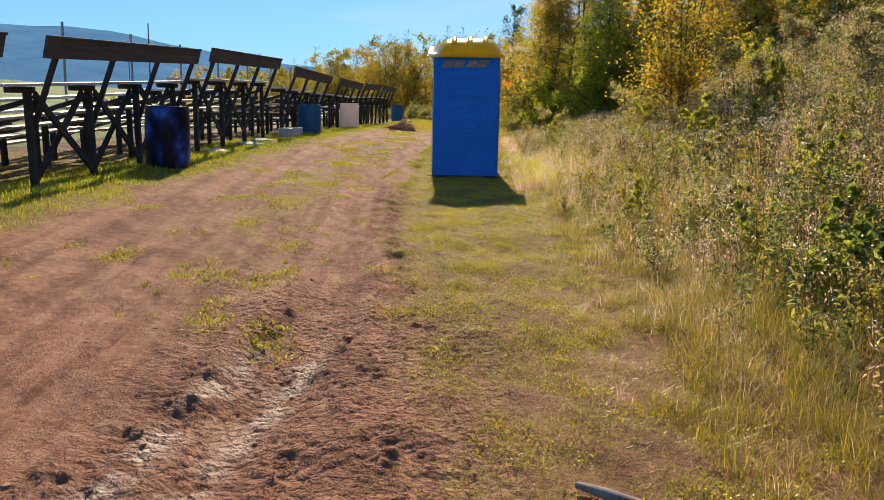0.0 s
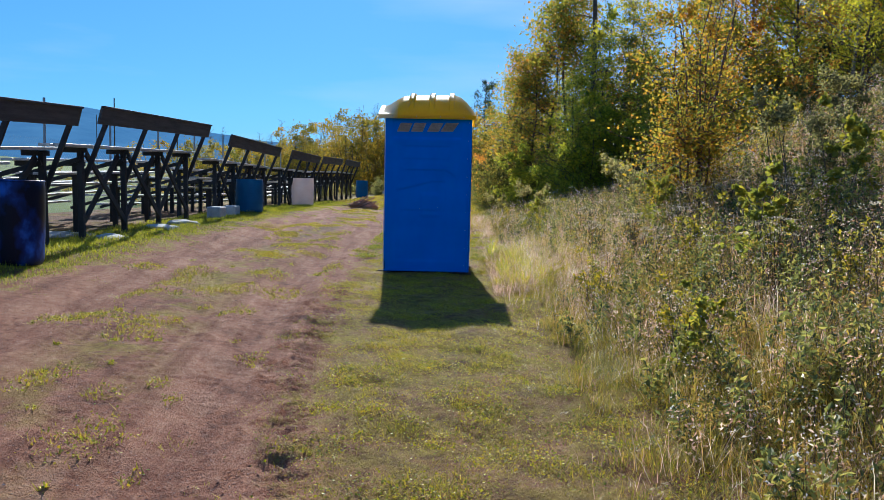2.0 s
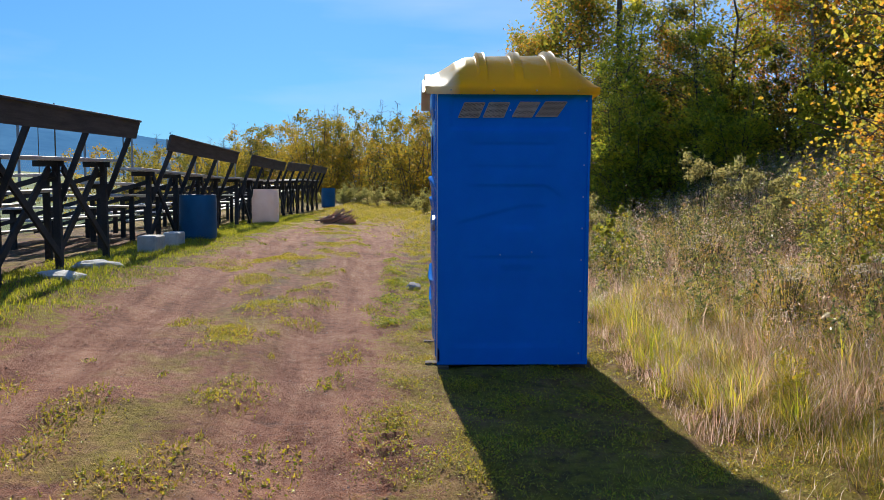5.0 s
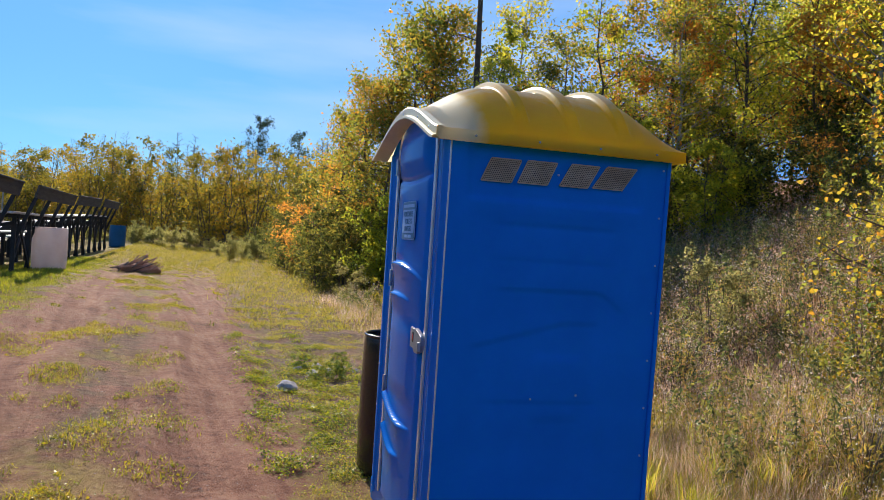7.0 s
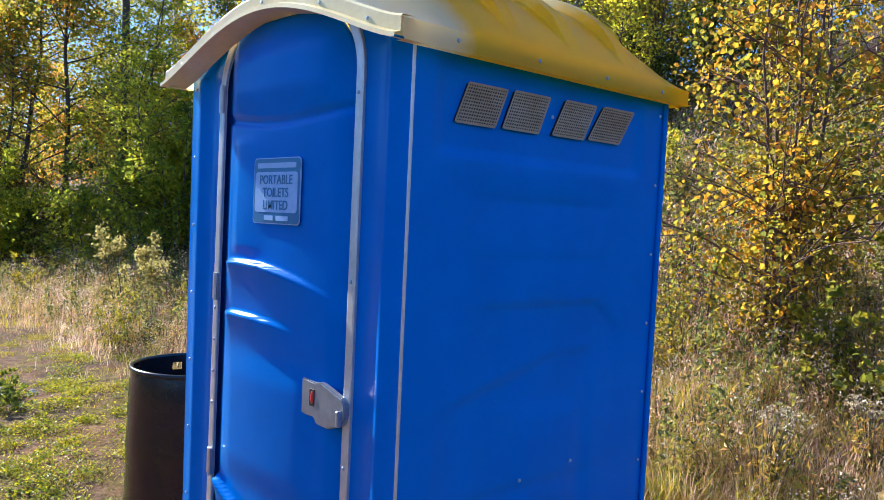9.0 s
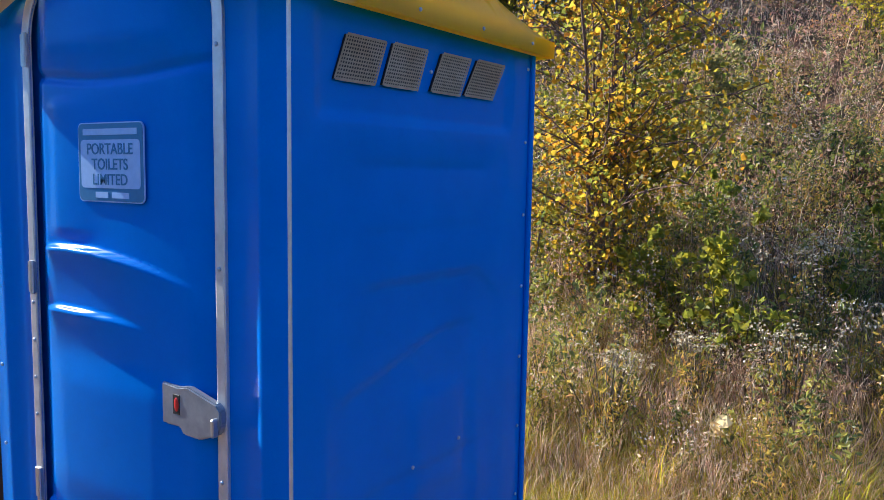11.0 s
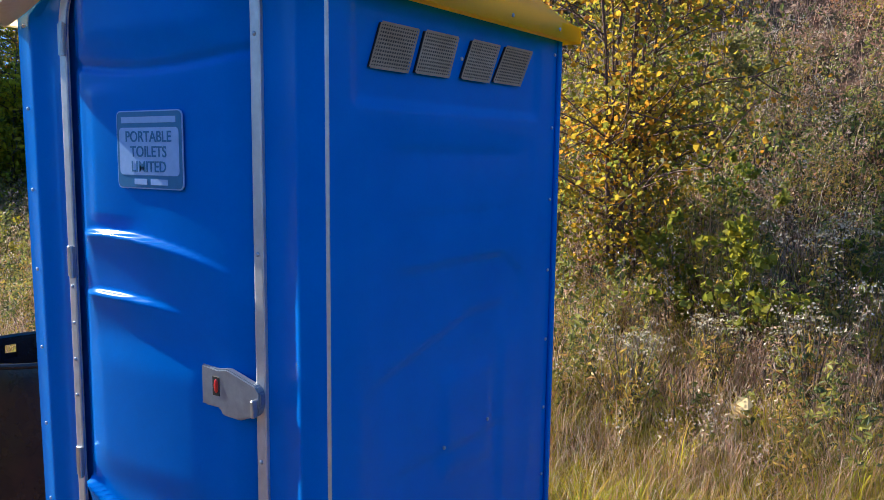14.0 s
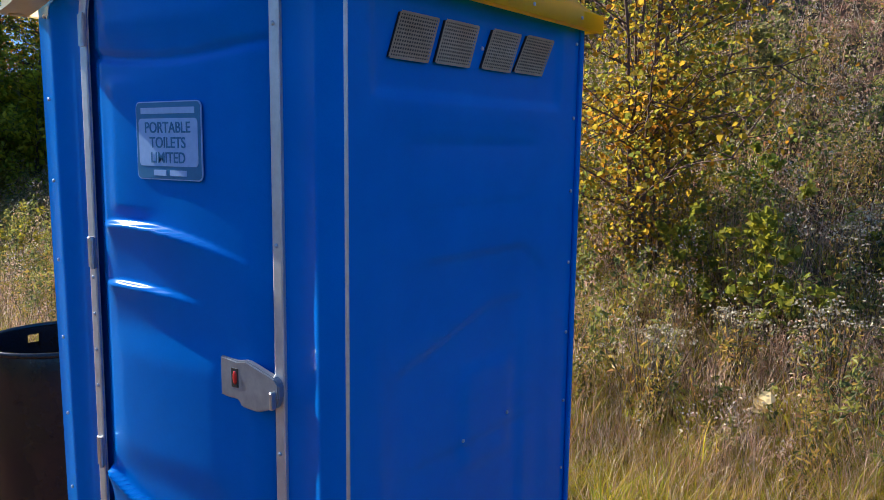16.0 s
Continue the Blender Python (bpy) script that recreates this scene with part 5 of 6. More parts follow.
def tree_meshes(name, seed, tall, bark, leaf, stems=1, spread=0.28, low=0.25, limbs=16, per_limb=150, size=0.07, thick=0.05, sub=4, droop=0.1, twigs=4, sides=5, fan=(0.10, 0.28), full=False):
    """Trunk and crown meshes of one tree: tapered stems, limbs, twigs and leaves in clumps about the twigs."""
    rng = np.random.default_rng(seed)
    wood, spots = [], []
    for s in range(stems):
        a = rng.uniform(0, 2 * np.pi)
        H = tall * (1 if s == 0 else rng.uniform(0.65, 0.95))
        tilt = 0.03 if stems == 1 else rng.uniform(*fan)
        t = np.linspace(0, 1, 9)
        wob = np.cumsum(rng.normal(0, 0.018 * H, (9, 2)), 0) * t[:, None]
        foot = np.array([np.cos(a), np.sin(a)]) * (0.0 if stems == 1 else rng.uniform(0.03, 0.16))
        stem = np.stack([foot[0] + np.cos(a) * tilt * H * t ** 1.3 + wob[:, 0], foot[1] + np.sin(a) * tilt * H * t ** 1.3 + wob[:, 1], H * t - 0.12 * (t == 0)], 1)
        r0 = thick * (1 if stems == 1 else 0.6)
        wood.append(tube(stem, r0 * (1 - 0.88 * t), 7))
        for k in range(max(3, limbs // stems)):
            u = low + (1 - low) * rng.uniform(0, 1) ** (0.85 if stems == 1 else 1.5)
            p = np.array([np.interp(u, t, stem[:, j]) for j in range(3)])
            az = rng.uniform(0, 2 * np.pi)
            ln = H * spread * (1.15 - u) ** 0.7 * rng.uniform(0.5, 1.2) + 0.1 * H * spread
            up = rng.uniform(0.25, 0.95)
            d = unit(np.array([np.cos(az), np.sin(az), up]))
            q = np.linspace(0, 1, 5)[:, None]
            limb = p + d * ln * q + np.array([0, 0, -droop * ln]) * q ** 2 + rng.normal(0, 0.03 * ln, (5, 3)) * q
            wood.append(tube(limb, r0 * 0.38 * (1.1 - u) * (1 - 0.8 * q[:, 0]) + 0.003 * tall / 5, sides))
            for b in range(sub):
                w0 = rng.uniform(0.3, 1.0)
                o = np.array([np.interp(w0, q[:, 0], limb[:, j]) for j in range(3)])
                e = o + unit(rng.normal(size=3) + [0, 0, 0.35] + d * 0.6) * ln * rng.uniform(0.2, 0.5)
                if twigs:
                    wood.append(tube([o, (o + e) / 2 + rng.normal(0, 0.02 * ln, 3), e], [0.006 * tall / 5, 0.004 * tall / 5, 0.002 * tall / 5], twigs))
                n = max(1, per_limb // sub)
                w = rng.uniform(0.1, 1.1, n)[:, None]
                spots.append(o + (e - o) * w + rng.normal(0, 0.10 * ln + 0.02 * tall * 0.3, (n, 3)))
    v, f = joined(wood)
    trunk = mesh_of("trunk", v, f, bark, True)
    crown = None
    if per_limb:
        c = np.concatenate(spots)
        c = c[c[:, 2] > (0.06 * tall if stems == 1 else 0.04)]
        v, f = leaves(c, size, rng, ratio=0.8 if full else 0.6, full=full)
        crown = mesh_of("crown", v, f, leaf)
    return trunk, crown


def plant(kind, meshes, x, y, turn, scale, label, category, group):
    root = thing(kind, (x, y, float(height(x, y)) - 0.03), label, category, group)
    root.matrix_basis = Matrix.Translation((x, y, float(height(x, y)) - 0.03)) @ Matrix.Rotation(turn, 4, "Z") @ Matrix.Diagonal((scale, scale, scale, 1))
    for n, me in zip(("trunk", "crown"), meshes):
        if me:
            o = new(n, me)
            o.parent = root
    return root


GOLD_CLUMP = tree_meshes("gold", 11, 4.2, M_RED_BARK, M_GOLD, stems=8, limbs=96, per_limb=92, size=0.042, spread=0.27, low=0.14, thick=0.030, fan=(0.04, 0.19), full=True)
BIRCH_A = tree_meshes("birch", 12, 7.0, M_BIRCH, M_OLIVE, limbs=44, per_limb=130, size=0.086, spread=0.26, low=0.22, thick=0.06, twigs=3, sides=4)
BIRCH_B = tree_meshes("birch", 13, 6.2, M_BARK, M_GOLD, limbs=42, per_limb=130, size=0.086, spread=0.28, low=0.18, thick=0.055, twigs=3, sides=4)
POPLAR = tree_meshes("poplar", 14, 6.5, M_BARK, M_GREEN, limbs=46, per_limb=130, size=0.086, spread=0.25, low=0.10, thick=0.06, twigs=3, sides=4)
MAPLE = tree_meshes("maple", 15, 5.0, M_BARK, M_RUST, limbs=36, per_limb=90, size=0.09, spread=0.30, low=0.25, thick=0.05, twigs=3, sides=4)
SHRUB_G = tree_meshes("shrub", 16, 2.4, M_BARK, M_GREEN, stems=7, limbs=62, per_limb=120, size=0.062, spread=0.40, low=0.05, thick=0.022, twigs=3, sides=4)
SHRUB_O = tree_meshes("shrub", 17, 2.0, M_BARK, M_OLIVE, stems=7, limbs=50, per_limb=75, size=0.062, spread=0.42, low=0.08, thick=0.022, twigs=3, sides=4)
SHRUB_D = tree_meshes("shrub", 36, 2.4, M_BARK, M_DUSK, stems=7, limbs=50, per_limb=84, size=0.068, spread=0.42, low=0.06, thick=0.025, twigs=3, sides=4)
SHRUB_R = tree_meshes("shrub", 37, 2.2, M_BARK, M_RUST, stems=6, limbs=40, per_limb=70, size=0.068, spread=0.40, low=0.10, thick=0.022, twigs=3, sides=4)
FAR_A = tree_meshes("far", 18, 7.0, M_BARK, M_FAR, stems=3, limbs=36, twigs=0, sides=3, per_limb=50, size=0.19, spread=0.34, low=0.03, thick=0.09, sub=8)
FAR_B = tree_meshes("far", 19, 6.6, M_BARK, M_DUSK, stems=3, limbs=36, twigs=0, sides=3, per_limb=50, size=0.19, spread=0.34, low=0.03, thick=0.09, sub=8)
BARE = tree_meshes("bare", 20, 12.0, M_BARK, None, limbs=30, per_limb=0, spread=0.17, low=0.4, thick=0.12, sub=3, twigs=3, sides=3)
SAPLING = tree_meshes("sapling", 21, 1.3, M_BARK, leafy("lime_leaves", [(0.05, 0.066, 0.014), (0.11, 0.115, 0.016), (0.20, 0.165, 0.016)], 0.65), stems=4, limbs=20, per_limb=30, size=0.075, spread=0.35, low=0.15, thick=0.012, sub=3, full=True)

prng = random.Random(31)


def put(kind, meshes, spots, label, category, group):
    for x, y, s in spots:
        plant(kind, meshes, x, y, prng.uniform(0, 6.28), s * prng.uniform(0.92, 1.08), label, category, group)


put("birch_tree", GOLD_CLUMP, ((4.25, 14.45, 1.15), (11.8, 20.4, 1.2)), "many-stemmed young birch with yellow autumn leaves on the bank", "tree", "trees on the bank")
GOLD_LOW = tree_meshes("gold", 29, 2.0, M_BARK, M_GOLD, stems=8, limbs=60, per_limb=34, size=0.045, spread=0.42, low=0.05, thick=0.014, full=True)
put("birch_shoots", GOLD_LOW, ((4.1, 14.3, 0.85), (3.85, 14.9, 0.7), (4.5, 14.2, 0.5)), "low birch shoots with golden leaves at the foot of the clump", "shrub", "birch shoots on the bank")
put("birch_tree", BIRCH_A, ((7.9, 24.5, 0.85), (9.5, 21.0, 0.9), (10.5, 27, 1.0), (6.2, 29, 1.15), (13.5, 23.5, 1.0)), "slim birch with thinning green and yellow leaves", "tree", "trees on the bank")
put("birch_tree", BIRCH_B, ((6.0, 25.2, 0.85), (8.6, 28.2, 0.95), (11.6, 20.8, 0.9), (14.5, 28, 1.0), (16, 24, 1.0), (15.5, 19.5, 0.8)), "slim birch with golden autumn leaves", "tree", "trees on the bank")
put("poplar_tree", POPLAR, ((9.8, 24.6, 0.95), (12.4, 25.6, 1.0), (17, 28, 1.1)), "young poplar with green leaves", "tree", "trees on the bank")
put("birch_tree", BIRCH_A, ((4.5, 33.4, 0.85), (5.4, 30.8, 0.95), (3.5, 36.2, 0.75)), "slim birch with thinning green and yellow leaves", "tree", "trees on the bank")
put("maple_tree", MAPLE, ((4.1, 44, 0.95), (8.2, 26.6, 0.9), (13.2, 30.2, 1.1), (6.6, 38.5, 0.9), (11.2, 23.4, 0.7), (14.2, 17.4, 0.5)), "young maple with rust-red autumn leaves", "tree", "trees on the bank")
put("shrub", SHRUB_D, ((3.0, 31.0, 1.0), (3.7, 28.2, 0.95), (4.6, 25.0, 0.8), (2.8, 34.5, 0.9), (5.2, 22.6, 0.7), (2.4, 38.5, 0.8), (7.6, 19.2, 0.7), (8.8, 16.2, 0.6)), "dense dark olive shrub at the foot of the trees", "shrub", "shrubs on the bank")
put("shrub", SHRUB_O, ((6.4, 17.2, 0.6), (9.2, 13.2, 0.7), (10.5, 10.0, 0.8), (7.4, 11.6, 0.5), (12.5, 15.2, 0.8), (11.5, 6.5, 0.8), (11.8, 13.6, 0.6), (12.8, 12.4, 0.7), (10.8, 14.6, 0.45)), "olive and yellow shrub on the bank", "shrub", "shrubs on the bank")
put("shrub", SHRUB_D, ((2.3, 30.0, 1.0), (3.0, 30.6, 1.3), (2.0, 33.6, 1.0), (3.3, 28.9, 0.9), (2.3, 37.2, 1.0), (3.4, 35.6, 1.4), (2.3, 46, 1.0), (5.9, 26.6, 1.1), (7.5, 23.8, 1.0), (9.0, 21.2, 0.9), (9.2, 24.6, 1.3), (6.9, 25.6, 1.2)), "dense dark olive shrub at the foot of the trees", "shrub", "shrubs on the bank")
put("shrub", SHRUB_R, ((2.2, 38.4, 1.5), (2.5, 43.0, 1.2), (8.6, 20.6, 0.8), (10.8, 17.6, 0.7), (9.8, 15.8, 0.5), (12.6, 18.2, 0.8), (6.4, 27.8, 1.3)), "rust-red shrub among the green ones", "shrub", "shrubs on the bank")
put("shrub", SHRUB_D, ((2.0, 41.2, 1.1), (3.2, 39.0, 1.4), (3.4, 45, 1.5), (6.6, 24.6, 0.9), (8.4, 22.6, 1.0), (9.9, 19.4, 0.9), (10.2, 22.6, 1.3), (7.8, 26.6, 1.2), (11.4, 18.6, 1.0), (3.0, 50, 1.4), (1.7, 52, 1.0), (1.9, 31.6, 0.9), (2.5, 33.0, 1.2)), "dense dark olive shrub at the foot of the trees", "shrub", "shrubs on the bank")
RUSSET = tree_meshes("russet", 26, 5.6, M_BARK, M_BROWN, limbs=46, per_limb=130, size=0.086, spread=0.30, low=0.12, thick=0.06, twigs=3, sides=4)
put("shrub", SHRUB_G, ((3.7, 26.2, 1.25), (4.3, 24.8, 1.3), (5.2, 25.0, 1.5), (6.0, 23.4, 1.1), (6.6, 25.4, 1.5), (7.6, 22.6, 1.1), (2.9, 28.6, 1.1)), "tall leafy green shrub at the edge of the trees", "shrub", "shrubs on the bank")
put("poplar_tree", POPLAR, ((3.9, 25.2, 0.62), (4.7, 26.4, 0.78), (5.6, 24.6, 0.6), (5.3, 27.6, 0.95), (7.0, 26.4, 0.95), (10.4, 21.2, 0.95), (9.0, 19.4, 0.6), (11.6, 19.2, 0.8)), "young poplar with green leaves", "tree", "trees on the bank")
put("maple_tree", MAPLE, ((8.8, 25.2, 0.95), (9.9, 22.6, 0.8), (12.2, 23.8, 1.0), (5.8, 27.4, 0.9)), "young maple with rust-red autumn leaves", "tree", "trees on the bank")
put("cherry_tree", RUSSET, ((2.8, 32.6, 0.98), (3.7, 31.4, 1.25), (3.2, 30.2, 0.98), (4.3, 30.2, 1.25), (2.7, 35.4, 0.98), (9.4, 27.4, 1.2), (12.6, 21.6, 0.9)), "young tree with brown and olive autumn leaves", "tree", "trees on the bank")
YELLOWING = tree_meshes("goldenrod", 27, 1.0, M_BARK, leafy("goldenrod_leaves", [(0.06, 0.062, 0.012), (0.12, 0.11, 0.014), (0.20, 0.165, 0.014), (0.27, 0.19, 0.012)], 0.6), stems=10, limbs=34, per_limb=24, size=0.046, spread=0.30, low=0.15, thick=0.009, sub=3)
put("goldenrod", YELLOWING, ((2.45, 8.2, 0.7), (3.8, 8.4, 0.8), (2.2, 10.4, 0.7), (4.6, 8.0, 1.0), (3.3, 10.9, 0.9), (2.0, 12.2, 0.5), (2.2, 17.6, 0.7), (1.7, 20.2, 0.7), (3.0, 21.0, 0.9), (2.1, 24.6, 0.8), (2.9, 3.0, 0.6)), "yellowing goldenrod clump on the bank", "goldenrod", "goldenrod in the weeds")
put("sapling", SAPLING, ((2.34, 7.6, 0.5), (3.63, 13.3, 0.72), (3.77, 13.85, 0.65), (2.4, 18.6, 0.8), (3.6, 9.6, 0.9), (4.6, 10.6, 0.9)), "knee-high sapling with broad yellow-green leaves", "sapling", "saplings in the weeds")
BROAD = tree_meshes("broad", 22, 1.25, M_BARK, leafy("broad_green_leaves", [(0.035, 0.058, 0.012), (0.070, 0.092, 0.014), (0.13, 0.135, 0.016), (0.22, 0.185, 0.02)], 0.6), stems=5, limbs=22, per_limb=30, size=0.10, spread=0.4, low=0.1, thick=0.012, sub=3, full=True)
put("broadleaf_shrub", BROAD, ((3.1, 3.9, 0.6), (2.95, 5.4, 0.4), (3.15, 6.3, 0.42), (3.6, 5.6, 0.45), (3.5, 4.5, 0.55), (3.7, 3.3, 0.6), (4.3, 12.9, 0.4), (5.0, 12.6, 0.5), (5.2, 13.9, 0.5), (0.05, 18.35, 0.2), (0.32, 18.7, 0.22), (-0.12, 18.9, 0.18), (-0.05, 18.1, 0.16), (0.2, 18.3, 0.2), (3.9, 6.6, 0.6)), "low shrub with broad dark green leaves among the weeds", "shrub", "low shrubs in the weeds")
GREY = tree_meshes("grey", 23, 1.5, M_BARK, leafy("grey_green_leaves", [(0.06, 0.060, 0.026), (0.13, 0.118, 0.042), (0.21, 0.17, 0.060)]), stems=7, limbs=40, per_limb=80, size=0.05, spread=0.4, low=0.08, thick=0.015, twigs=3, sides=4)
put("grey_shrub", GREY, ((4.7, 11.9, 1.1), (5.6, 9.4, 1.1), (3.9, 17.0, 0.8), (2.6, 22.2, 0.8), (4.2, 19.6, 0.9), (6.4, 14.4, 0.9), (1.9, 27.2, 0.6)), "grey-green twiggy shrub on the bank", "shrub", "shrubs on the bank")
PINE = tree_meshes("pine", 24, 11.5, M_BARK, M_CONIFER, limbs=22, per_limb=130, size=0.16, spread=0.20, low=0.50, thick=0.13, droop=0.0)
put("pine_tree", PINE, ((2.8, 80, 1.0), (7.5, 84, 0.82)), "lone scraggy pine above the poplars", "tree", "")
bare_trunk = [tube([(0, 0, -0.2), (0.05, 0.02, 4.0), (0.0, 0.05, 7.5), (0.06, 0.02, 10.2)], [0.105, 0.085, 0.06, 0.02], 8)]
for z, a, l in ((5.2, 0.4, 0.5), (6.1, 2.9, 0.7), (6.9, 4.4, 0.4), (7.6, 1.3, 0.6), (8.3, 3.6, 0.5), (9.0, 5.6, 0.35)):
    bare_trunk.append(tube([(0.02, 0.03, z), (0.02 + l * 0.6 * math.cos(a), 0.03 + l * 0.6 * math.sin(a), z + 0.12), (0.02 + l * math.cos(a), 0.03 + l * math.sin(a), z + 0.1)], [0.02, 0.012, 0.005], 5))
plant("dead_tree", (mesh_of("trunk", *joined(bare_trunk), M_BARK, True),), 4.95, 28.7, 0.0, 1.0, "tall thin dead trunk among the birches", "tree", "")


def aster(x, y, tall, seed):
    r = np.random.default_rng(seed)
    root = thing("aster_clump", (x, y, float(height(x, y)) - 0.02), "clump of wild asters with flat white flower heads", "flowers", "white asters on the bank")
    ends = np.stack([r.normal(0, 0.11, 26), r.normal(0, 0.11, 26), tall * r.uniform(0.82, 1.05, 26)], 1)
    o = new("stalk", mesh_of("stalk", *joined([tube([(e[0] * 0.15, e[1] * 0.15, 0), e * [0.5, 0.5, 0.55], e], [0.004, 0.003, 0.002], 3) for e in ends]), M_BARK))
    o.parent = root
    o["kind"] = "stuff"
    c = (ends[:, None] + r.normal(0, 0.022, (26, 11, 3)) * [1.2, 1.2, 0.3]).reshape(-1, 3)
    o = new("flower_head", mesh_of("flower_head", *leaves(c, 0.016, r, 0.6, 0.9), M_WHITE))
    o.parent = root
    o["kind"] = "stuff"
    t = r.uniform(0.15, 0.85, (26, 14, 1))
    o = new("foliage", mesh_of("foliage", *leaves((ends[:, None] * t + r.normal(0, 0.03, (26, 14, 3))).reshape(-1, 3), 0.05, r, 0.2, 0.3), M_WEED))
    o.parent = root
    o["kind"] = "stuff"


M_WHITE = leafy("white_florets", [(0.13, 0.10, 0.06), (0.23, 0.195, 0.14), (0.35, 0.30, 0.22)], 0.45, vary=0.0)
for k, (x, y, h) in enumerate(((2.67, 13.74, 0.62), (3.05, 12.86, 0.62), (3.93, 12.96, 0.66), (4.2, 12.88, 0.6), (3.2, 13.4, 0.5), (3.5, 12.4, 0.6), (2.9, 11.2, 0.6), (3.4, 9.0, 0.7), (4.0, 10.4, 0.7), (5.0, 12.0, 0.7), (3.0, 16.2, 0.6), (3.6, 7.4, 0.7))):
    aster(x, y, h, 90 + k)
PALE = tree_meshes("pale", 28, 1.9, M_BARK, leafy("pale_olive_leaves", [(0.07, 0.075, 0.02), (0.14, 0.13, 0.04), (0.22, 0.185, 0.06)]), stems=7, limbs=40, per_limb=70, size=0.09, spread=0.42, low=0.08, thick=0.02, twigs=3, sides=4)
# more trees up the hill
for k in range(15):
    x, y = prng.uniform(8.5, 19), prng.uniform(20, 36)
    if y < 30 - 0.9 * (x - 8):
        y += 6
    plant(("poplar_tree", "birch_tree")[k % 2], (POPLAR, BIRCH_A, POPLAR, BIRCH_B)[k % 4], x, y, prng.uniform(0, 6.28), prng.uniform(0.75, 1.1), ("young poplar with green leaves", "slim birch with thinning green and yellow leaves")[k % 2], "tree", "trees on the bank")
# a withered pale leaf caught on a stalk
wz = float(height(2.69, 13.13))
withered = thing("withered_leaf", (2.69, 13.13, wz), "large withered cream leaf caught on a stalk in the grass", "leaf")
o = new("stalk", mesh_of("stalk", *tube([(0.03, 0.02, -0.03), (0.01, 0.0, 0.12), (0, 0, 0.28)], [0.004, 0.003, 0.002], 5), M_BARK))
o.parent = withered
lr = np.random.default_rng(77)
o = new("leaf", mesh_of("leaf", *leaves(np.array([[0, 0, 0.25], [-0.02, 0.02, 0.29], [0.01, -0.03, 0.24], [-0.01, -0.01, 0.31], [0.0, 0.035, 0.24], [-0.03, 0.0, 0.27]]), 0.078, lr, 0.0, 0.95, True), leafy("withered_cream_leaf", [(0.34, 0.24, 0.11), (0.38, 0.28, 0.14)], 0.3, vary=0.0)))
o.parent = withered
# wood at the end of the track and up the hill
for k in range(170):
    x, y = prng.uniform(-24, 10), prng.uniform(63, 88)
    plant("poplar_tree", FAR_A if prng.random() < 0.85 else FAR_B, x, y, prng.uniform(0, 6.28), float(np.interp(x, [-20, -8, 4], [0.66, 0.80, 0.88])) * prng.uniform(0.7, 1.2), "yellow poplar at the end of the track", "tree", "wood at the end of the track")
for k in range(85):
    x, y = prng.uniform(-24, 12), prng.uniform(82, 100)
    plant("bare_tree", BARE, x, y, prng.uniform(0, 6.28), float(np.interp(x, [-20, -8, 4], [0.58, 0.68, 0.72])) * prng.uniform(0.85, 1.1), "bare grey tree behind the yellow poplars", "tree", "wood at the end of the track")
for k in range(34):
    y = prng.uniform(45, 72)
    x = prng.uniform(4.5, 20) + (y - 36) * 0.03
    plant("poplar_tree", FAR_B if prng.random() < 0.5 else FAR_A, x, y, prng.uniform(0, 6.28), prng.uniform(0.6, 0.95), "tall mixed poplar on the slope", "tree", "trees on the slope")
for k in range(26):
    x, y = prng.uniform(16, 40), prng.uniform(8, 36)
    plant("poplar_tree", FAR_B if prng.random() < 0.6 else FAR_A, x, y, prng.uniform(0, 6.28), prng.uniform(0.6, 0.9), "tall mixed poplar on the slope", "tree", "trees on the slope")
for k in range(30):
    x, y = prng.uniform(-11, 3), prng.uniform(46, 54)
    if -5 < x < -0.5:
        y += 5
    plant("shrub", PALE, x, y, prng.uniform(0, 6.28), prng.uniform(0.4, 0.75), "grey-green shrub at the end of the track", "shrub", "shrubs at the end of the track")

# low mixed wood beyond the seats, across the valley
for k in range(26):
    x = prng.uniform(-80, -26)
    y = prng.uniform(105, 170) + x * 0.3
    plant("poplar_tree", FAR_B if prng.random() < 0.6 else FAR_A, x, y, prng.uniform(0, 6.28), prng.uniform(0.35, 0.6), "small mixed tree across the field", "tree", "trees across the field")

# ---------------------------------------------------------------- grass and weeds
rng = np.random.default_rng(3)


def scatter(n, x0, x1, y0, y1):
    return rng.uniform(x0, x1, n), rng.uniform(y0, y1, n)


def rooted(x, y, dz=-0.01):
    return np.stack([x, y, height(x, y) + dz], 1)


# short grass beside the track: clumps with bare earth between them
cx, cy = scatter(15000, -0.9, 2.9, 0.5, 26)
edge = road_right(cy) + 0.05 + 0.34 * wave(cx, cy, 0.7, 21) + 0.15 * wave(cx, cy, 0.22, 33)
patch = wave(cx, cy, 0.8, 22) + 0.7 * wave(cx, cy, 0.27, 26)
keep = (cx > edge) & (patch > np.interp(cy, [0, 2, 5, 12, 15, 17, 24, 30], [0.6, 0.35, 0.0, -0.1, 0.2, 0.5, 0.35, 0.0]))
cx, cy, patch = cx[keep], cy[keep], patch[keep]
n = len(cx)
ch = rng.uniform(0.25, 1.0, n) ** 1.5 * np.clip(0.5 + patch * 0.5, 0.35, 1)
m = 32
x = (cx[:, None] + rng.normal(0, 0.065, (n, m))).ravel()
y = (cy[:, None] + rng.normal(0, 0.065, (n, m))).ravel()
h = (0.010 + 0.055 * ch[:, None] * rng.uniform(0.3, 1, (n, m))).ravel()
keep = ~((x > TX - 0.02) & (x < TX + DEEP) & (y > TY) & (y < TY + WIDE))
x, y, h = x[keep], y[keep], h[keep]
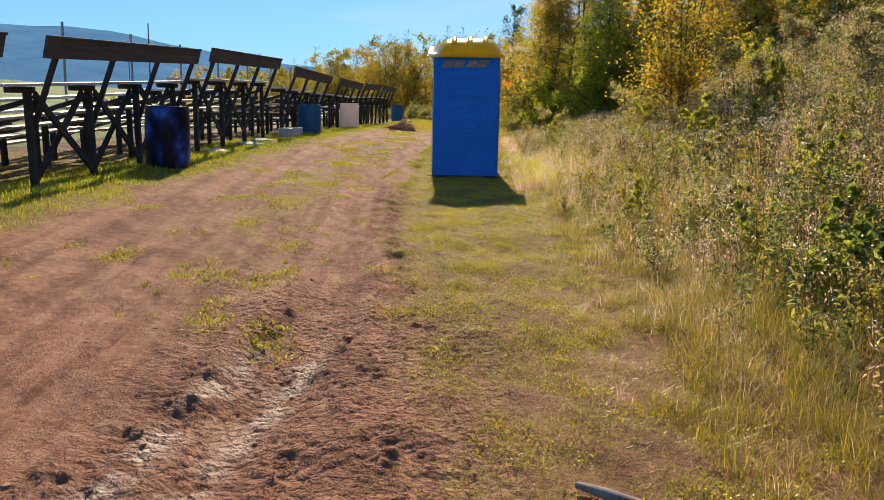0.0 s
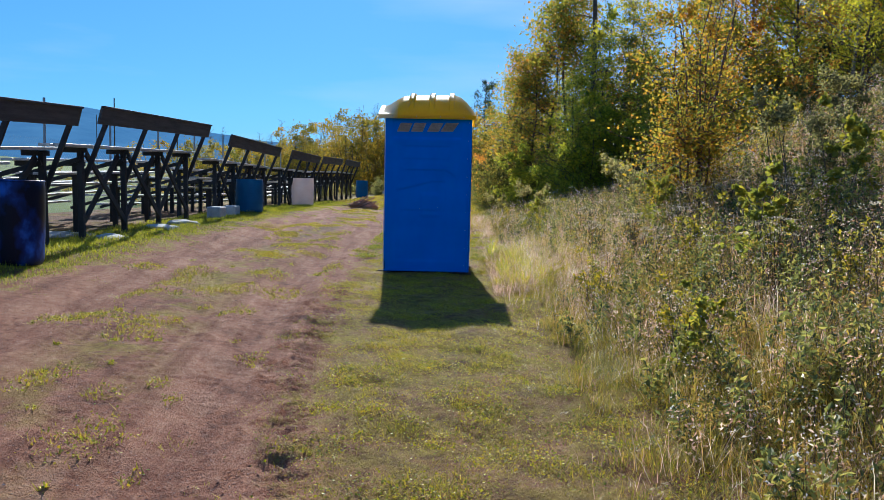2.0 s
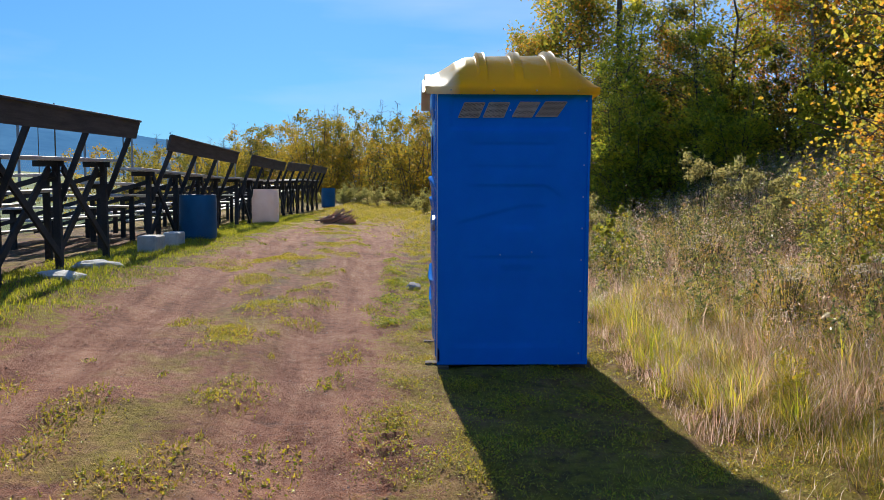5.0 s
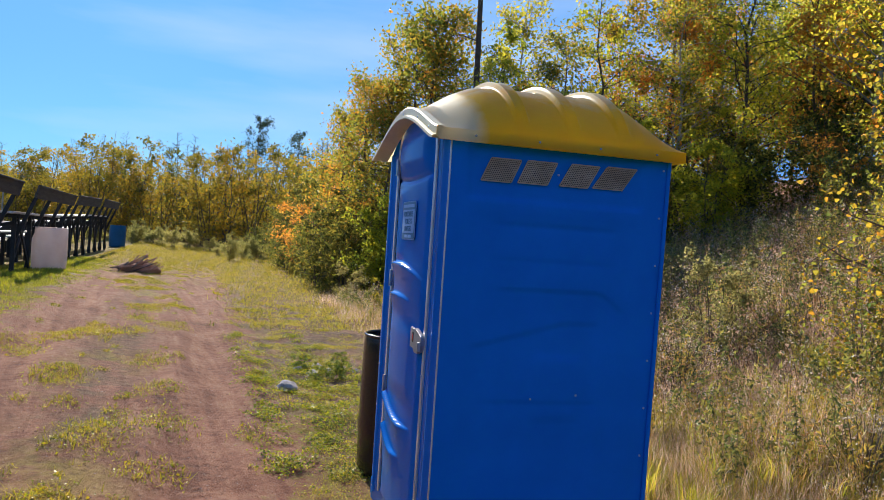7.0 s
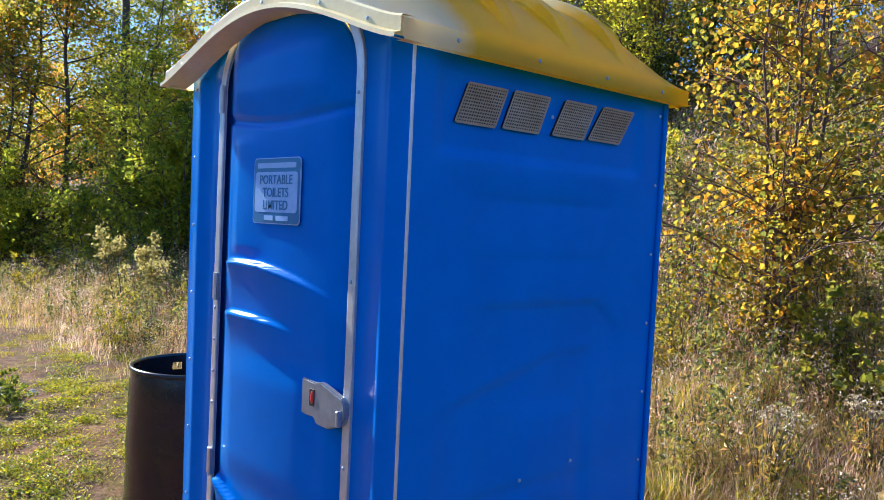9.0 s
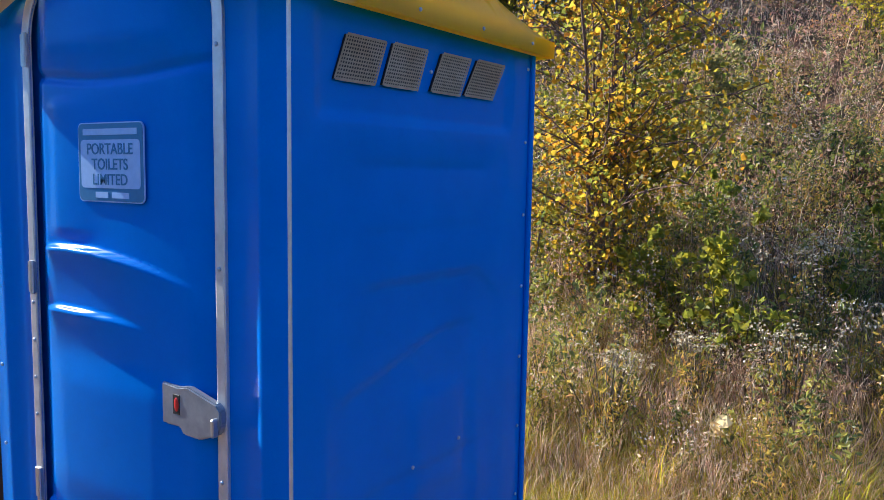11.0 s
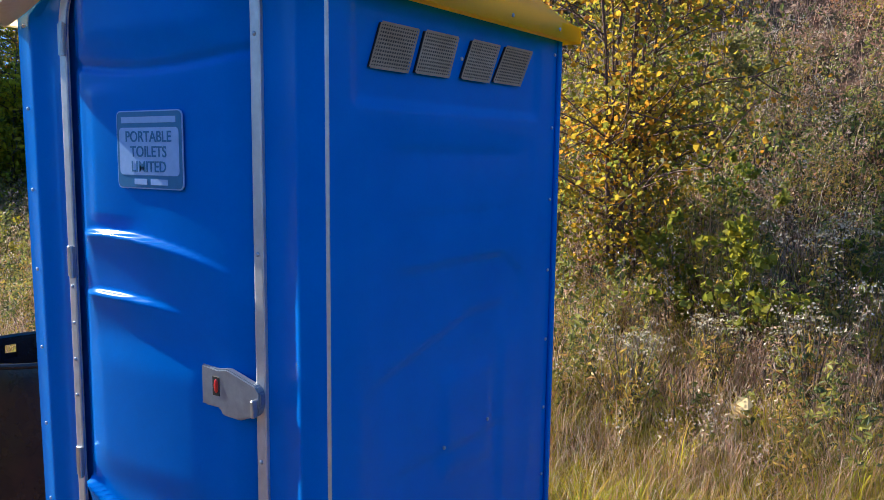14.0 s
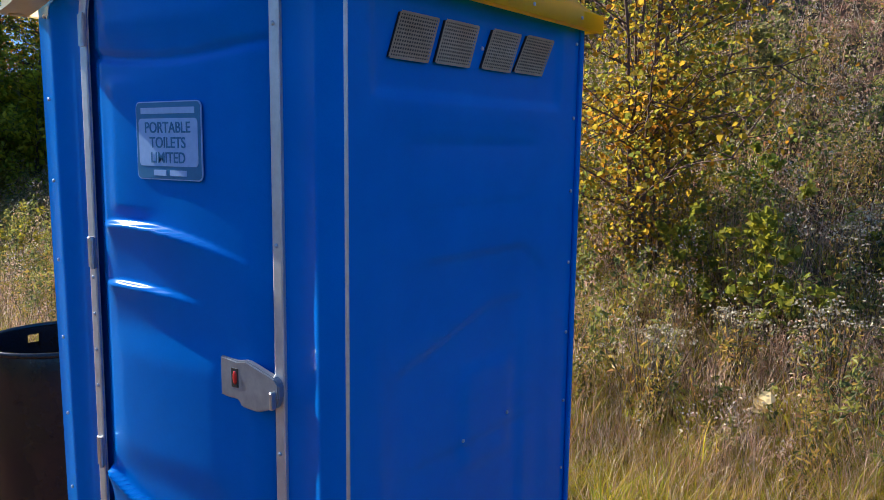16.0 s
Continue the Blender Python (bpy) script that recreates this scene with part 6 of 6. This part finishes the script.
stuff("lawn_grass", *blades(rooted(x, y), h, 0.006, 1.1, rng, 1), M_LAWN, "short yellowing grass beside the dirt track", "grass")
M_CLOVER = leafy("clover_leaves", [(0.06, 0.075, 0.008), (0.15, 0.152, 0.008), (0.25, 0.215, 0.009), (0.29, 0.20, 0.013)], 0.5, vary=0.0)
# low creeping leaves among the grass
x = (cx[:, None] + rng.normal(0, 0.07, (n, 24))).ravel()
y = (cy[:, None] + rng.normal(0, 0.07, (n, 24))).ravel()
keep = ~((x > TX - 0.02) & (x < TX + DEEP) & (y > TY) & (y < TY + WIDE)) & (np.repeat(wave(cx, cy, 0.5, 34), 24) > -0.3)
x, y = x[keep], y[keep]
stuff("clover", *leaves(rooted(x, y) + np.stack([0 * x, 0 * x, rng.uniform(0.006, 0.04, len(x))], 1), 0.015, rng, 1.0, 0.7), M_CLOVER, "low clover and yellowing weeds in the short grass", "clover")
# mats of fresh herbs on the trodden earth past the cabin
mx, my = scatter(2600, -1.0, 1.9, 15.0, 21.5)
keep = (wave(mx, my, 0.75, 51) + 0.7 * wave(mx, my, 0.26, 52) > np.interp(my, [15, 18.8, 20, 21.5], [0.15, 0.2, 0.7, 1.2])) & (mx > road_right(my) - 0.25)
mx, my = mx[keep], my[keep]
x = (mx[:, None] + rng.normal(0, 0.055, (len(mx), 60))).ravel()
y = (my[:, None] + rng.normal(0, 0.055, (len(mx), 60))).ravel()
stuff("herb_mats", *leaves(rooted(x, y) + np.stack([0 * x, 0 * x, rng.uniform(0.008, 0.055, len(x))], 1), 0.020, rng, 0.9, 0.7), leafy("herb_leaves", [(0.04, 0.060, 0.006), (0.10, 0.118, 0.006), (0.17, 0.165, 0.007), (0.22, 0.18, 0.010)], 0.6, vary=0.0), "mats of fresh yellow-green herbs on trodden earth", "herbs")
# verge along the bleachers
x, y = scatter(150000, -5.4, -2.7, 4, 36)
keep = x < -3.45 + 0.42 * wave(x, y, 1.1, 23) + 0.2 * wave(x, y, 0.35, 32) + rng.normal(0, 0.10, len(x))
x, y = x[keep], y[keep]
stuff("verge_grass", *blades(rooted(x, y), rng.uniform(0.02, 0.085, len(x)) * np.clip((-3.0 - x) * 0.9, 0.25, 1.15), 0.010, 0.7, rng, 1), leafy("verge_grass", [(0.06, 0.075, 0.010), (0.15, 0.155, 0.012), (0.27, 0.235, 0.018)], 0.5, vary=0.0), "green verge grass along the bleachers", "grass")
# tufts on the crown of the track
tx, ty = scatter(520, -3.3, -0.3, 3.5, 40)
off = tx - road_right(ty) + 1.45
keep = (np.abs(off) < 0.62) | (rng.random(len(tx)) < 0.22)
tx, ty = tx[keep], ty[keep]
tr = (0.05 + 0.38 * rng.random(len(tx)) ** 2.2) * np.clip(0.45 + ty * 0.045, 0.5, 1)
count = (tr * tr * 2800 + 12).astype(int)
who = np.repeat(np.arange(len(tx)), count)
rad = np.sqrt(rng.random(len(who))) * tr[who] * rng.uniform(0.5, 1.15, len(who))
ang = rng.uniform(0, 2 * np.pi, len(who))
x, y = tx[who] + rad * np.cos(ang) * 0.8, ty[who] + rad * np.sin(ang) * 1.5
stuff("track_grass", *blades(rooted(x, y), rng.uniform(0.012, 0.055, len(x)), 0.009, 1.0, rng, 1), M_LAWN, "low tufts of grass on the crown of the track", "grass")
pick = rng.random(len(x)) < 0.8
mx, my = x[pick], y[pick]
stuff("track_clover", *leaves(rooted(mx, my) + np.stack([0 * mx, 0 * mx, rng.uniform(0.006, 0.03, len(mx))], 1), 0.020, rng, 1.1, 0.7), M_CLOVER, "mats of low yellow-green weeds on the track", "clover")
# tall dry grass on the bank
def bank_edge(y):
    return np.interp(y, [0, 3, 7, 12, 16, 24, 40], [1.75, 1.75, 1.75, 1.5, 1.3, 1.1, 1.4])


x, y = scatter(260000, 0.5, 6.5, 0.8, 28)
into = x - bank_edge(y) - 0.35 * wave(x, y, 0.8, 25) + 0.25
tuft = wave(x, y, 0.55, 29) + 0.6 * wave(x, y, 0.2, 30)
keep = rng.random(len(x)) < np.clip((into - 0.12) * 1.3, 0, 1) * np.clip(1.25 - (x - 2.0) / 3.0, 0.18, 1) * np.clip(0.55 + tuft * 0.6, 0.12, 1)
x, y, into, tuft = x[keep], y[keep], into[keep], tuft[keep]
hh = rng.uniform(0.10, 0.46, len(x)) * np.clip(0.35 + into * 0.45, 0.25, 1) * np.clip(0.8 + tuft * 0.25, 0.5, 1.3) * np.interp(y, [1, 4, 7], [0.55, 0.7, 1.0])
pink = np.clip((y - 10.5) * 0.4, 0, 0.9) + wave(x, y, 1.3, 31) + 0.5 * rng.normal(0, 1, len(x)) > 0.2
stuff("tall_grass", *blades(rooted(x[~pink], y[~pink]), hh[~pink], 0.0032, 1.0, rng), M_STRAW, "tall dry straw-coloured grass on the bank", "grass")
stuff("dry_wisps", *blades(rooted(x[pink], y[pink]), hh[pink] * 1.05, 0.0028, 0.9, rng), M_WISP, "pinkish dry stems among the grass on the bank", "grass")


# fine feathery grass along the foot of the bank
x, y = scatter(120000, 1.5, 3.6, 1.2, 16)
into = x - bank_edge(y) - 0.3 * wave(x, y, 0.8, 25)
keep = (into > 0.02) & (rng.random(len(x)) < np.clip(1.3 - np.abs(into - 0.6) * 0.9, 0, 1) * np.clip(0.5 + 0.5 * wave(x, y, 0.45, 44), 0.15, 1))
x, y, into = x[keep], y[keep], into[keep]
M_FINE = leafy("feathery_grass", [(0.065, 0.070, 0.010), (0.145, 0.125, 0.012), (0.21, 0.16, 0.016), (0.22, 0.13, 0.03)], 0.55, vary=0.0)
stuff("feathery_grass", *blades(rooted(x, y), rng.uniform(0.08, 0.34, len(x)) * np.clip(0.4 + into * 0.6, 0.3, 1), 0.0024, 1.3, rng), M_FINE, "fine feathery yellow grass along the foot of the bank", "grass")
# dead stubble and litter between the tufts
x, y = scatter(260000, -0.9, 2.3, 0.8, 13.3)
keep = (x > road_right(y) - 0.05 + 0.3 * wave(x, y, 0.5, 45)) & (rng.random(len(x)) < np.clip(1.2 - y / 14, 0.3, 1))
x, y = x[keep], y[keep]
M_LITTER = leafy("dead_stubble", [(0.07, 0.045, 0.018), (0.15, 0.10, 0.022), (0.22, 0.16, 0.020), (0.20, 0.165, 0.016)], 0.4, vary=0.0)
stuff("stubble", *blades(rooted(x, y), rng.uniform(0.006, 0.028, len(x)), 0.0050, 1.8, rng, 1), M_LITTER, "dead stubble and litter between the tufts", "grass")


# leafy weeds of three kinds, growing in patches, some with pale seed heads
def weeds(n, seed, x0, x1, y0, y1, tall, per, want, limit):
    r = np.random.default_rng(seed)
    px, py = r.uniform(x0, x1, n), r.uniform(y0, y1, n)
    k = (px > bank_edge(py) + np.interp(py, [0, 4.0, 5.2, 9, 11, 12, 16, 18], [0.95, 0.8, 0.3, 0.25, 0.45, 1.05, 0.7, 0.3]) + 0.3 * wave(px, py, 0.9, 35)) & (wave(px, py, 1.2, want) + 0.35 * r.normal(0, 1, n) > limit)
    px, py = px[k], py[k]
    h = tall * r.uniform(0.45, 1.2, len(px)) * np.clip(0.35 + 0.4 * (px - bank_edge(py)), 0.25, 1)
    foot = rooted(px, py)
    lean = r.normal(0, 0.16, (len(px), 2)) * h[:, None]
    t = r.uniform(0.05, 1, (len(px), per))
    c = foot[:, None] + np.stack([lean[:, :1] * t, lean[:, 1:] * t, h[:, None] * t], -1)
    c = c + r.normal(0, 0.05, c.shape) * (1.3 - t[..., None])
    topp = foot + np.concatenate([lean, h[:, None]], 1)
    return c.reshape(-1, 3), foot, topp, r


def herb(name, n, seed, tall, per, size, ratio, want, limit, heads, material, label):
    c, foot, topp, r = weeds(n, seed, 1.6, 8, 1.2, 27, tall, per, want, limit)
    stuff(name, *leaves(c, size, r, 0.25, ratio), material, label, "weeds")
    stalk = joined([tube([a, (a + b) / 2 + [0.01, 0, 0], b], [0.003, 0.0022, 0.0015], 3) for a, b in zip(foot, topp)])
    stuff(name + "_stalks", *stalk, M_BARK, "thin brown stalks of the weeds", "weeds")
    pick = r.random(len(topp)) < heads
    return (topp[pick][:, None] + r.normal(0, 0.045, (pick.sum(), 18, 3)) * [1, 1, 0.6]).reshape(-1, 3)


heads = [herb("olive_weeds", 4600, 41, 0.60, 60, 0.034, 0.34, 61, -0.25, 0.4, M_WEED, "leafy goldenrod and aster stalks gone to seed"),
         herb("green_weeds", 5200, 42, 0.58, 58, 0.050, 0.42, 62, -0.05, 0.12, M_HERB, "leafy green weeds on the bank"),
         herb("faded_weeds", 3400, 43, 0.66, 46, 0.026, 0.4, 63, 0.0, 0.7, M_WISP, "faded pinkish weeds gone to seed")]
stuff("seed_heads", *leaves(np.concatenate(heads), 0.013, rng, 0.1, 0.8), M_FLUFF, "pale fluffy seed heads on the weeds", "weeds")


# scrub up the hill: low mounds of brambles, dead bracken and seedlings
M_SCRUB = leafy("hill_scrub", [(0.035, 0.045, 0.015), (0.08, 0.085, 0.025), (0.16, 0.11, 0.05), (0.20, 0.11, 0.065), (0.25, 0.18, 0.13)], 0.5, vary=0.0)


def mounds(name, n, x0, x1, m, size, low, high, label, material=None):
    mx, my = scatter(n, x0, x1, 2, 34)
    keep = rng.random(len(mx)) < np.clip(1.35 - (mx - 4) / 22, 0.3, 1)
    mx, my = mx[keep], my[keep]
    mh = rng.uniform(low, high, len(mx))
    t = rng.normal(0, 1, (len(mx), m, 3))
    t = t / np.linalg.norm(t, axis=-1, keepdims=True) * rng.uniform(0.45, 1.15, (len(mx), m, 1))
    c = rooted(mx, my)[:, None] + np.stack([t[..., 0] * 0.5, t[..., 1] * 0.5, np.abs(t[..., 2])], -1) * (mh * 1.25)[:, None, None]
    stuff(name, *leaves(c.reshape(-1, 3), size, rng, 0.2, 0.45), material or M_SCRUB, label, "scrub")


M_BRACKEN = leafy("pinkish_bracken", [(0.045, 0.035, 0.022), (0.12, 0.068, 0.046), (0.22, 0.115, 0.085), (0.28, 0.165, 0.13), (0.26, 0.12, 0.05)], 0.5, vary=0.0)
M_BRAMBLE = leafy("dark_bramble_leaves", [(0.020, 0.032, 0.012), (0.060, 0.078, 0.022), (0.12, 0.14, 0.03), (0.22, 0.20, 0.04)], 0.6, vary=0.0)


def thicket(name, spots, leaf, count, material, label, seed):
    """Dense low growth: arching canes under a skin of leaves, with gaps of shade beneath."""
    for k, (x, y, wide, tall) in enumerate(spots):
        r = np.random.default_rng(seed + k)
        root = thing(name, (x, y, float(height(x, y)) - 0.02), label, "shrub", "thickets on the bank")
        n = int(count * wide * wide)
        d = unit(r.normal(size=(n, 3)))
        d[:, 2] = np.abs(d[:, 2])
        c = d * r.uniform(0.72, 1.08, (n, 1)) * [wide, wide, tall] * (1 + 0.25 * wave(d[:, 0] * 2 + k, d[:, 1] * 2, 0.9, seed)[:, None])
        c[:, 2] += height(x + c[:, 0], y + c[:, 1]) - float(height(x, y))
        o = new("foliage", mesh_of("foliage", *leaves(c, leaf, r, 0.3, 0.75, True), material))
        o.parent = root
        o["kind"] = "stuff"
        canes = []
        for j in range(int(26 * wide)):
            a, b = r.uniform(0, 6.28), r.uniform(0.5, 1.1)
            e = np.array([np.cos(a) * wide * b, np.sin(a) * wide * b])
            canes.append(tube([(0.2 * e[0], 0.2 * e[1], -0.05), (0.55 * e[0], 0.55 * e[1], tall * r.uniform(0.8, 1.25)), (e[0], e[1], tall * r.uniform(0.2, 0.9))], [0.006, 0.005, 0.002], 4))
        o = new("cane", mesh_of("cane", *joined(canes), M_RED_BARK))
        o.parent = root
        o["kind"] = "stuff"


thicket("bramble", ((5.95, 13.75, 0.45, 0.32), (6.1, 13.05, 0.5, 0.34), (5.9, 12.5, 0.45, 0.32), (7.6, 15.6, 0.55, 0.35), (6.8, 16.6, 0.5, 0.4), (8.6, 17.8, 0.6, 0.5)), 0.055, 3000, M_BRAMBLE, "dark green bramble thicket on the bank", 300)
mounds("bracken", 1500, 5.6, 15.0, 60, 0.050, 0.15, 0.5, "pinkish dry bracken on the hillside", M_BRACKEN)
mounds("near_scrub", 900, 4.0, 9.0, 150, 0.042, 0.15, 0.6, "tangle of brambles and dead bracken on the bank")
mounds("hill_scrub", 1000, 8.0, 24.0, 70, 0.085, 0.2, 0.75, "low scrub of brambles and dead bracken on the hillside")
x, y = scatter(24000, 5, 16, 3, 28)
stuff("hill_grass", *blades(rooted(x, y), rng.uniform(0.2, 0.5, len(x)), 0.005, 0.8, rng), M_WISP, "dry pinkish grass between the scrub on the hillside", "grass")
# fine growth at the foot of the bank beside the cabin: wiry pink stems and fresh yellow-green tufts
x, y = scatter(30000, 1.25, 4.6, 11.6, 16.5)
keep = wave(x, y, 0.7, 74) + 0.5 * wave(x, y, 0.25, 75) > -0.1
x, y = x[keep], y[keep]
M_WIRY = leafy("wiry_pink_stems", [(0.19, 0.11, 0.075), (0.33, 0.20, 0.15), (0.40, 0.30, 0.24)], 0.65, vary=0.0)
stuff("wiry_stems", *blades(rooted(x, y), rng.uniform(0.12, 0.46, len(x)) * np.clip(0.4 + (x - 1.2) * 0.5, 0.35, 1), 0.0022, 0.9, rng), M_WIRY, "wiry pinkish seed stems in the long grass", "grass")
tx, ty = scatter(260, 1.3, 4.4, 11.8, 16.2)
x = (tx[:, None] + rng.normal(0, 0.03, (len(tx), 46))).ravel()
y = (ty[:, None] + rng.normal(0, 0.03, (len(tx), 46))).ravel()
h = (rng.uniform(0.14, 0.42, len(tx))[:, None] * rng.uniform(0.5, 1.1, (len(tx), 46))).ravel()
M_FRESH = leafy("fresh_grass_tufts", [(0.10, 0.115, 0.012), (0.19, 0.19, 0.014), (0.30, 0.255, 0.02), (0.30, 0.20, 0.04)], 0.65, vary=0.0)
stuff("grass_tufts", *blades(rooted(x, y), h, 0.0045, 1.1, rng), M_FRESH, "tufts of fresh yellow-green grass at the foot of the bank", "grass")


# ---------------------------------------------------------------- loose stones and clods on the track
def pebbles(n, x0, x1, y0, y1, small, large, seed, allow):
    r = np.random.default_rng(seed)
    px, py = r.uniform(x0, x1, n), r.uniform(y0, y1, n)
    k = allow(px, py) & (r.random(n) < np.clip(1.3 - (py - 2) / 26, 0.15, 1))
    px, py = px[k], py[k]
    n = len(px)
    s = small + (large - small) * r.random(n) ** 4
    base = np.array([[1, 0, 0], [0, 1, 0], [-1, 0, 0], [0, -1, 0], [0, 0, 1], [0, 0, -1], [0.7, 0.7, 0.5], [-0.6, 0.7, 0.5]], float)[:6]
    v = base[None] * r.uniform(0.6, 1.3, (n, 6, 3)) * (s[:, None, None] * [1, 1, 0.7])
    a = r.uniform(0, 6.28, n)
    ca, sa = np.cos(a)[:, None], np.sin(a)[:, None]
    v = np.stack([v[..., 0] * ca - v[..., 1] * sa, v[..., 0] * sa + v[..., 1] * ca, v[..., 2]], -1)
    v = v + rooted(px, py, 0.0)[:, None]
    f = np.array([[0, 1, 4], [1, 2, 4], [2, 3, 4], [3, 0, 4], [1, 0, 5], [2, 1, 5], [3, 2, 5], [0, 3, 5]])
    return v.reshape(-1, 3), (f[None] + 6 * np.arange(n)[:, None, None]).reshape(-1, 3)


M_PEBBLE = leafy("loose_gravel", [(0.05, 0.022, 0.015), (0.10, 0.05, 0.032), (0.15, 0.08, 0.055), (0.17, 0.12, 0.10)], 0.0, 0.9, 0.0)
stuff("gravel", *pebbles(32000, -3.9, 2.1, 0.8, 26, 0.0025, 0.010, 51, lambda x, y: x < road_right(y) + np.interp(y, [0, 5, 9], [1.5, 1.2, 0.35])), M_PEBBLE, "loose reddish gravel scattered on the track", "gravel")
M_CLOD = leafy("mud_clods", [(0.070, 0.029, 0.018), (0.115, 0.048, 0.029), (0.16, 0.076, 0.048)], 0.0, 0.95, 0.0)
bm = bmesh.new()
bmesh.ops.create_icosphere(bm, subdivisions=1, radius=1.0)
ball = np.array([v.co for v in bm.verts])
ballf = np.array([[v.index for v in f.verts] for f in bm.faces])
bm.free()
kx, ky = scatter(700, -1.3, 1.2, 0.9, 5.8)
keep = np.abs(kx + 0.1 + 0.06 * ky) < 0.9 + 0.3 * wave(kx, ky, 0.8, 53)
kx, ky = kx[keep], ky[keep]
ks = 0.005 + 0.016 * rng.random(len(kx)) ** 3
cv = ball[None] * rng.uniform(0.5, 1.35, (len(kx), len(ball), 1)) * (ks[:, None, None] * rng.uniform(0.7, 1.4, (len(kx), 1, 3)) * [1, 1, 0.6]) + rooted(kx, ky, -0.002)[:, None]
clods = stuff("clods", cv.reshape(-1, 3), (ballf[None] + len(ball) * np.arange(len(kx))[:, None, None]).reshape(-1, 3), M_CLOD, "clods of churned red mud", "mud")
# grass farther up beside the track
x, y = scatter(120000, -4.4, 5, 22, 60)
rag = 0.4 * wave(x, y, 1.1, 36) + 0.2 * wave(x, y, 0.4, 37) + rng.normal(0, 0.1, len(x))
keep = (x > road_right(y) + 0.1 + rag) | (y + 9 * rag > 36)
keep &= wave(x, y, 0.9, 38) + 0.6 * wave(x, y, 0.33, 39) > -0.45
x, y = x[keep], y[keep]
stuff("far_grass", *blades(rooted(x, y), rng.uniform(0.03, 0.11, len(x)), 0.013, 0.9, rng, 1), M_LAWN, "yellow-green grass farther up the track", "grass")
